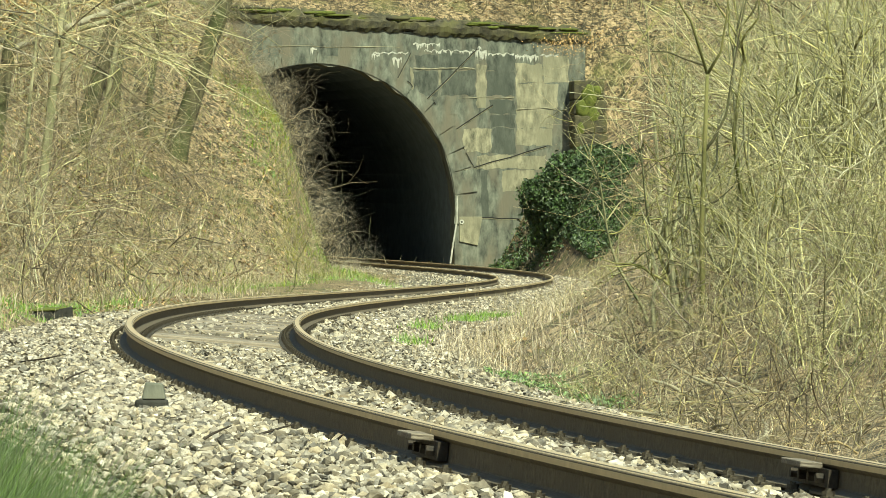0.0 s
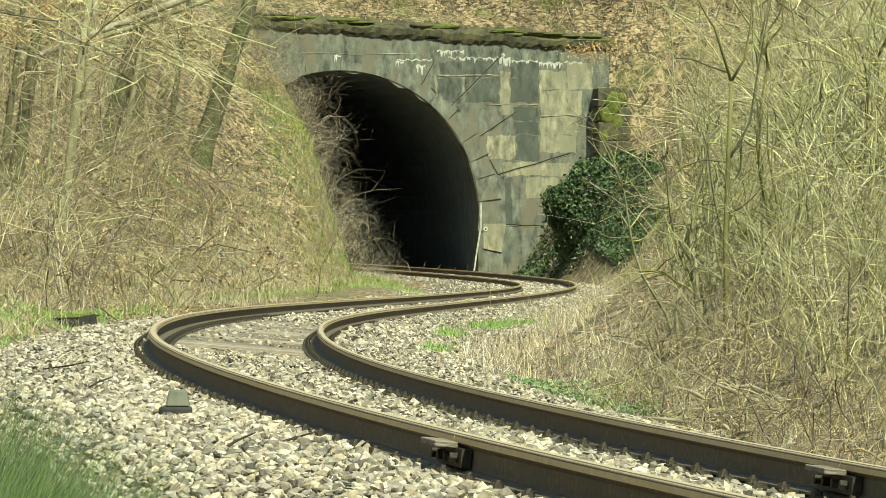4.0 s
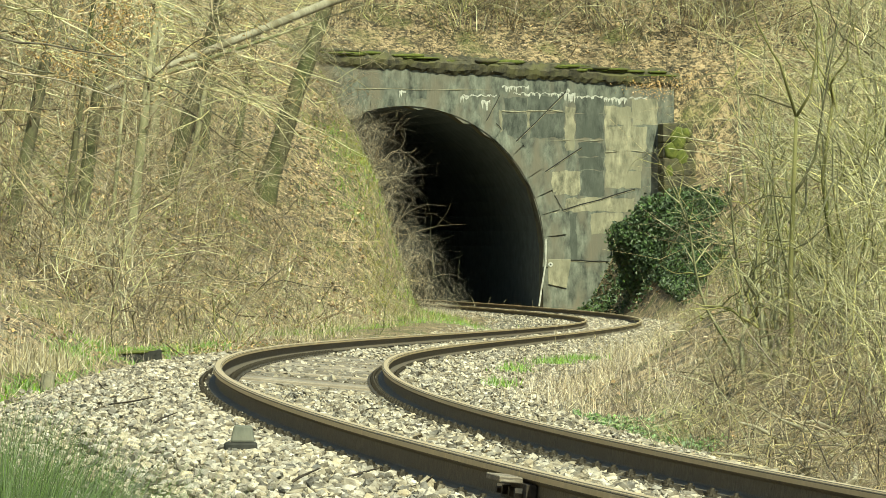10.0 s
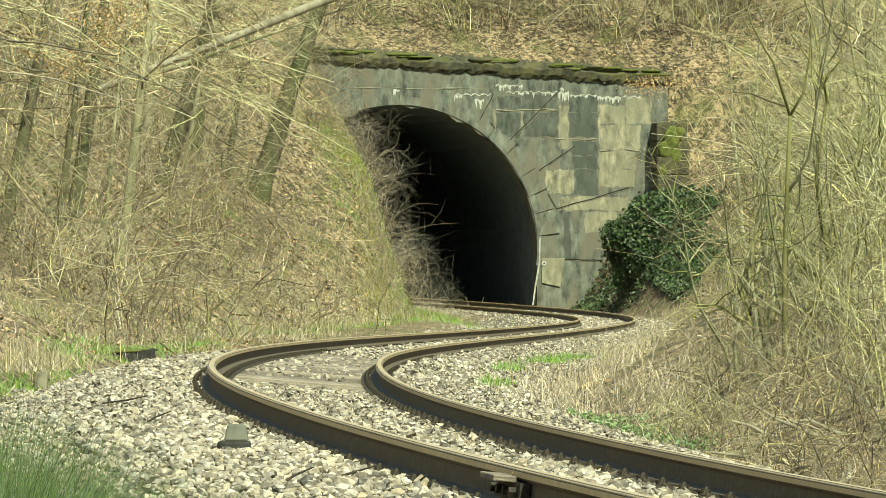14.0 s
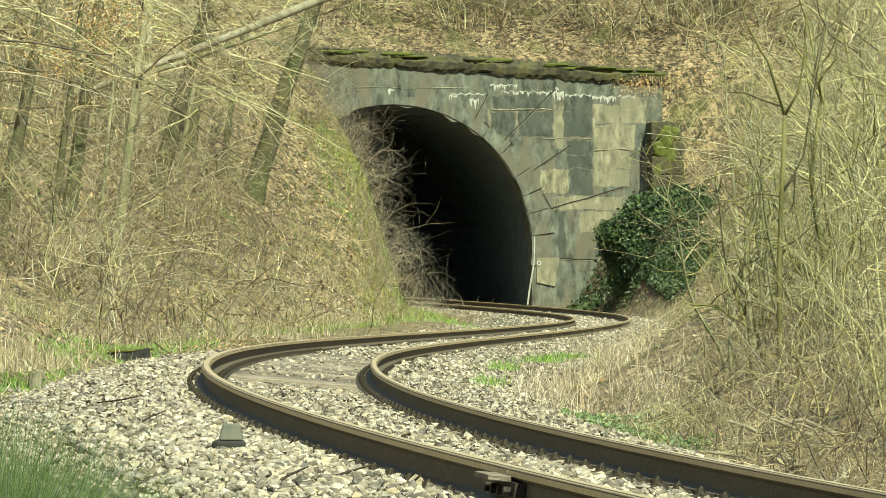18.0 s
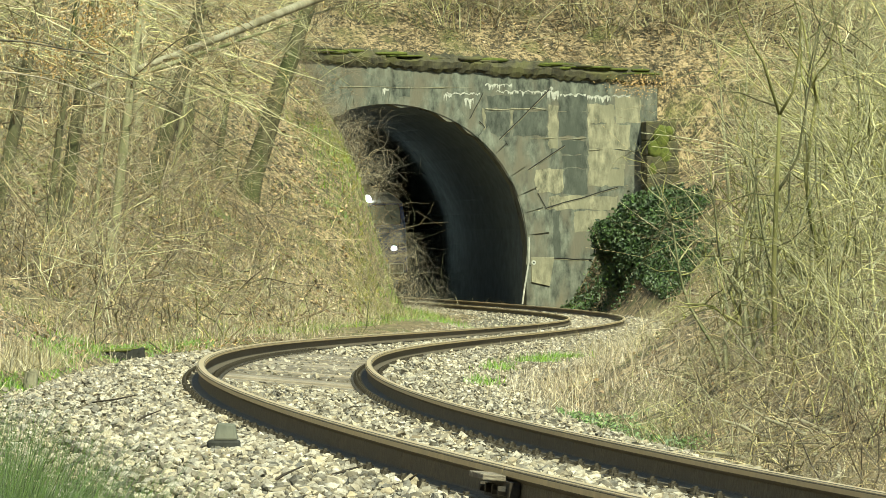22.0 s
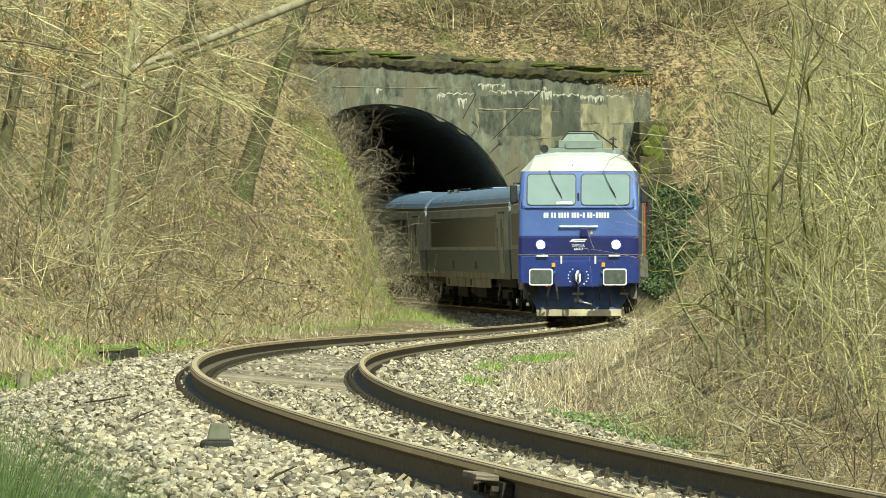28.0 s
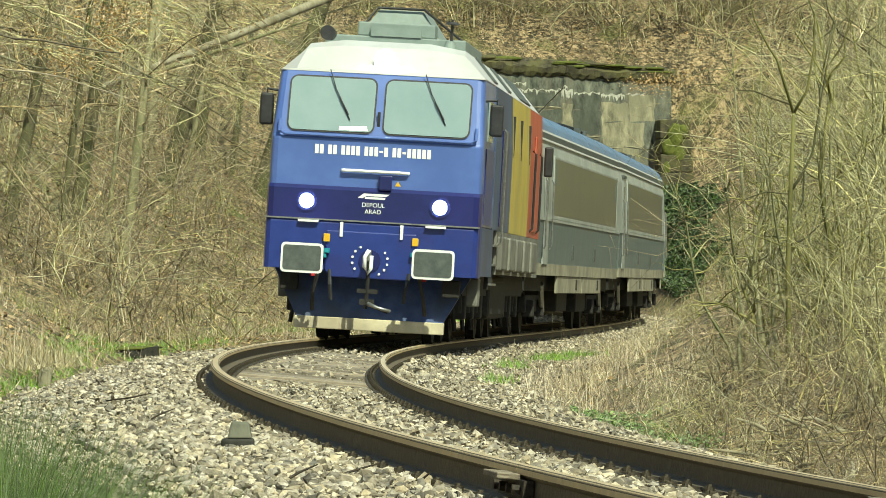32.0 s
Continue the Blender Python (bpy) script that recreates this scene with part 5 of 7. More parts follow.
    field("tall_grass", "dark green tall grass near the camera", M_DARKGREEN, [
        (x[k::3], y[k::3], ground(x[k::3], y[k::3]) - 0.02 - 0.08 * k - 13.0 * np.maximum(0, x[k::3] / y[k::3] + 0.078), (0.55, 1.12), 0.0027, 0.26, 5) for k in range(3)
    ])


build_grass()


def leaves(rng, X, Y, Z, size, up, N=None):
    """Small folded leaves, two triangles each."""
    n = len(X)
    nrm = unit(rng.normal(0, 1, (n, 3)) * (1 - up) + (np.array([0, 0, 1.0]) if N is None else N) * up)
    a = unit(np.cross(nrm, rng.normal(0, 1, (n, 3))))
    b = np.cross(nrm, a)
    s = rng.uniform(0.6, 1.3, (n, 1)) * size
    c = np.stack([X, Y, Z], -1)
    V = np.stack([c - a * s, c + b * s * 0.6 + nrm * s * 0.25, c + a * s, c - b * s * 0.6 + nrm * s * 0.25], 1).reshape(-1, 3)
    q = np.arange(n)[:, None] * 4
    return V, np.concatenate([q + [0, 1, 2], q + [0, 2, 3]])


def build_leaves():
    rng = np.random.default_rng(12)
    sets = []
    for n, y0, y1, d0, d1 in ((30000, 100, 205, -24, -6.5), (14000, 211, 235, -16, 18), (5000, 150, 208, 4.5, 13), (4000, 60, 110, -8, -4), (3000, 40, 110, 2.8, 8)):
        y = rng.uniform(y0, y1, n)
        x = xt(np.clip(y, TY[0], 260)) + rng.uniform(d0, d1, n)
        sets.append(leaves(rng, x, y, ground(x, y) + 0.012, 0.04 if y1 < 115 else 0.08, 0.72))
    v, f = merged(sets)
    tagged(new("fallen_leaves", np_mesh("fallen_leaves", v, f, M_LEAF)), "brown fallen leaves on the slopes", "leaves", kind="stuff")
    # ivy over the mound by the portal
    n = 9000
    u, w = rng.random(n), rng.random(n)
    y = np.where(w > 0.45, 187.0 + 21.0 * u, 196.5 + 12.0 * u)
    d = 4.0 + 6.4 * w + rng.normal(0, 0.15, n)
    x = xt(y) + d + (205 - y) * 0.05
    lump = 0.55 + 0.35 * np.sin(x * 2.1 + 1) * np.sin(y * 1.3)
    top = np.clip(1 - np.abs((d - 6.9) / 3.2) ** 3, 0, 1)
    z = ground(x, y) + rng.random(n) * lump * top + 0.6 * top * lump
    keep = (rng.random(n) < 0.25 + top) & (z < 3.3 + 0.35 * np.sin(x * 1.7))
    q = unit(rng.normal(0, 1, (19000, 3)) * np.array([1, 1, 0.9]) + np.array([-0.1, -0.5, 0.25]))
    swell = 1 + 0.13 * np.sin(q[:, 0] * 7 + 1) * np.sin(q[:, 2] * 6) + rng.normal(0, 0.05, len(q))
    mound = np.array([8.0, 199.8, 1.35]) + q * np.array([2.1, 1.5, 1.8]) * swell[:, None]
    sy = rng.uniform(181.5, 205.0, 60000)
    sx = sy * rng.uniform(0.0300, 0.0505, 60000)
    sz = ground(sx, sy)
    edge = 0.0478 + 0.0022 * np.sin(sy * 1.3) + rng.normal(0, 0.0008, 60000)
    on = (sz > 0.1 + 0.5 * np.sin(sx * 3)) & (sz < 3.1 + 0.3 * np.sin(sx * 2.2)) & (sx / sy < edge) & (np.sin(sx * 4.1) * np.sin(sy * 2.3) < 0.75)
    sz = sz + rng.random(60000) * (0.22 + 0.16 * np.sin(sx * 5) * np.sin(sy * 3))
    x, y, z = [np.concatenate(p) for p in ((x[keep], mound[:, 0], sx[on]), (y[keep], mound[:, 1], sy[on]), (z[keep], mound[:, 2], sz[on]))]
    v, f = leaves(rng, x, y, z, 0.078, 0.35, np.array([-0.3, -0.7, 0.5]))
    heap = new("earth_mound", Shape().lump((8.0, 199.8, 1.2), (1.8, 1.3, 1.55), 5, 14, 10).mesh("earth_mound", M_MOSS, 0, True))
    tagged(heap, "dark earth mound overgrown with ivy beside the portal", "mound")
    tagged(new("ivy", np_mesh("ivy", v, f, M_IVY)), "dark green glossy ivy over a mound by the tunnel", "ivy", kind="stuff")
    # ivy at the foot of the near bank
    n = 3400
    y = 39.0 + 11.5 * rng.random(n)
    x = xt(y) + 2.38 + np.abs(rng.normal(0, 0.16, n)) * (0.6 + 0.5 * np.sin(y * 2.1))
    v, f = leaves(rng, x, y, ground(x, y) + 0.09 * rng.random(n) + 0.04, 0.026, 0.5)
    tagged(new("ground_ivy", np_mesh("ground_ivy", v, f, M_CREEPER)), "small green creeping leaves beside the rail", "ground ivy", kind="stuff")


build_leaves()
build_orange_leaves()


# ---- train ----
LOCO_LEN, COACH_LEN = 17.0, 23.95
M_NAVY = mat("navy_train_paint", (0.008, 0.0126, 0.0891), (0.013, 0.01785, 0.1148), 4.0, 0.35, 0.0, (0.013, 0.01575, 0.1215), 0.7, coat=0.3)
M_MIDBLUE = mat("deep_blue_paint", (0.0133, 0.0297, 0.1812), (0.019, 0.0396, 0.225), 4.0, 0.4, 0.05, (0.019, 0.0286, 0.1625), 1.2, coat=0.2)
M_PLOUGH = mat("dusty_blue_steel", (0.0294, 0.0528, 0.168), (0.0714, 0.1056, 0.24), 5.0, 0.6, 0.2, (0.0504, 0.0672, 0.12), 1.6)
M_WHITE = mat("cream_white_paint", (0.4371, 0.4417, 0.4417), (0.5208, 0.5254, 0.5208), 2.0, 0.45, 0.05, (0.4278, 0.4232, 0.4185), 0.7)
M_SLATE = mat("slate_blue_paint", (0.06, 0.091, 0.1725), (0.078, 0.1137, 0.21), 3.0, 0.45, 0.05, (0.054, 0.0715, 0.1275), 0.9)
M_YELLOW = mat("yellow_train_paint", (0.48, 0.375, 0.075), (0.57, 0.455, 0.11), 3.0, 0.5, 0.03, (0.43, 0.34, 0.10), 0.9)
M_RED = mat("red_train_paint", (0.42, 0.085, 0.05), (0.50, 0.12, 0.07), 3.0, 0.5, 0.03, (0.36, 0.10, 0.065), 0.9)
M_SILL = mat("dusty_beige_sill_paint", (0.14, 0.14, 0.118), (0.24, 0.235, 0.20), 6.0, 0.7, 0.15, (0.13, 0.125, 0.11), 1.4)
M_BLACK = mat("black_rubber", (0.012, 0.012, 0.013), (0.03, 0.03, 0.032), 9.0, 0.6, 0.1)
M_UNDER = mat("grimy_running_gear", (0.008, 0.008, 0.0075), (0.034, 0.031, 0.027), 7.0, 0.8, 0.5, (0.018, 0.016, 0.014), 1.5)
M_STEEL = mat("worn_steel", (0.25, 0.25, 0.24), (0.42, 0.42, 0.40), 14.0, 0.4, 0.1, metal=0.8)
M_SKIRT = mat("dusty_beige_skirt_paint", (0.26, 0.245, 0.18), (0.38, 0.355, 0.265), 6.0, 0.7, 0.1, (0.22, 0.205, 0.16), 1.4)
M_CREAM = mat("dusty_cream_paint", (0.52, 0.46, 0.31), (0.66, 0.60, 0.43), 7.0, 0.7, 0.1, (0.40, 0.35, 0.25), 1.8)
M_HOODGREY = mat("green_grey_hood_paint", (0.16, 0.20, 0.185), (0.22, 0.265, 0.245), 4.0, 0.6, 0.1)
M_GREYBUF = mat("dark_grey_buffer_steel", (0.055, 0.065, 0.062), (0.10, 0.115, 0.108), 8.0, 0.6, 0.2)
M_LIGHTGREY = mat("light_grey_coach_paint", (0.3109, 0.3379, 0.3218), (0.4052, 0.4262, 0.395), 2.0, 0.45, 0.03, (0.2831, 0.3066, 0.2926), 0.7)
M_MIDGREY = mat("mid_grey_coach_paint", (0.1024, 0.1395, 0.1492), (0.1472, 0.1802, 0.1852), 2.0, 0.45, 0.03, (0.1216, 0.1511, 0.1543), 0.8)
M_ROOFBLUE = mat("blue_grey_coach_roof", (0.0935, 0.1569, 0.2678), (0.1356, 0.2125, 0.336), 2.5, 0.45, 0.1, (0.1122, 0.1619, 0.2415), 0.5)
M_TAG_YELLOW = mat("yellow_tag", (0.62, 0.36, 0.02), (0.68, 0.42, 0.03), 8.0, 0.5)
M_TAG_TEAL = mat("teal_valve", (0.02, 0.22, 0.28), (0.03, 0.28, 0.34), 8.0, 0.5)
M_TAG_RED = mat("red_valve", (0.45, 0.02, 0.03), (0.55, 0.03, 0.04), 8.0, 0.5)
M_LETTER = mat("white_lettering", (0.74, 0.75, 0.74), (0.80, 0.81, 0.80), 5.0, 0.5)
# opaque cab glass; its pale base colour paints in the reflected sky
M_GLASS = mat("painted_sky_glass", (0.1961, 0.2712, 0.2746), (0.2467, 0.322, 0.322), 0.8, 0.06, 0.0, coat=1.0)
M_BAND = mat("dusty_window_band", (0.07735, 0.08958, 0.07497), (0.1105, 0.1224, 0.09853), 1.2, 0.3, 0.0, (0.08619, 0.09832, 0.08354), 0.3, coat=0.3)
M_LAMP = glow("lit_lamp", (0.93, 0.96, 1.0), 60.0)


def mirror_pair(fn):
    fn(1), fn(-1)


def lofted(sections):
    return Shape().sweep(sections)


def rounded_rect(w, h, r, n=4):
    pts = []
    for cx, cz, a0 in ((w / 2 - r, h / 2 - r, 0), (-w / 2 + r, h / 2 - r, 90), (-w / 2 + r, -h / 2 + r, 180), (w / 2 - r, -h / 2 + r, 270)):
        for i in range(n + 1):
            a = radians(a0 + 90 * i / n)
            pts.append((cx + r * math.cos(a), cz + r * math.sin(a)))
    return pts


def panel_on(y, pts, thick, tilt=None, at=(0, 0)):
    """An outline of (x, z) points set at depth y, or on a sloping face given by tilt(z)."""
    f = [(at[0] + px, (y if tilt is None else tilt(at[1] + pz)), at[1] + pz) for px, pz in pts]
    b = [(q[0], q[1] - thick, q[2]) for q in f]
    return Shape().sweep([b, f])


def lettering(text, size, y, x, z, parent, name="lettering"):
    cu = bpy.data.curves.new(name, "FONT")
    cu.body, cu.size, cu.align_x, cu.extrude = text, size, "CENTER", 0.002
    tmp = new("tmp", cu)
    me = bpy.data.meshes.new_from_object(tmp.evaluated_get(bpy.context.evaluated_depsgraph_get()))
    bpy.data.objects.remove(tmp)
    me.materials.clear()
    me.materials.append(M_LETTER)
    return part(name, me, None, parent, "white lettering", m=pose(x, y, z, 90, 0, 180))


WHEEL_R = 0.55
WHEELS = []


def wheelset(parent, y, r=WHEEL_R):
    w = Shape()
    for sx in (-1, 1):
        x = 0.68 * sx
        w.cyl((x, 0, 0), r + 0.03, 0.03 * sx, "x", 28).cyl((x + 0.03 * sx, 0, 0), r, 0.10 * sx, "x", 28).cyl((x + 0.13 * sx, 0, 0), r * 0.75, 0.012 * sx, "x", 20, r * 0.72)
    w.cyl((-0.66, 0, 0), 0.09, 1.32, "x", 12)
    for k in range(5):
        a = k * math.tau / 5
        for sx in (-1, 1):
            w.cyl((0.845 * sx - 0.01, math.cos(a) * r * 0.45, math.sin(a) * r * 0.45), 0.045, 0.03, "x", 8)
    ob = part("wheelset", w, M_UNDER, parent, m=pose(0, y, r))
    WHEELS.append((ob, y, r))
    return ob


def build_loco():
    L = thing("locomotive", "blue diesel locomotive with white roof and lit headlights", "locomotive")
    face = lambda z: -0.02 if z < 2.78 else -0.02 - (z - 2.78) * 0.36
    # cab front, with its sloping windscreen face
    prof = [(0.0, 1.66), (0.0, 2.76), (-0.03, 2.80), (-0.36, 3.70), (-3.0, 3.70), (-3.0, 1.66)]
    secs = []
    for x, sc in ((-1.47, 0.12), (-1.44, 0.03), (-1.36, 0.0), (1.36, 0.0), (1.44, 0.03), (1.47, 0.12)):
        secs.append([(x * (1 - 0.035 * max(0, z - 2.78)), min(y, y - sc) if y > -1 else y, z) for y, z in prof])
    part("cab_front", lofted(secs), M_BLUE, L, "light blue cab front", 0.03)
    # windscreens, the pale sky they reflect put into the glass colour
    for sx in (1, -1):
        pts = rounded_rect(1.17, 0.74, 0.09)
        rim = rounded_rect(1.215, 0.785, 0.11)
        ws = part("windscreen", panel_on(0, pts, 0.03, lambda z: face(z) + 0.022, (0.66 * sx, 3.24)), M_GLASS, L, "windscreen with a pale sky reflection in its colour")
        part("windscreen_seal", panel_on(0, rim, 0.03, lambda z: face(z) + 0.012, (0.66 * sx, 3.24)), M_BLACK, ws, "black rubber seal")
        x0 = 0.66 * sx + 0.06
        wp = Shape().rod([(x0, face(3.70) + 0.06, 3.72), (x0 - 0.10, face(3.5) + 0.07, 3.45), (x0 - 0.30, face(3.1) + 0.06, 3.10)], 0.008)
        wp.rod([(x0 - 0.16, face(3.3) + 0.05, 3.34), (x0 - 0.32, face(3.07) + 0.05, 3.03)], 0.010)
        part("wiper", wp, M_BLACK, L, "black windscreen wiper")
    part("pillar_slot", Shape().box(-0.02, 0.02, face(3.0) - 0.02, face(3.0) + 0.012, 2.93, 3.16), M_BLACK, L, "dark slot in the pillar")
    part("windscreen_card", panel_on(0, [(0.16, 0.0), (0.16, 0.055), (-0.22, 0.075), (-0.24, 0.0)], 0.004, lambda z: face(z) + 0.026, (0.38, 2.885)), M_LETTER, L, "white card behind the windscreen")
    ledge = Shape().rod([(1.36, -0.06, 3.0), (1.36, 0.02, 2.83), (1.28, 0.025, 2.80), (-1.28, 0.025, 2.80), (-1.36, 0.02, 2.83), (-1.36, -0.06, 3.0)], 0.022, 8)
    part("sill_rail", ledge, M_BLUE, L)
    # running number as plain bars
    x = 0.85
    for w in (2, 2, 4, 5, 8):
        for k in range(w):
            tall = 0.028 if (w, k) in ((5, 3), (8, 2)) else 0.128
            part("number_bar", Shape().box(x - 0.05, x, 0.0, 0.006, 2.612 - tall / 2, 2.612 + tall / 2), M_LETTER, L, "white number bar")
            x -= 0.0685
        x -= 0.045
    part("handrail", Shape().rod([(0.46, 0.0, 2.335), (0.46, 0.05, 2.335), (-0.46, 0.05, 2.335), (-0.46, 0.0, 2.335)], 0.022, 8), M_LETTER, L, "white handrail")
    part("socket_box", Shape().box(-0.24, -0.06, 0.0, 0.09, 2.08, 2.29), M_NAVY, L, "navy socket box", 0.02)
    part("warning_triangle", Shape().prism([(-0.36, 2.15), (-0.28, 2.15), (-0.32, 2.22)], "y", 0.0, 0.005), M_TAG_YELLOW, L, "yellow warning triangle")
    # navy lamp band
    band = []
    for x, yy in ((-1.485, -0.12), (-1.455, 0.015), (-1.38, 0.05), (1.38, 0.05), (1.455, 0.015), (1.485, -0.12)):
        band.append([(x, yy, 1.64), (x, yy, 2.06), (x, yy - 0.05, 2.11), (x, -0.4, 2.11), (x, -0.4, 1.64)])
    part("lamp_band", lofted(band), M_NAVY, L, "navy lamp band")
    for sx in (1, -1):
        rim = part("headlight_rim", Shape().cyl((0.92 * sx, 0.03, 1.89), 0.14, 0.045, "y", 20), M_NAVY, L)
        part("headlight", Shape().cyl((0.92 * sx, 0.05, 1.89), 0.115, 0.05, "y", 20, 0.085), M_LAMP, rim, "lit white headlight")
    part("top_lamp_housing", Shape().cyl((-0.02, -0.75, 3.88), 0.17, 0.30, "y", 20), M_WHITE, L)
    part("top_headlight", Shape().cyl((-0.02, -0.455, 3.88), 0.15, 0.04, "y", 20, 0.12), M_LAMP, L, "lit white top headlight")
    part("emblem", Shape().prism([(0.22, 1.965), (0.14, 2.03), (-0.22, 2.03), (-0.17, 1.995), (0.10, 1.995), (0.15, 1.965)], "y", 0.05, 0.056).box(-0.16, 0.12, 0.05, 0.056, 1.955, 1.985), M_LETTER, L, "white emblem of plain bars")
    lettering("DEPOUL", 0.085, 0.056, 0.0, 1.845, L)
    lettering("ARAD", 0.085, 0.056, 0.0, 1.755, L)
    # lower front
    low = []
    for x, yy in ((-1.485, -0.10), (-1.46, 0.03), (-1.40, 0.07), (1.40, 0.07), (1.46, 0.03), (1.485, -0.10)):
        low.append([(x, yy, 0.95), (x, yy, 1.60), (x, yy - 0.02, 1.635), (x, -0.5, 1.635), (x, -0.5, 0.95)])
    part("buffer_beam", lofted(low), M_MIDBLUE, L, "deep blue buffer beam")
    part("beam_edge", Shape().box(-1.48, 1.48, 0.0, 0.085, 1.632, 1.652), M_STEEL, L)
    part("coupling_plate", Shape().prism([(0.62, 0.95), (0.55, 0.86), (-0.55, 0.86), (-0.62, 0.95), (-0.62, 1.5), (0.62, 1.5)], "y", 0.03, 0.10), M_MIDBLUE, L, "deep blue coupling plate", 0.015)
    for k in range(16):
        if k in (3, 4, 5, 11, 12, 13):
            continue
        a = (k + 0.5) * math.tau / 16
        part("plate_bolt", Shape().cyl((0.245 * math.cos(a), 0.10, 1.11 + 0.215 * math.sin(a)), 0.018, 0.02, "y", 8), M_LETTER, L, "white bolt head")
    part("hook_link", Shape().rod([(0.0, 0.36, 1.25), (0.05, 0.38, 1.16), (0.05, 0.38, 1.02), (0.0, 0.36, 0.93), (-0.04, 0.35, 1.0), (-0.04, 0.35, 1.18)], 0.028, 7), M_LETTER, L, "white painted coupling link", smooth=True)
    part("coupling_handle", Shape().rod([(-0.02, 0.34, 0.52), (-0.16, 0.37, 0.47), (-0.34, 0.38, 0.43)], [0.035, 0.022, 0.026], 8), M_STEEL, L, "steel coupling handle", smooth=True)
    part("coupling_ring", Shape().cyl((0, 0.09, 1.11), 0.15, 0.03, "y", 24), M_NAVY, L)
    hook = Shape().box(-0.035, 0.035, 0.1, 0.30, 1.04, 1.18).box(-0.03, 0.03, 0.25, 0.36, 1.10, 1.26)
    dh = part("draw_hook", hook, M_STEEL, L, "steel draw hook", 0.015)
    part("screw_coupling", Shape().rod([(0.0, 0.33, 1.1), (0.0, 0.28, 0.7), (0.02, 0.24, 0.45)], 0.03).box(-0.14, 0.14, 0.22, 0.30, 0.66, 0.72).box(-0.10, 0.10, 0.2, 0.28, 0.5, 0.58).rod([(0.0, 0.3, 0.52), (-0.30, 0.3, 0.42)], 0.03), M_UNDER, dh, "greasy screw coupling")

    def side_front(sx):
        buf = part("buffer", Shape().cyl((0.90 * sx, 0.05, 1.08), 0.13, 0.42, "y", 16), M_UNDER, L)
        part("buffer_head", panel_on(0.55, rounded_rect(0.52, 0.34, 0.04), 0.05, None, (0.90 * sx, 1.10)), M_GREYBUF, buf, "dark grey rectangular buffer head")
        part("buffer_border", panel_on(0.545, rounded_rect(0.58, 0.41, 0.06), 0.045, None, (0.90 * sx, 1.10)), M_LETTER, buf, "white painted buffer edge")
        part("step_bar", Shape().box(0.415 * sx - 0.02, 0.415 * sx + 0.02, 0.07, 0.12, 1.42, 1.62), M_LETTER, L, "white marker bar")
        part("step_edge", Shape().box(0.88 * sx - 0.14, 0.88 * sx + 0.14, 0.07, 0.13, 1.60, 1.63), M_LETTER, L, "white step edge")
        tag = part("hose_tag", Shape().box(0.61 * sx - 0.045, 0.61 * sx + 0.045, 0.10, 0.13, 1.34, 1.45), M_TAG_YELLOW, L, "yellow tag", 0.01)
        part("valve", Shape().box(0.63 * sx - 0.07, 0.63 * sx + 0.07, 0.10, 0.17, 1.19, 1.25).cyl((0.63 * sx, 0.13, 1.12), 0.03, 0.1), M_TAG_TEAL, L, "teal hose valve")
        part("valve", Shape().box(0.74 * sx - 0.05, 0.74 * sx + 0.05, 0.12, 0.18, 0.86, 0.93), M_TAG_RED, L, "red hose valve")
        part("brake_hose", Shape().rod([(0.66 * sx, 0.12, 1.15), (0.69 * sx, 0.22, 0.95), (0.76 * sx, 0.16, 0.65), (0.78 * sx, -0.1, 0.40)], 0.03), M_BLACK, L, "black brake hose")
        part("brake_hose", Shape().rod([(0.55 * sx, 0.12, 0.95), (0.52 * sx, 0.25, 0.75), (0.5 * sx, 0.22, 0.55)], 0.028), M_BLACK, L, "black brake hose")
        part("step_box", Shape().box(1.12 * sx - 0.12, 1.12 * sx + 0.12, -0.3, -0.1, 0.66, 0.90), M_UNDER, L, "", 0.015)

    mirror_pair(side_front)
    part("hose_tag", Shape().box(0.70, 0.79, 0.10, 0.13, 0.98, 1.08), M_TAG_YELLOW, L, "yellow tag", 0.01)
    part("plough", Shape().sweep([[(1.37, -0.62, 0.96), (1.02, -0.48, 0.30), (-1.02, -0.48, 0.30), (-1.37, -0.62, 0.96)], [(1.37, -0.52, 0.96), (1.02, -0.34, 0.30), (-1.02, -0.34, 0.30), (-1.37, -0.52, 0.96)]]), M_PLOUGH, L, "dusty blue snow plough")
    part("plough_strip", Shape().box(-1.04, 1.04, -0.42, -0.24, 0.14, 0.305), M_CREAM, L, "cream painted plough edge", 0.012)
    # side walls
    walls = [("side_wall", -3.0, -7.3, M_SLATE, "slate blue side"), ("side_wall", -7.3, -12.5, M_YELLOW, "yellow side"), ("side_wall", -12.5, -16.4, M_RED, "red side")]
    for name, y0, y1, m, lab in walls:
        sec = [(-1.47, 1.66), (1.47, 1.66), (1.47, 2.9), (1.425, 3.70), (-1.425, 3.70), (-1.47, 2.9)]
        wall = part(name, Shape().sweep([[(px, y1, pz) for px, pz in sec], [(px, y0, pz) for px, pz in sec]]), m, L, lab)
        for sx in (-1, 1):
            if "yellow" in lab:
                for yy in (-7.5, -9.6, -12.1):
                    part("vent_slot", Shape().box(1.44 * sx - 0.03, 1.44 * sx + 0.03, yy - 0.24, yy, 2.80, 3.42), M_BLACK, wall, "dark vent slot")
            if "slate" in lab:
                part("cab_door", Shape().box(1.465 * sx - 0.02, 1.465 * sx + 0.02, -6.1, -4.5, 1.72, 3.12), M_NAVY, wall, "dark cab door")
                part("handrail", Shape().rod([(1.48 * sx, -4.3, 1.45), (1.54 * sx, -4.3, 1.5), (1.54 * sx, -4.3, 3.1), (1.48 * sx, -4.3, 3.15)], 0.02), M_STEEL, wall)
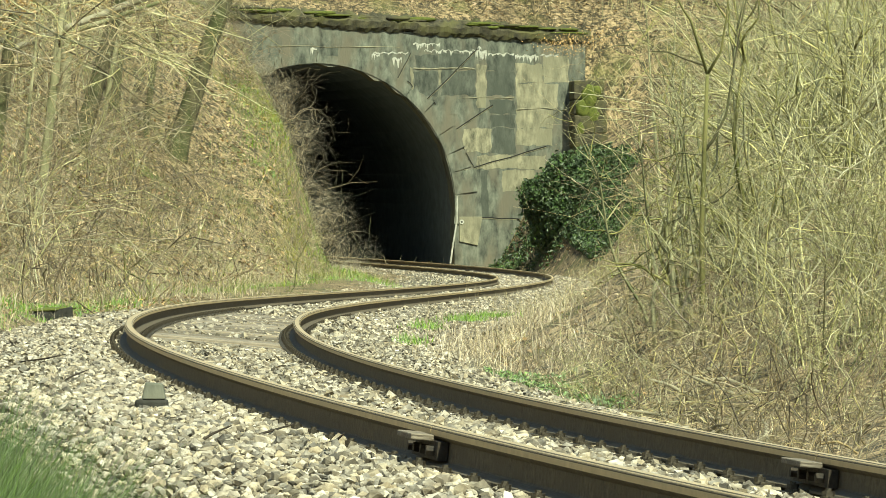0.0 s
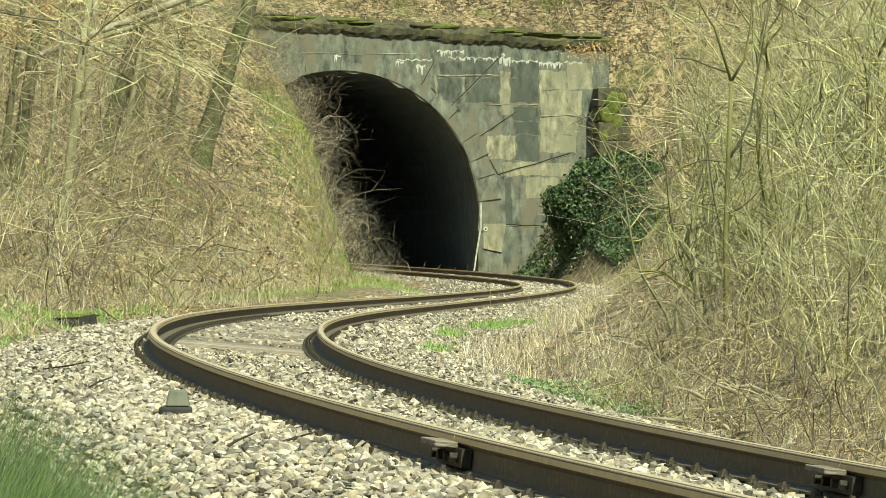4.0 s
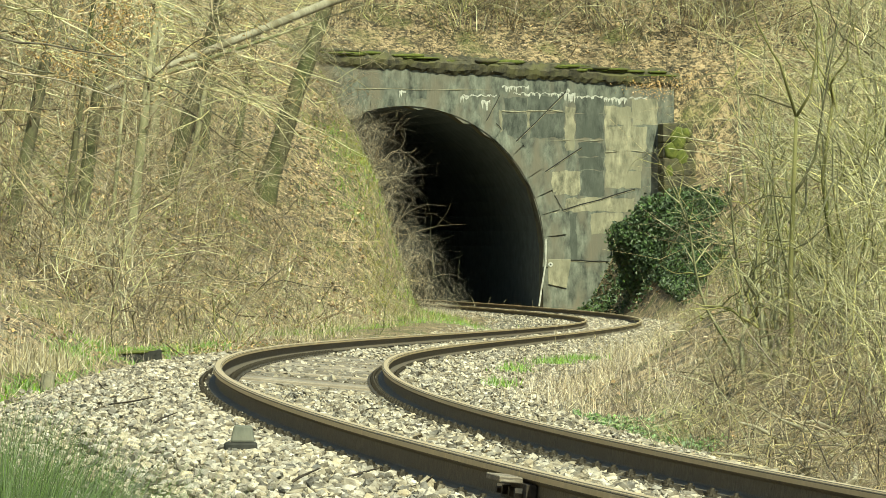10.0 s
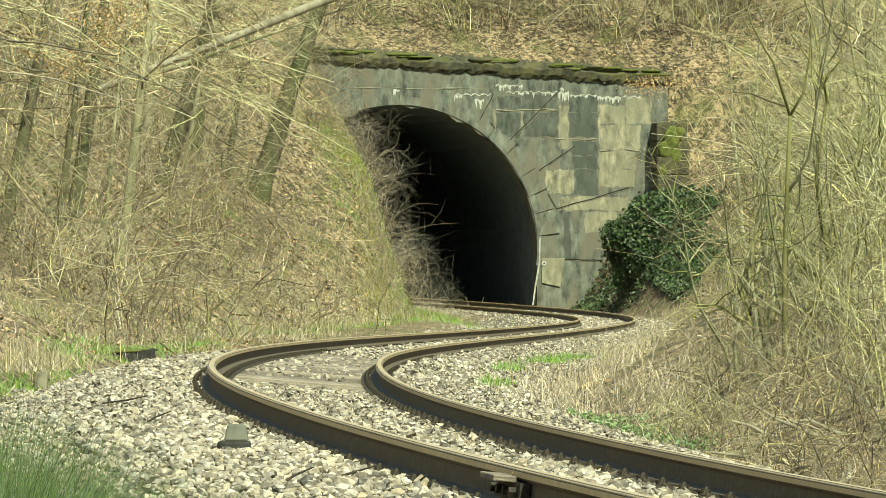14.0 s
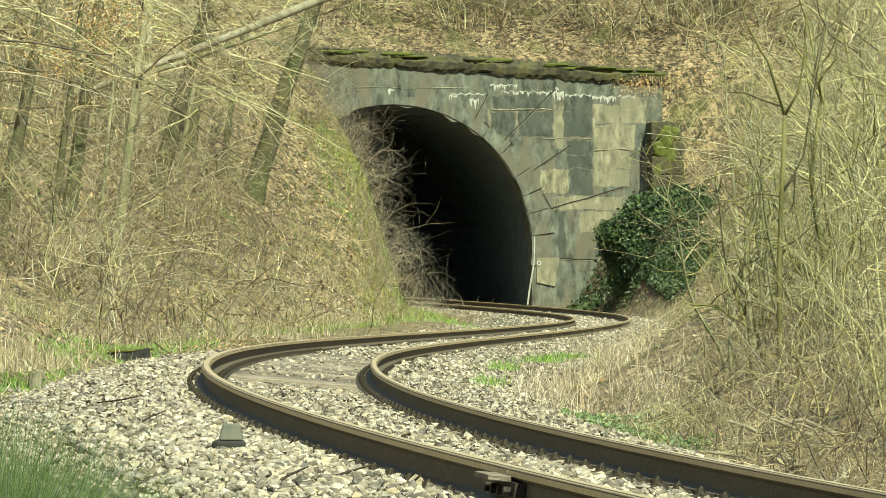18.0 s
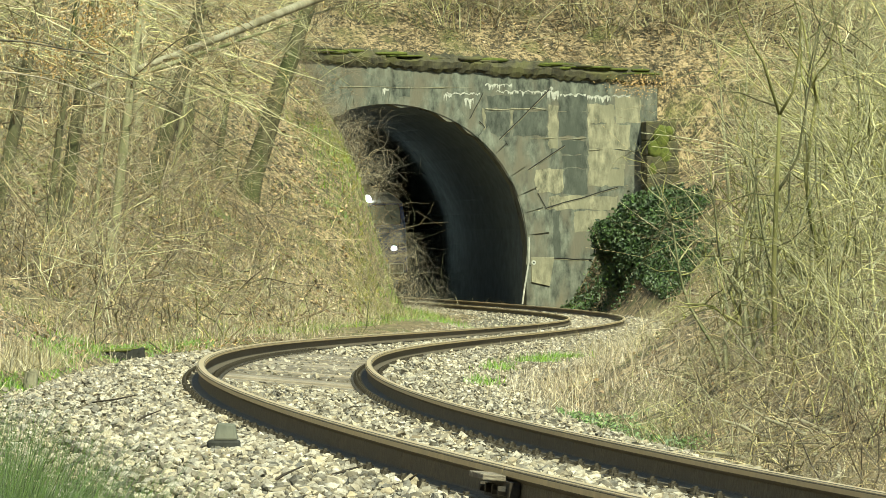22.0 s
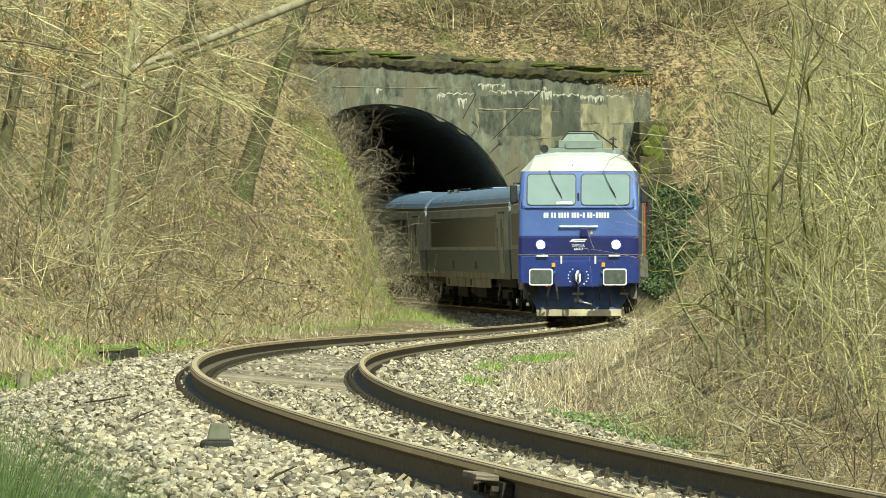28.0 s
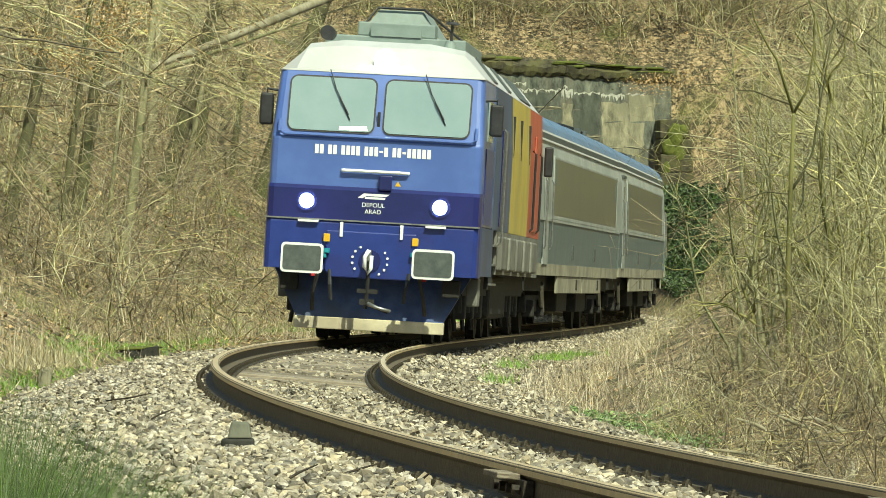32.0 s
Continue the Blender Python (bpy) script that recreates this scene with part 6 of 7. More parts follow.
            if "red" in lab:
                for yy in (-13.2, -15.2):
                    part("handrail", Shape().rod([(1.47 * sx, yy, 1.75), (1.52 * sx, yy, 1.8), (1.52 * sx, yy, 3.0), (1.47 * sx, yy, 3.05)], 0.022), M_BLACK, wall, "dark grab rail")
                part("rear_door", Shape().box(1.472 * sx - 0.015, 1.472 * sx + 0.015, -15.0, -13.9, 1.75, 3.3), M_RED, wall, "red rear cab door", 0.01)
    part("cab_side_panel", Shape().box(-1.476, 1.476, -2.6, -0.75, 1.70, 2.75), M_MIDBLUE, L, "deep blue cab side")
    for sx in (-1, 1):
        # same opaque glass, sky reflection painted in
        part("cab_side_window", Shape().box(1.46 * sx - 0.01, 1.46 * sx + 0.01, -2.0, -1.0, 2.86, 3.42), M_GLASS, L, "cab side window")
        part("sill_panel", Shape().box(1.44 * sx - 0.03, 1.44 * sx + 0.03, -16.4, -4.4, 1.02, 1.655), M_SILL, L, "dusty beige sill panel")
        part("cab_sill", Shape().box(1.44 * sx - 0.03, 1.44 * sx + 0.03, -3.4, -0.5, 0.98, 1.655), M_SLATE, L, "slate blue cab sill")
        part("step_recess", Shape().box(1.40 * sx - 0.03, 1.40 * sx + 0.03, -4.4, -3.4, 0.80, 1.655), M_UNDER, L, "dark recess with steps")
        for z in (0.86, 1.14, 1.42):
            part("step_tread", Shape().box(1.44 * sx - 0.05, 1.44 * sx + 0.05, -4.38, -3.42, z, z + 0.03), M_STEEL, L, "worn steel tread")
        for k in range(5):
            part("sill_box", Shape().box(1.50 * sx - 0.05, 1.50 * sx + 0.05, -6.1 - k * 2.1, -4.6 - k * 2.1, 1.08, 1.58), M_SILL, L, "dusty beige equipment box", 0.03)
        mir = part("rear_mirror", Shape().box(1.60 * sx - 0.09, 1.60 * sx + 0.09, -0.62, -0.42, 2.92, 3.36), M_BLACK, L, "black rear-view mirror box", 0.03)
        part("mirror_arm", Shape().rod([(1.42 * sx, -0.5, 3.4), (1.6 * sx, -0.5, 3.42), (1.6 * sx, -0.5, 3.3)], 0.02), M_BLACK, mir)
        part("rear_cab_mirror", Shape().box(1.58 * sx - 0.07, 1.58 * sx + 0.07, -16.3, -16.1, 2.7, 3.2), M_BLACK, L, "black rear-view mirror box", 0.03)
    # roof
    r0 = [(-1.425, 3.705), (-1.08, 4.10), (-0.6, 4.17), (0.6, 4.17), (1.08, 4.10), (1.425, 3.705)]
    rings = [[(-1.42, -0.355, 3.70), (-1.2, -0.365, 3.72), (-0.6, -0.37, 3.73), (0.6, -0.37, 3.73), (1.2, -0.365, 3.72), (1.42, -0.355, 3.70)], [(-1.423, -0.62, 3.71), (-1.10, -0.74, 4.02), (-0.6, -0.76, 4.08), (0.6, -0.76, 4.08), (1.10, -0.74, 4.02), (1.423, -0.62, 3.71)], [(px, -1.05, pz) for px, pz in r0], [(px, -15.4, pz) for px, pz in r0], [(-1.42, -16.38, 3.70), (-1.2, -16.37, 3.72), (-0.6, -16.37, 3.73), (0.6, -16.37, 3.73), (1.2, -16.37, 3.72), (1.42, -16.38, 3.70)]]
    rings = [r + [(1.42, r[-1][1], 3.69), (-1.42, r[0][1], 3.69)] for r in rings]
    part("roof", lofted(rings), M_WHITE, L, "cream white roof", smooth=False)
    for sx in (-1, 1):
        for y0, y1 in ((-3.0, -3.8), (-6.6, -7.4), (-10.0, -13.0)):
            a = [(1.39 * sx, y0, 3.76), (1.10 * sx, y0, 4.095), (1.10 * sx, y1, 4.095), (1.39 * sx, y1, 3.76)]
            nrm = Vector((0.75 * sx, 0, 0.65)) * 0.015
            part("roof_grille", Shape().sweep([[Vector(q) - nrm for q in a], [Vector(q) + nrm for q in a]]), M_GREYBUF, L, "dark roof grille")
    hood = [[(-1.0, -2.3, 4.12), (-1.0, -2.3, 4.3), (1.0, -2.3, 4.3), (1.0, -2.3, 4.12)], [(-1.0, -6.0, 4.12), (-1.0, -6.0, 4.3), (1.0, -6.0, 4.3), (1.0, -6.0, 4.12)]]
    part("roof_deck", lofted(hood), M_HOODGREY, L, "green-grey roof equipment deck", 0.02)
    top = [[(-0.60, -2.9, 4.3), (-0.31, -3.1, 4.72), (0.31, -3.1, 4.72), (0.60, -2.9, 4.3)], [(-0.60, -5.4, 4.3), (-0.31, -5.2, 4.72), (0.31, -5.2, 4.72), (0.60, -5.4, 4.3)]]
    hd = part("exhaust_hood", lofted(top), M_HOODGREY, L, "green-grey exhaust hood")
    part("hood_rim", Shape().rod([(-0.95, -2.6, 4.28), (-0.33, -3.05, 4.74), (0.33, -3.05, 4.74), (0.5, -2.95, 4.50)], 0.018), M_BLACK, hd)
    part("hood_ledge", Shape().box(-0.36, 0.36, -2.42, -2.28, 4.30, 4.42), M_HOODGREY, hd)
    part("hood_block", Shape().box(-0.55, 0.55, -2.9, -2.35, 4.30, 4.50), M_HOODGREY, hd, "", 0.02)
    part("horn", Shape().cyl((0.86, -1.5, 4.26), 0.09, 0.45, "y", 16, 0.105), M_BLACK, L, "black round horn")
    ant = part("antenna", Shape().cyl((-0.82, -1.9, 4.15), 0.02, 0.42).cyl((-0.82, -1.9, 4.5), 0.11, 0.035, "z", 14, 0.08), M_BLACK, L, "black roof antenna")
    part("bell", Shape().cyl((-0.84, -1.3, 4.12), 0.10, 0.12, "z", 14, 0.06), M_HOODGREY, L)
    # running gear
    part("underframe", Shape().box(-1.25, 1.25, -16.2, -0.6, 0.70, 1.02), M_UNDER, L)
    for yc in (-3.4, -13.0):
        bogie = part("bogie_frame", Shape().box(-1.12, -0.92, yc - 2.5, yc + 2.5, 0.42, 0.82).box(0.92, 1.12, yc - 2.5, yc + 2.5, 0.42, 0.82).box(-0.9, 0.9, yc - 0.3, yc + 0.3, 0.45, 0.8), M_UNDER, L, "grimy bogie frame", 0.03)
        for k in (-1.85, 0.0, 1.85):
            wheelset(L, yc + k)
            for sx in (-1, 1):
                part("axle_box", Shape().box(1.13 * sx - 0.12, 1.13 * sx + 0.12, yc + k - 0.2, yc + k + 0.2, 0.36, 0.74), M_UNDER, bogie, "", 0.03)
                part("spring", Shape().cyl((1.13 * sx, yc + k + 0.38, 0.45), 0.09, 0.4, n=12), M_UNDER, bogie)
                part("brake_rod", Shape().rod([(1.05 * sx, yc + k + 0.6, 0.85), (1.15 * sx, yc + k + 0.62, 0.2)], 0.035), M_UNDER, bogie)
    part("fuel_tank", Shape().box(-1.3, 1.3, -10.2, -6.2, 0.35, 1.0), M_UNDER, L, "grimy fuel tank", 0.08)
    for sx in (-1, 1):
        part("cab_step", Shape().box(1.28 * sx - 0.125, 1.28 * sx + 0.125, -2.1, -1.6, 0.55, 0.95), M_SILL, L, "dusty cab steps", 0.02)
        part("rear_buffer", Shape().cyl((0.9 * sx, -17.0, 1.08), 0.2, 0.6, "y"), M_UNDER, L)
    return L


def build_coach():
    C = thing("passenger_coach", "two-tone grey passenger coach with one long dusty window band", "railway coach", group="coaches of the train")
    ln = 23.7

    def skin(name, pts, y0, y1, m, lab=""):
        return part(name, Shape().sweep([[(px, y0, pz) for px, pz in pts], [(px, y1, pz) for px, pz in pts]]), m, C, lab)

    skin("upper_body", [(-1.43, 2.0), (1.43, 2.0), (1.42, 3.08), (1.37, 3.36), (-1.37, 3.36), (-1.42, 3.08)], -ln, 0, M_LIGHTGREY, "light grey upper body")
    skin("lower_body", [(-1.40, 1.22), (1.40, 1.22), (1.432, 1.995), (-1.432, 1.995)], -ln, 0, M_MIDGREY, "blue-grey lower body")
    arc = [math.pi * i / 18 for i in range(19)]
    roof = [(1.372 * math.cos(a), 3.365 + 0.68 * max(0.0, math.sin(a)) ** 0.8) for a in arc]
    r = part("roof", Shape().sweep([[(px, -ln, pz) for px, pz in roof], [(px, 0, pz) for px, pz in roof]]), M_ROOFBLUE, C, "blue-grey rounded roof")
    for y in (-0.06, -4.8, -9.5, -14.2, -18.9, -ln + 0.06):
        part("roof_seam", Shape().sweep([[(px * 1.006, y - 0.025, 3.365 + (pz - 3.365) * 1.012) for px, pz in roof], [(px * 1.006, y + 0.025, 3.365 + (pz - 3.365) * 1.012) for px, pz in roof]]), M_ROOFBLUE, r)
    for sx in (-1, 1):
        part("roof_line", Shape().box(1.385 * sx - 0.02, 1.385 * sx + 0.02, -ln, 0, 3.345, 3.375), M_LETTER, r, "white roof line")
        part("roof_line", Shape().box(1.345 * sx - 0.02, 1.345 * sx + 0.02, -ln, 0, 3.48, 3.52), M_LETTER, r, "white roof line")
        part("gutter", Shape().box(1.375 * sx - 0.02, 1.375 * sx + 0.02, -ln, 0, 3.38, 3.475), M_GREYBUF, r, "dark gutter")
        band = part("window_band", Shape().box(1.425 * sx - 0.012, 1.425 * sx + 0.012, -ln + 1.5, -3.3, 2.10, 3.08), M_BAND, C, "long dusty dark window band")
        for y0, y1, z0, z1 in ((-ln + 1.35, -ln + 1.5, 2.04, 3.13), (-3.3, -3.15, 2.04, 3.13), (-ln + 1.5, -3.3, 3.08, 3.12), (-ln + 1.5, -3.3, 2.04, 2.10)):
            part("window_frame", Shape().box(1.428 * sx - 0.014, 1.428 * sx + 0.014, y0, y1, z0, z1), M_LIGHTGREY, band, "light grey frame")
        for y in (-3.55, -ln + 2.0):
            part("sticker", Shape().box(1.432 * sx - 0.008, 1.432 * sx + 0.008, y - 0.28, y, 2.62, 3.0), M_MIDGREY, band, "faint grey sticker")
        d = part("door", Shape().box(1.422 * sx - 0.012, 1.422 * sx + 0.012, -2.35, -1.15, 1.24, 3.16), M_LIGHTGREY, C, "light grey folding door")
        part("door_window", Shape().box(1.433 * sx - 0.012, 1.433 * sx + 0.012, -1.92, -1.58, 2.10, 2.98), M_BAND, d, "narrow dark door window")
        part("door_lintel", Shape().box(1.40 * sx - 0.05, 1.40 * sx + 0.05, -2.4, -1.1, 3.16, 3.22), M_GREYBUF, d, "dark lintel")
        for y in (-1.02, -2.5):
            part("grab_rail", Shape().rod([(1.45 * sx, y, 1.5), (1.48 * sx, y, 1.55), (1.48 * sx, y, 2.65), (1.45 * sx, y, 2.7)], 0.018), M_STEEL, d, "steel grab rail")
        part("sill_line", Shape().box(1.434 * sx - 0.012, 1.434 * sx + 0.012, -ln, 0, 1.985, 2.03), M_LIGHTGREY, C, "pale line below the windows")
        part("skirt", Shape().box(1.395 * sx - 0.02, 1.395 * sx + 0.02, -ln + 0.1, -0.1, 1.05, 1.25), M_SKIRT, C, "dusty beige lower edge")
        for y0, y1 in ((-ln + 5.4, -12.6), (-12.3, -5.4)):
            part("skirt_panel", Shape().box(1.38 * sx - 0.02, 1.38 * sx + 0.02, y0, y1, 0.74, 1.048), M_SKIRT, C, "dusty beige skirt panel", 0.008)
        for y in (-9.0, -15.5):
            part("data_plate", Shape().box(1.415 * sx - 0.012, 1.415 * sx + 0.012, y - 0.4, y, 1.36, 1.62), M_GREYBUF, C, "dark data plate")
            part("locker_door", Shape().box(1.385 * sx - 0.02, 1.385 * sx + 0.02, y - 2.0, y - 1.6, 0.80, 1.0), M_UNDER, C, "dark locker opening")
    for y in (-8.0, -14.0):
        part("roof_vent", Shape().box(-0.25, 0.25, y, y + 0.7, 4.0, 4.09), M_ROOFBLUE, r, "", 0.03)
    for x, y in ((-0.62, -ln + 0.4), (-0.30, -ln + 1.6), (0.62, -ln + 0.4)):
        pipe = part("roof_conduit", Shape().rod([(x, y, 3.98), (x, y + 0.4, 4.06), (x * 0.9, y + 2.4, 4.09), (x * 0.7, y + 5.0, 4.10)], 0.028), M_BLACK, r, "black roof cable")
        for q in (0.5, 2.4):
            part("clamp", Shape().box(x - 0.09, x + 0.09, y + q - 0.06, y + q + 0.06, 3.99, 4.10), M_GREYBUF, pipe)
    for y in (0.0, -ln):
        part("gangway", Shape().box(-0.6, 0.6, y - 0.02 if y == 0 else y - 0.12, y + 0.12 if y == 0 else y + 0.02, 1.1, 3.2), M_BLACK, C, "black rubber gangway", 0.05)
        for sx in (-1, 1):
            part("buffer", Shape().cyl((0.9 * sx, y if y == 0 else y - 0.14, 1.06), 0.2, 0.14, "y"), M_UNDER, C)
    part("underframe", Shape().box(-1.2, 1.2, -ln + 0.2, -0.2, 0.78, 1.13), M_UNDER, C)
    part("equipment_box", Shape().box(-1.25, 1.25, -10.5, -7.8, 0.4, 0.8), M_UNDER, C, "", 0.03)
    part("equipment_box", Shape().box(-1.25, 1.25, -16.0, -13.2, 0.38, 0.8), M_UNDER, C, "", 0.03)
    part("air_tank", Shape().cyl((1.0, -12.6, 0.62), 0.2, 1.6, "y", 16), M_UNDER, C)
    for yc in (-3.7, -ln + 3.3):
        bogie = part("bogie_frame", Shape().box(-1.1, -0.95, yc - 1.6, yc + 1.6, 0.4, 0.7).box(0.95, 1.1, yc - 1.6, yc + 1.6, 0.4, 0.7).box(-0.95, 0.95, yc - 0.25, yc + 0.25, 0.4, 0.75), M_UNDER, C, "grimy bogie frame", 0.03)
        for sx in (-1, 1):
            part("damper", Shape().rod([(1.18 * sx, yc - 1.3, 0.4), (1.2 * sx, yc - 0.5, 0.9)], 0.05), M_STEEL, bogie, "pale steel damper")
            for k in (-1.25, 1.25):
                part("axle_box", Shape().box(1.12 * sx - 0.1, 1.12 * sx + 0.1, yc + k - 0.16, yc + k + 0.16, 0.32, 0.62), M_UNDER, bogie, "", 0.03)
        for k in (-1.25, 1.25):
            part("wheelset", Shape().cyl((-0.81, 0, 0), 0.46, 0.13, "x", 24).cyl((0.68, 0, 0), 0.46, 0.13, "x", 24).cyl((-0.7, 0, 0), 0.08, 1.4, "x", 10), M_UNDER, C, m=pose(0, yc + k, 0.46))
    return C


LOCO = build_loco()
COACHES = [build_coach()]
COACHES += [copy_thing(COACHES[0], Matrix.Identity(4)) for _ in range(3)]


# ---- ballast stones ----
def stones(rng, s, d, size, solid):
    """Angular stones at stations s and distances d across the line; solid: unit corners and triangles."""
    x, y, z, a, c = [np.interp(s, TS, v) for v in (TX, TY, TZ, TA, TC)]
    X, Y = x + d * np.sin(a), y - d * np.cos(a)
    Z = z - d * np.tan(c) * np.clip(1.8 - np.abs(d) * 0.6, 0, 1) - 0.185 - 0.32 * ramp(np.abs(d), 1.6, 3.0)
    under = ramp(np.abs(np.abs(d) - 0.75), 0.25, 0.10)
    Z += rng.uniform(-0.012, 0.030, len(s)) + 0.017 * ramp(np.abs(d), 1.7, 0.95) * (np.abs(d) > 0.8) - 0.006 * under - 0.016 * ((s > 37) & (s < 66) & (np.abs(d) < 0.62))
    Z += 0.30 * ramp(-d, 2.9, 4.6) * ramp(Y, 45, 72)
    n = len(s)
    V0, F0 = solid
    sc = (0.55 + 0.95 * rng.random((n, 1, 1)) ** 1.8) * size * rng.uniform(0.6, 1.25, (n, 1, 3))
    V = V0[None] * sc * rng.uniform(0.62, 1.3, (n, len(V0), 1))
    q = unit(rng.normal(0, 1, (n, 4)))
    w, i, j, k = q.T
    M = np.stack([1 - 2 * (j * j + k * k), 2 * (i * j - k * w), 2 * (i * k + j * w), 2 * (i * j + k * w), 1 - 2 * (i * i + k * k), 2 * (j * k - i * w), 2 * (i * k - j * w), 2 * (j * k + i * w), 1 - 2 * (i * i + j * j)], -1).reshape(n, 3, 3)
    V = np.einsum("nab,nvb->nva", M, V) * np.array([1.06, 1.06, 0.86]) + np.stack([X, Y, Z], -1)[:, None]
    F = F0[None] + (np.arange(n) * len(V0))[:, None, None]
    return V.reshape(-1, 3), F.reshape(-1, F0.shape[1])


def build_stones():
    rng = np.random.default_rng(4)
    g = (1 + 5**0.5) / 2
    ico = np.array([(-1, g, 0), (1, g, 0), (-1, -g, 0), (1, -g, 0), (0, -1, g), (0, 1, g), (0, -1, -g), (0, 1, -g), (g, 0, -1), (g, 0, 1), (-g, 0, -1), (-g, 0, 1)]) / 1.9
    icf = np.array([(0, 11, 5), (0, 5, 1), (0, 1, 7), (0, 7, 10), (0, 10, 11), (1, 5, 9), (5, 11, 4), (11, 10, 2), (10, 7, 6), (7, 1, 8), (3, 9, 4), (3, 4, 2), (3, 2, 6), (3, 6, 8), (3, 8, 9), (4, 9, 5), (2, 4, 11), (6, 2, 10), (8, 6, 7), (9, 8, 1)])
    cube = np.array([(x, y, z) for z in (-1, 1) for y in (-1, 1) for x in (-1, 1)]) * 0.72
    cuf = np.array([(0, 2, 3), (0, 3, 1), (4, 5, 7), (4, 7, 6), (0, 1, 5), (0, 5, 4), (2, 6, 7), (2, 7, 3), (0, 4, 6), (0, 6, 2), (1, 3, 7), (1, 7, 5)])
    wedge = np.array([(-1, -0.9, -0.7), (1, -0.8, -0.7), (0, -0.7, 0.9), (-0.9, 0.9, -0.6), (0.9, 0.8, -0.7), (0.1, 0.8, 0.8)]) * 0.85
    wef = np.array([(0, 1, 2), (3, 5, 4), (0, 3, 4), (0, 4, 1), (1, 4, 5), (1, 5, 2), (2, 5, 3), (2, 3, 0)])
    octa = np.array([(1, 0, 0), (-1, 0, 0), (0, 1, 0), (0, -1, 0), (0, 0, 1), (0, 0, -1)]) * 1.0
    ocf = np.array([(0, 2, 4), (2, 1, 4), (1, 3, 4), (3, 0, 4), (2, 0, 5), (1, 2, 5), (3, 1, 5), (0, 3, 5)])

    def clear(n, s0, s1, d0, d1, power=1.0):
        s, d = s0 + (s1 - s0) * rng.random(n) ** power, rng.uniform(d0, d1, n)
        mid = (s > 37) & (s < 66) & (np.abs(d) < 0.62)
        on_top = np.abs((s - 4.0 + 0.3) % 0.6 - 0.3) < 0.15
        bare = mid & np.where(on_top, rng.random(n) < 0.90 - 0.35 * np.abs(d), False)
        edge = np.interp(s, [0, 45, 60, 90, 110, 205], [3.5, 3.3, 3.3, 3.75, 4.2, 5.6]) + 0.15 * np.sin(s * 1.3) * np.sin(s * 0.37)
        ok = (np.abs(np.abs(d) - 0.75) > 0.085) & ~bare & (d > -edge)
        return s[ok], d[ok]

    v, f = merged([stones(rng, *clear(5500, 7, 19, -1.9, -0.84), 0.0215, (ico, icf)), stones(rng, *clear(4000, 7, 20, -0.66, 0.66), 0.022, (ico, icf)), stones(rng, *clear(2000, 8, 20, 0.84, 1.8), 0.0215, (ico, icf)), stones(rng, *clear(4000, 9, 24, -2.6, -0.8), 0.0195, (ico, icf)), stones(rng, *clear(13000, 9, 45, -3.5, -0.8), 0.0185, (octa, ocf)), stones(rng, *clear(4000, 9, 45, -3.5, -0.8), 0.0185, (cube, cuf)), stones(rng, *clear(9500, 16, 45, -3.5, -0.8), 0.0205, (wedge, wef)), stones(rng, *clear(9500, 9, 40, -0.7, 0.7), 0.0225, (wedge, wef)), stones(rng, *clear(8500, 12, 45, 0.8, 2.3), 0.0215, (wedge, wef))])
    tagged(new("ballast_stones", np_mesh("ballast_stones", v, f, M_STONE)), "loose pale angular ballast stones beside the rails", "ballast", kind="stuff")
    # the nearest and largest stones, one by one
    kinds = []
    for k in range(8):
        q = ico * rng.uniform(0.7, 1.25, (12, 1)) * np.array([1.0, rng.uniform(0.6, 1.0), rng.uniform(0.5, 0.8)])
        kinds.append(np_mesh("stone", q, icf, M_BIG_STONE))
    bed = bpy.data.objects["ballast_bed"]
    s, d = clear(420, 13, 34, -3.2, -0.9)
    for k, (a, b) in enumerate(zip(s[:300], d[:300])):
        x, y, z, head, c = on_line(float(a))
        X, Y = x + b * math.sin(head), y - b * math.cos(head)
        Z = z - b * math.tan(c) * max(0, min(1, 1.8 - abs(b) * 0.6)) - 0.185 - 0.32 * float(ramp(np.array(abs(b)), 1.6, 3.0)) + 0.024
        size = rng.uniform(0.024, 0.040)
        part("stone", kinds[k % 8], None, bed, m=pose(X, Y, Z, *rng.uniform(-25, 25, 2), rng.uniform(0, 360)) @ Matrix.Diagonal((size, size, size, 1)))
    v, f = merged([stones(rng, *clear(13000, 45, 110, -4.2, -0.8), 0.030, (wedge, wef)), stones(rng, *clear(14000, 45, 110, -0.7, 2.6), 0.030, (wedge, wef))])
    tagged(new("ballast_stones", np_mesh("ballast_stones", v, f, M_STONE)), "loose pale angular ballast stones between the rails", "ballast", kind="stuff")
    v, f = stones(rng, *clear(16000, 110, 205, -5.6, 2.4), 0.042, (octa, ocf))
    tagged(new("ballast_stones", np_mesh("ballast_stones", v, f, M_STONE)), "loose grey ballast stones on the far curve", "ballast", kind="stuff")


build_stones()


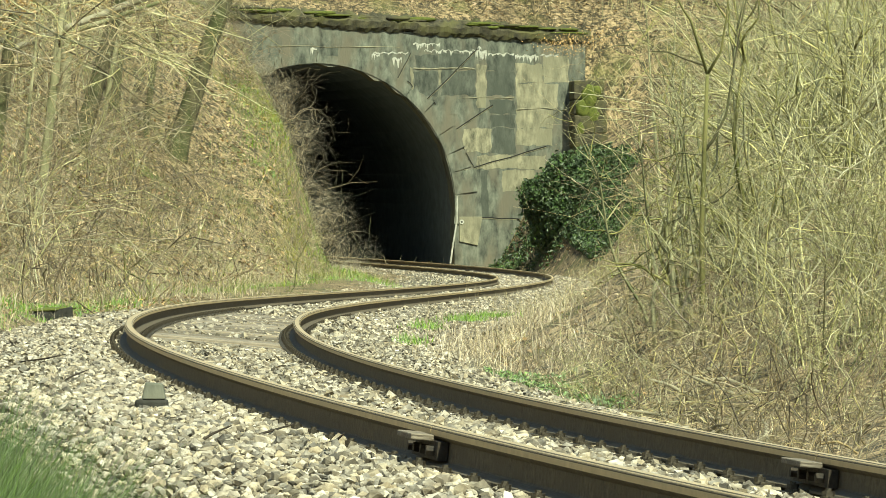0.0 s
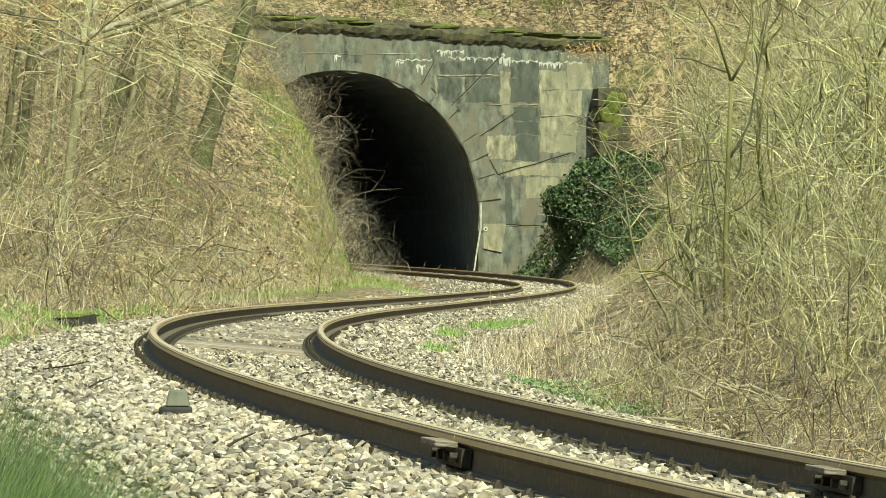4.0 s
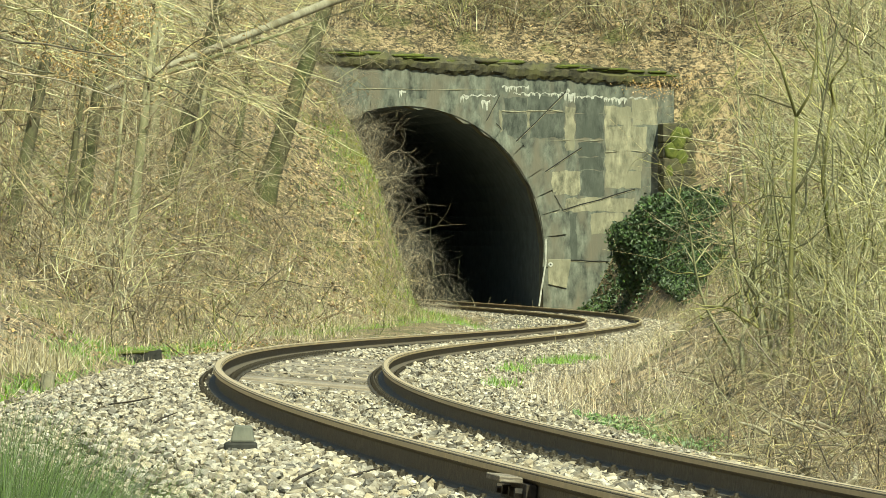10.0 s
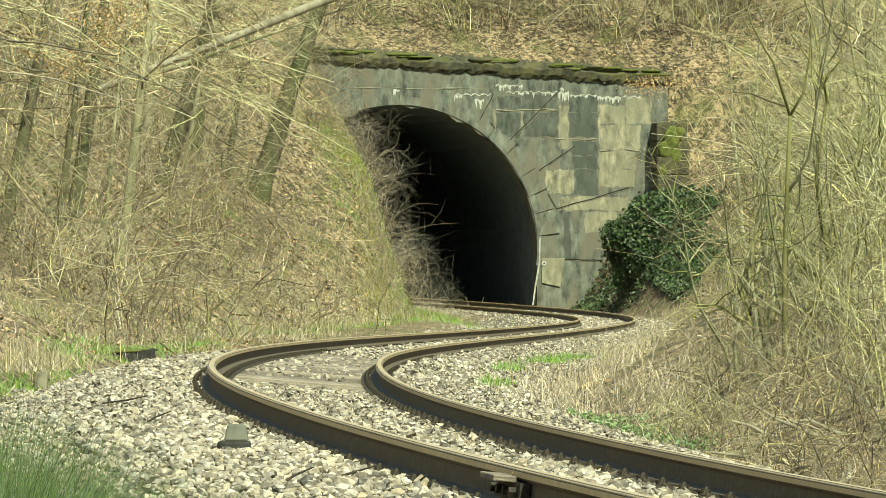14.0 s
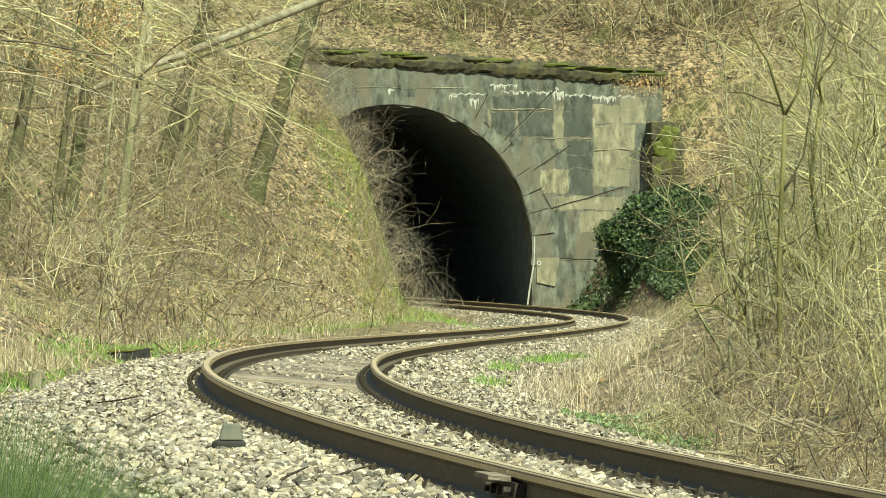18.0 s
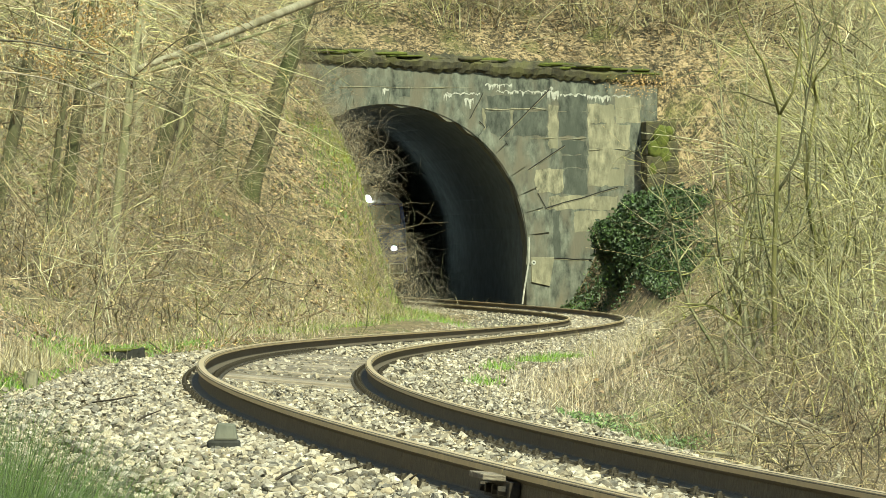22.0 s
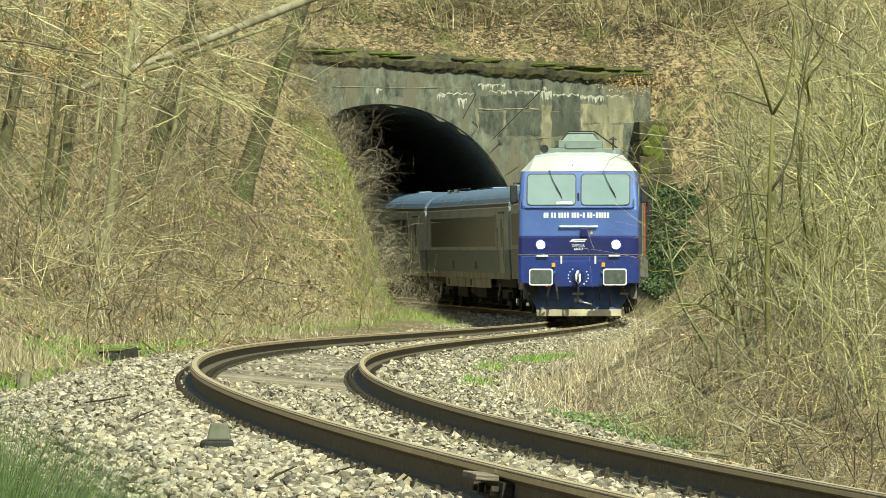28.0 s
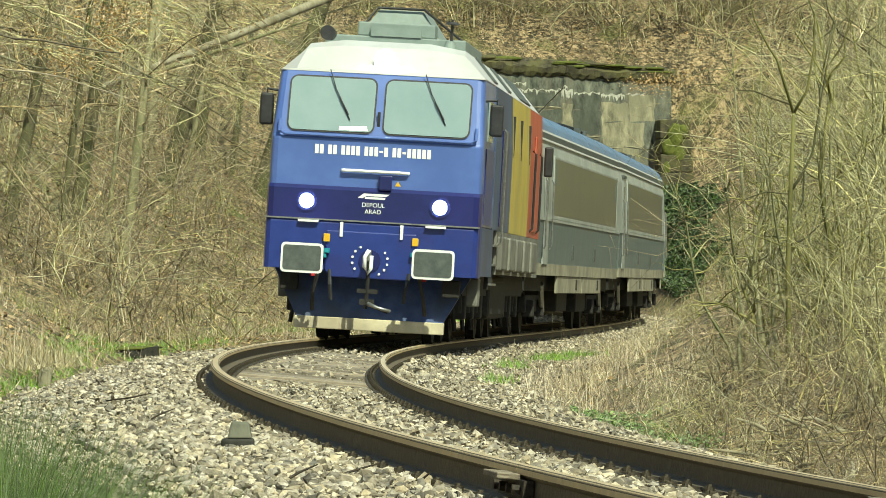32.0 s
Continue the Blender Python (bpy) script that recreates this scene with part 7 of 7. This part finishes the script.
def build_lineside():
    """Small things that lie beside the track."""
    def rest(x, y):
        d = x - shift(y)
        z = float(np.interp(y, TY, TZ)) - d * math.tan(float(np.interp(y, TY, TC))) * max(0, min(1, 1.8 - abs(d) * 0.6)) - 0.185 - 0.32 * float(ramp(np.array(abs(d)), 1.6, 3.0))
        return max(z, ground_at(x, y))
    x, y = -0.925, 25.5
    block = thing("marker_block", "small grey stone marker block standing in the ballast", "marker stone", Matrix.Translation((x, y, rest(x, y) + 0.03)))
    part("base", Shape().box(-0.085, 0.065, -0.05, 0.045, -0.05, 0.040), M_BLACKENED, block, "dark base", 0.012)
    part("cap", Shape().sweep([[(-0.055, -0.045, 0.041), (0.055, -0.045, 0.041), (0.055, 0.045, 0.041), (-0.055, 0.045, 0.041)], [(-0.038, -0.032, 0.118), (0.042, -0.032, 0.112), (0.042, 0.032, 0.112), (-0.038, 0.032, 0.118)]]), M_PANEL, block, "grey stone top", 0.008)
    x, y = -4.55, 83.5
    plank = thing("timber_beam", "rotting timber beam with a mossy top beside the track", "timber beam", Matrix.Translation((x, y, ground_at(x, y) + 0.05)) @ Matrix.Rotation(0.12, 4, "Z") @ Matrix.Rotation(-0.05, 4, "Y"))
    jit = random.Random(44)
    rings = []
    for k in range(9):
        q = -0.40 + 0.09 * k
        h = 0.10 + 0.07 * k / 8 + jit.uniform(-0.015, 0.015)
        rings.append([(q, -0.15 + jit.uniform(-0.02, 0.02), -0.08), (q, -0.16 + jit.uniform(-0.02, 0.02), h), (q, 0.15, h + jit.uniform(-0.01, 0.02)), (q, 0.15, -0.08)])
    part("timber", Shape().sweep(rings), M_BLACKENED, plank, "dark rotten timber")
    part("moss_pad", Shape().lump((-0.02, 0.0, 0.145), (0.40, 0.17, 0.035), 45, 14, 6), M_BRIGHTMOSS, plank, "yellow-green moss on top", smooth=True)
    x, y = -4.80, 67.6
    post = new("boundary_stone", Shape().box(-0.08, 0.08, -0.07, 0.07, -0.1, 0.27).mesh("boundary_stone", M_PALE, 0.03))
    post.matrix_world = Matrix.Translation((x, y, ground_at(x, y))) @ Matrix.Rotation(0.1, 4, "Y")
    tagged(post, "weathered pale boundary stone in dry grass", "boundary stone")
    rnd = random.Random(9)
    for x, y, ln, turn in ((-0.35, 22.5, 0.20, 0.5), (-0.55, 21.8, 0.16, 0.9), (-0.1, 22.0, 0.12, -0.6), (-1.5, 30.0, 0.2, 1.0), (-0.2, 46.0, 0.5, 0.3), (-1.9, 34.0, 0.3, -0.3)):
        z = rest(x, y) + 0.035
        st = new("stick", Shape().rod([(-ln / 2, 0, 0.0), (0, 0.02, 0.02), (ln / 2, -0.01, 0.05)], [0.005, 0.006, 0.003]).mesh("stick", M_IRON, 0, True))
        st.matrix_world = Matrix.Translation((x, y, z)) @ Matrix.Rotation(turn, 4, "Z")
        tagged(st, "dark dead stick lying on the ballast", "stick", "sticks on the ballast")


build_lineside()


def build_broken_branches():
    rnd = random.Random(71)
    for k in range(16):
        y = rnd.uniform(33.5, 47)
        x = y * rnd.uniform(0.058, 0.078)
        if x - shift(y) < 2.3:
            x = shift(y) + rnd.uniform(2.4, 3.2)
        ln, a = rnd.uniform(0.22, 0.6), rnd.uniform(0, math.tau)
        pts = [(ln * t * math.cos(a + 0.5 * t), ln * t * math.sin(a + 0.5 * t), 0.02 + ln * t * rnd.uniform(0.15, 0.4)) for t in (0, 0.35, 0.7, 1)]
        r = rnd.uniform(0.010, 0.020)
        ob = new("broken_branch", Shape().rod(pts, [r, r * 0.9, r * 0.75, r * 0.5], 7).mesh("broken_branch", M_BARK_PALE, 0, True))
        ob.matrix_world = Matrix.Translation((x, y, ground_at(x, y) + 0.03))
        tagged(ob, "pale broken branch lying in the undergrowth", "branch", "broken branches on the bank")


build_broken_branches()


# ---- what moves ----
FRONT_T = [0.0, 22.5, 23.0, 23.5, 24.0, 24.5, 25.0, 25.5, 27.5, 28.0, 28.5, 29.0, 29.5, 30.0, 30.5, 31.0, 31.5, 32.0]
FRONT_S = [546.0, 208.51, 201.04, 193.14, 185.54, 177.75, 170.29, 163.32, 135.73, 128.70, 121.25, 113.77, 106.23, 98.65, 90.79, 83.43, 75.87, 68.16]


def body_pose(front, length, inset):
    """A vehicle whose front stands at station front, carried on the line at its two bogies."""
    a, b = line_pose(front + inset), line_pose(front + length - inset)
    p, q = a.translation, b.translation
    f = (p - q).normalized()
    up = (a.col[2].to_3d() + b.col[2].to_3d()).normalized()
    side = f.cross(up).normalized()
    up = side.cross(f)
    o = (p + q) / 2 + f * length / 2
    m = Matrix((side, f, up)).transposed().to_4x4()
    m.translation = o
    return m


def motions():
    times = [0.0, 6.0, 12.0, 18.0, 20.0] + [21.0 + 0.25 * i for i in range(45)]
    for ob, lead, length, inset in [(LOCO, 0.0, LOCO_LEN, 3.3)] + [(c, LOCO_LEN + 0.3 + i * (COACH_LEN + 0.25), COACH_LEN, 3.7) for i, c in enumerate(COACHES)]:
        rows = []
        for t in times:
            s = float(spline(FRONT_T, FRONT_S, np.array([t]))[0])
            rows.append((t, body_pose(s + lead, length, inset)))
        walk(ob, rows)
    # the wheels of the locomotive roll with its way along the line
    ticks = [0.0] + [22.0 + i / 30 for i in range(301)]
    way = spline(FRONT_T, FRONT_S, np.array(ticks))
    for ob, y, r in WHEELS:
        turn = -(way[1] - way) / r
        turn[0] = turn[1]
        walk(ob, [(t, Matrix.Translation((0, y, r)) @ Matrix.Rotation(float(a), 4, "X")) for t, a in zip(ticks, turn)])


motions()
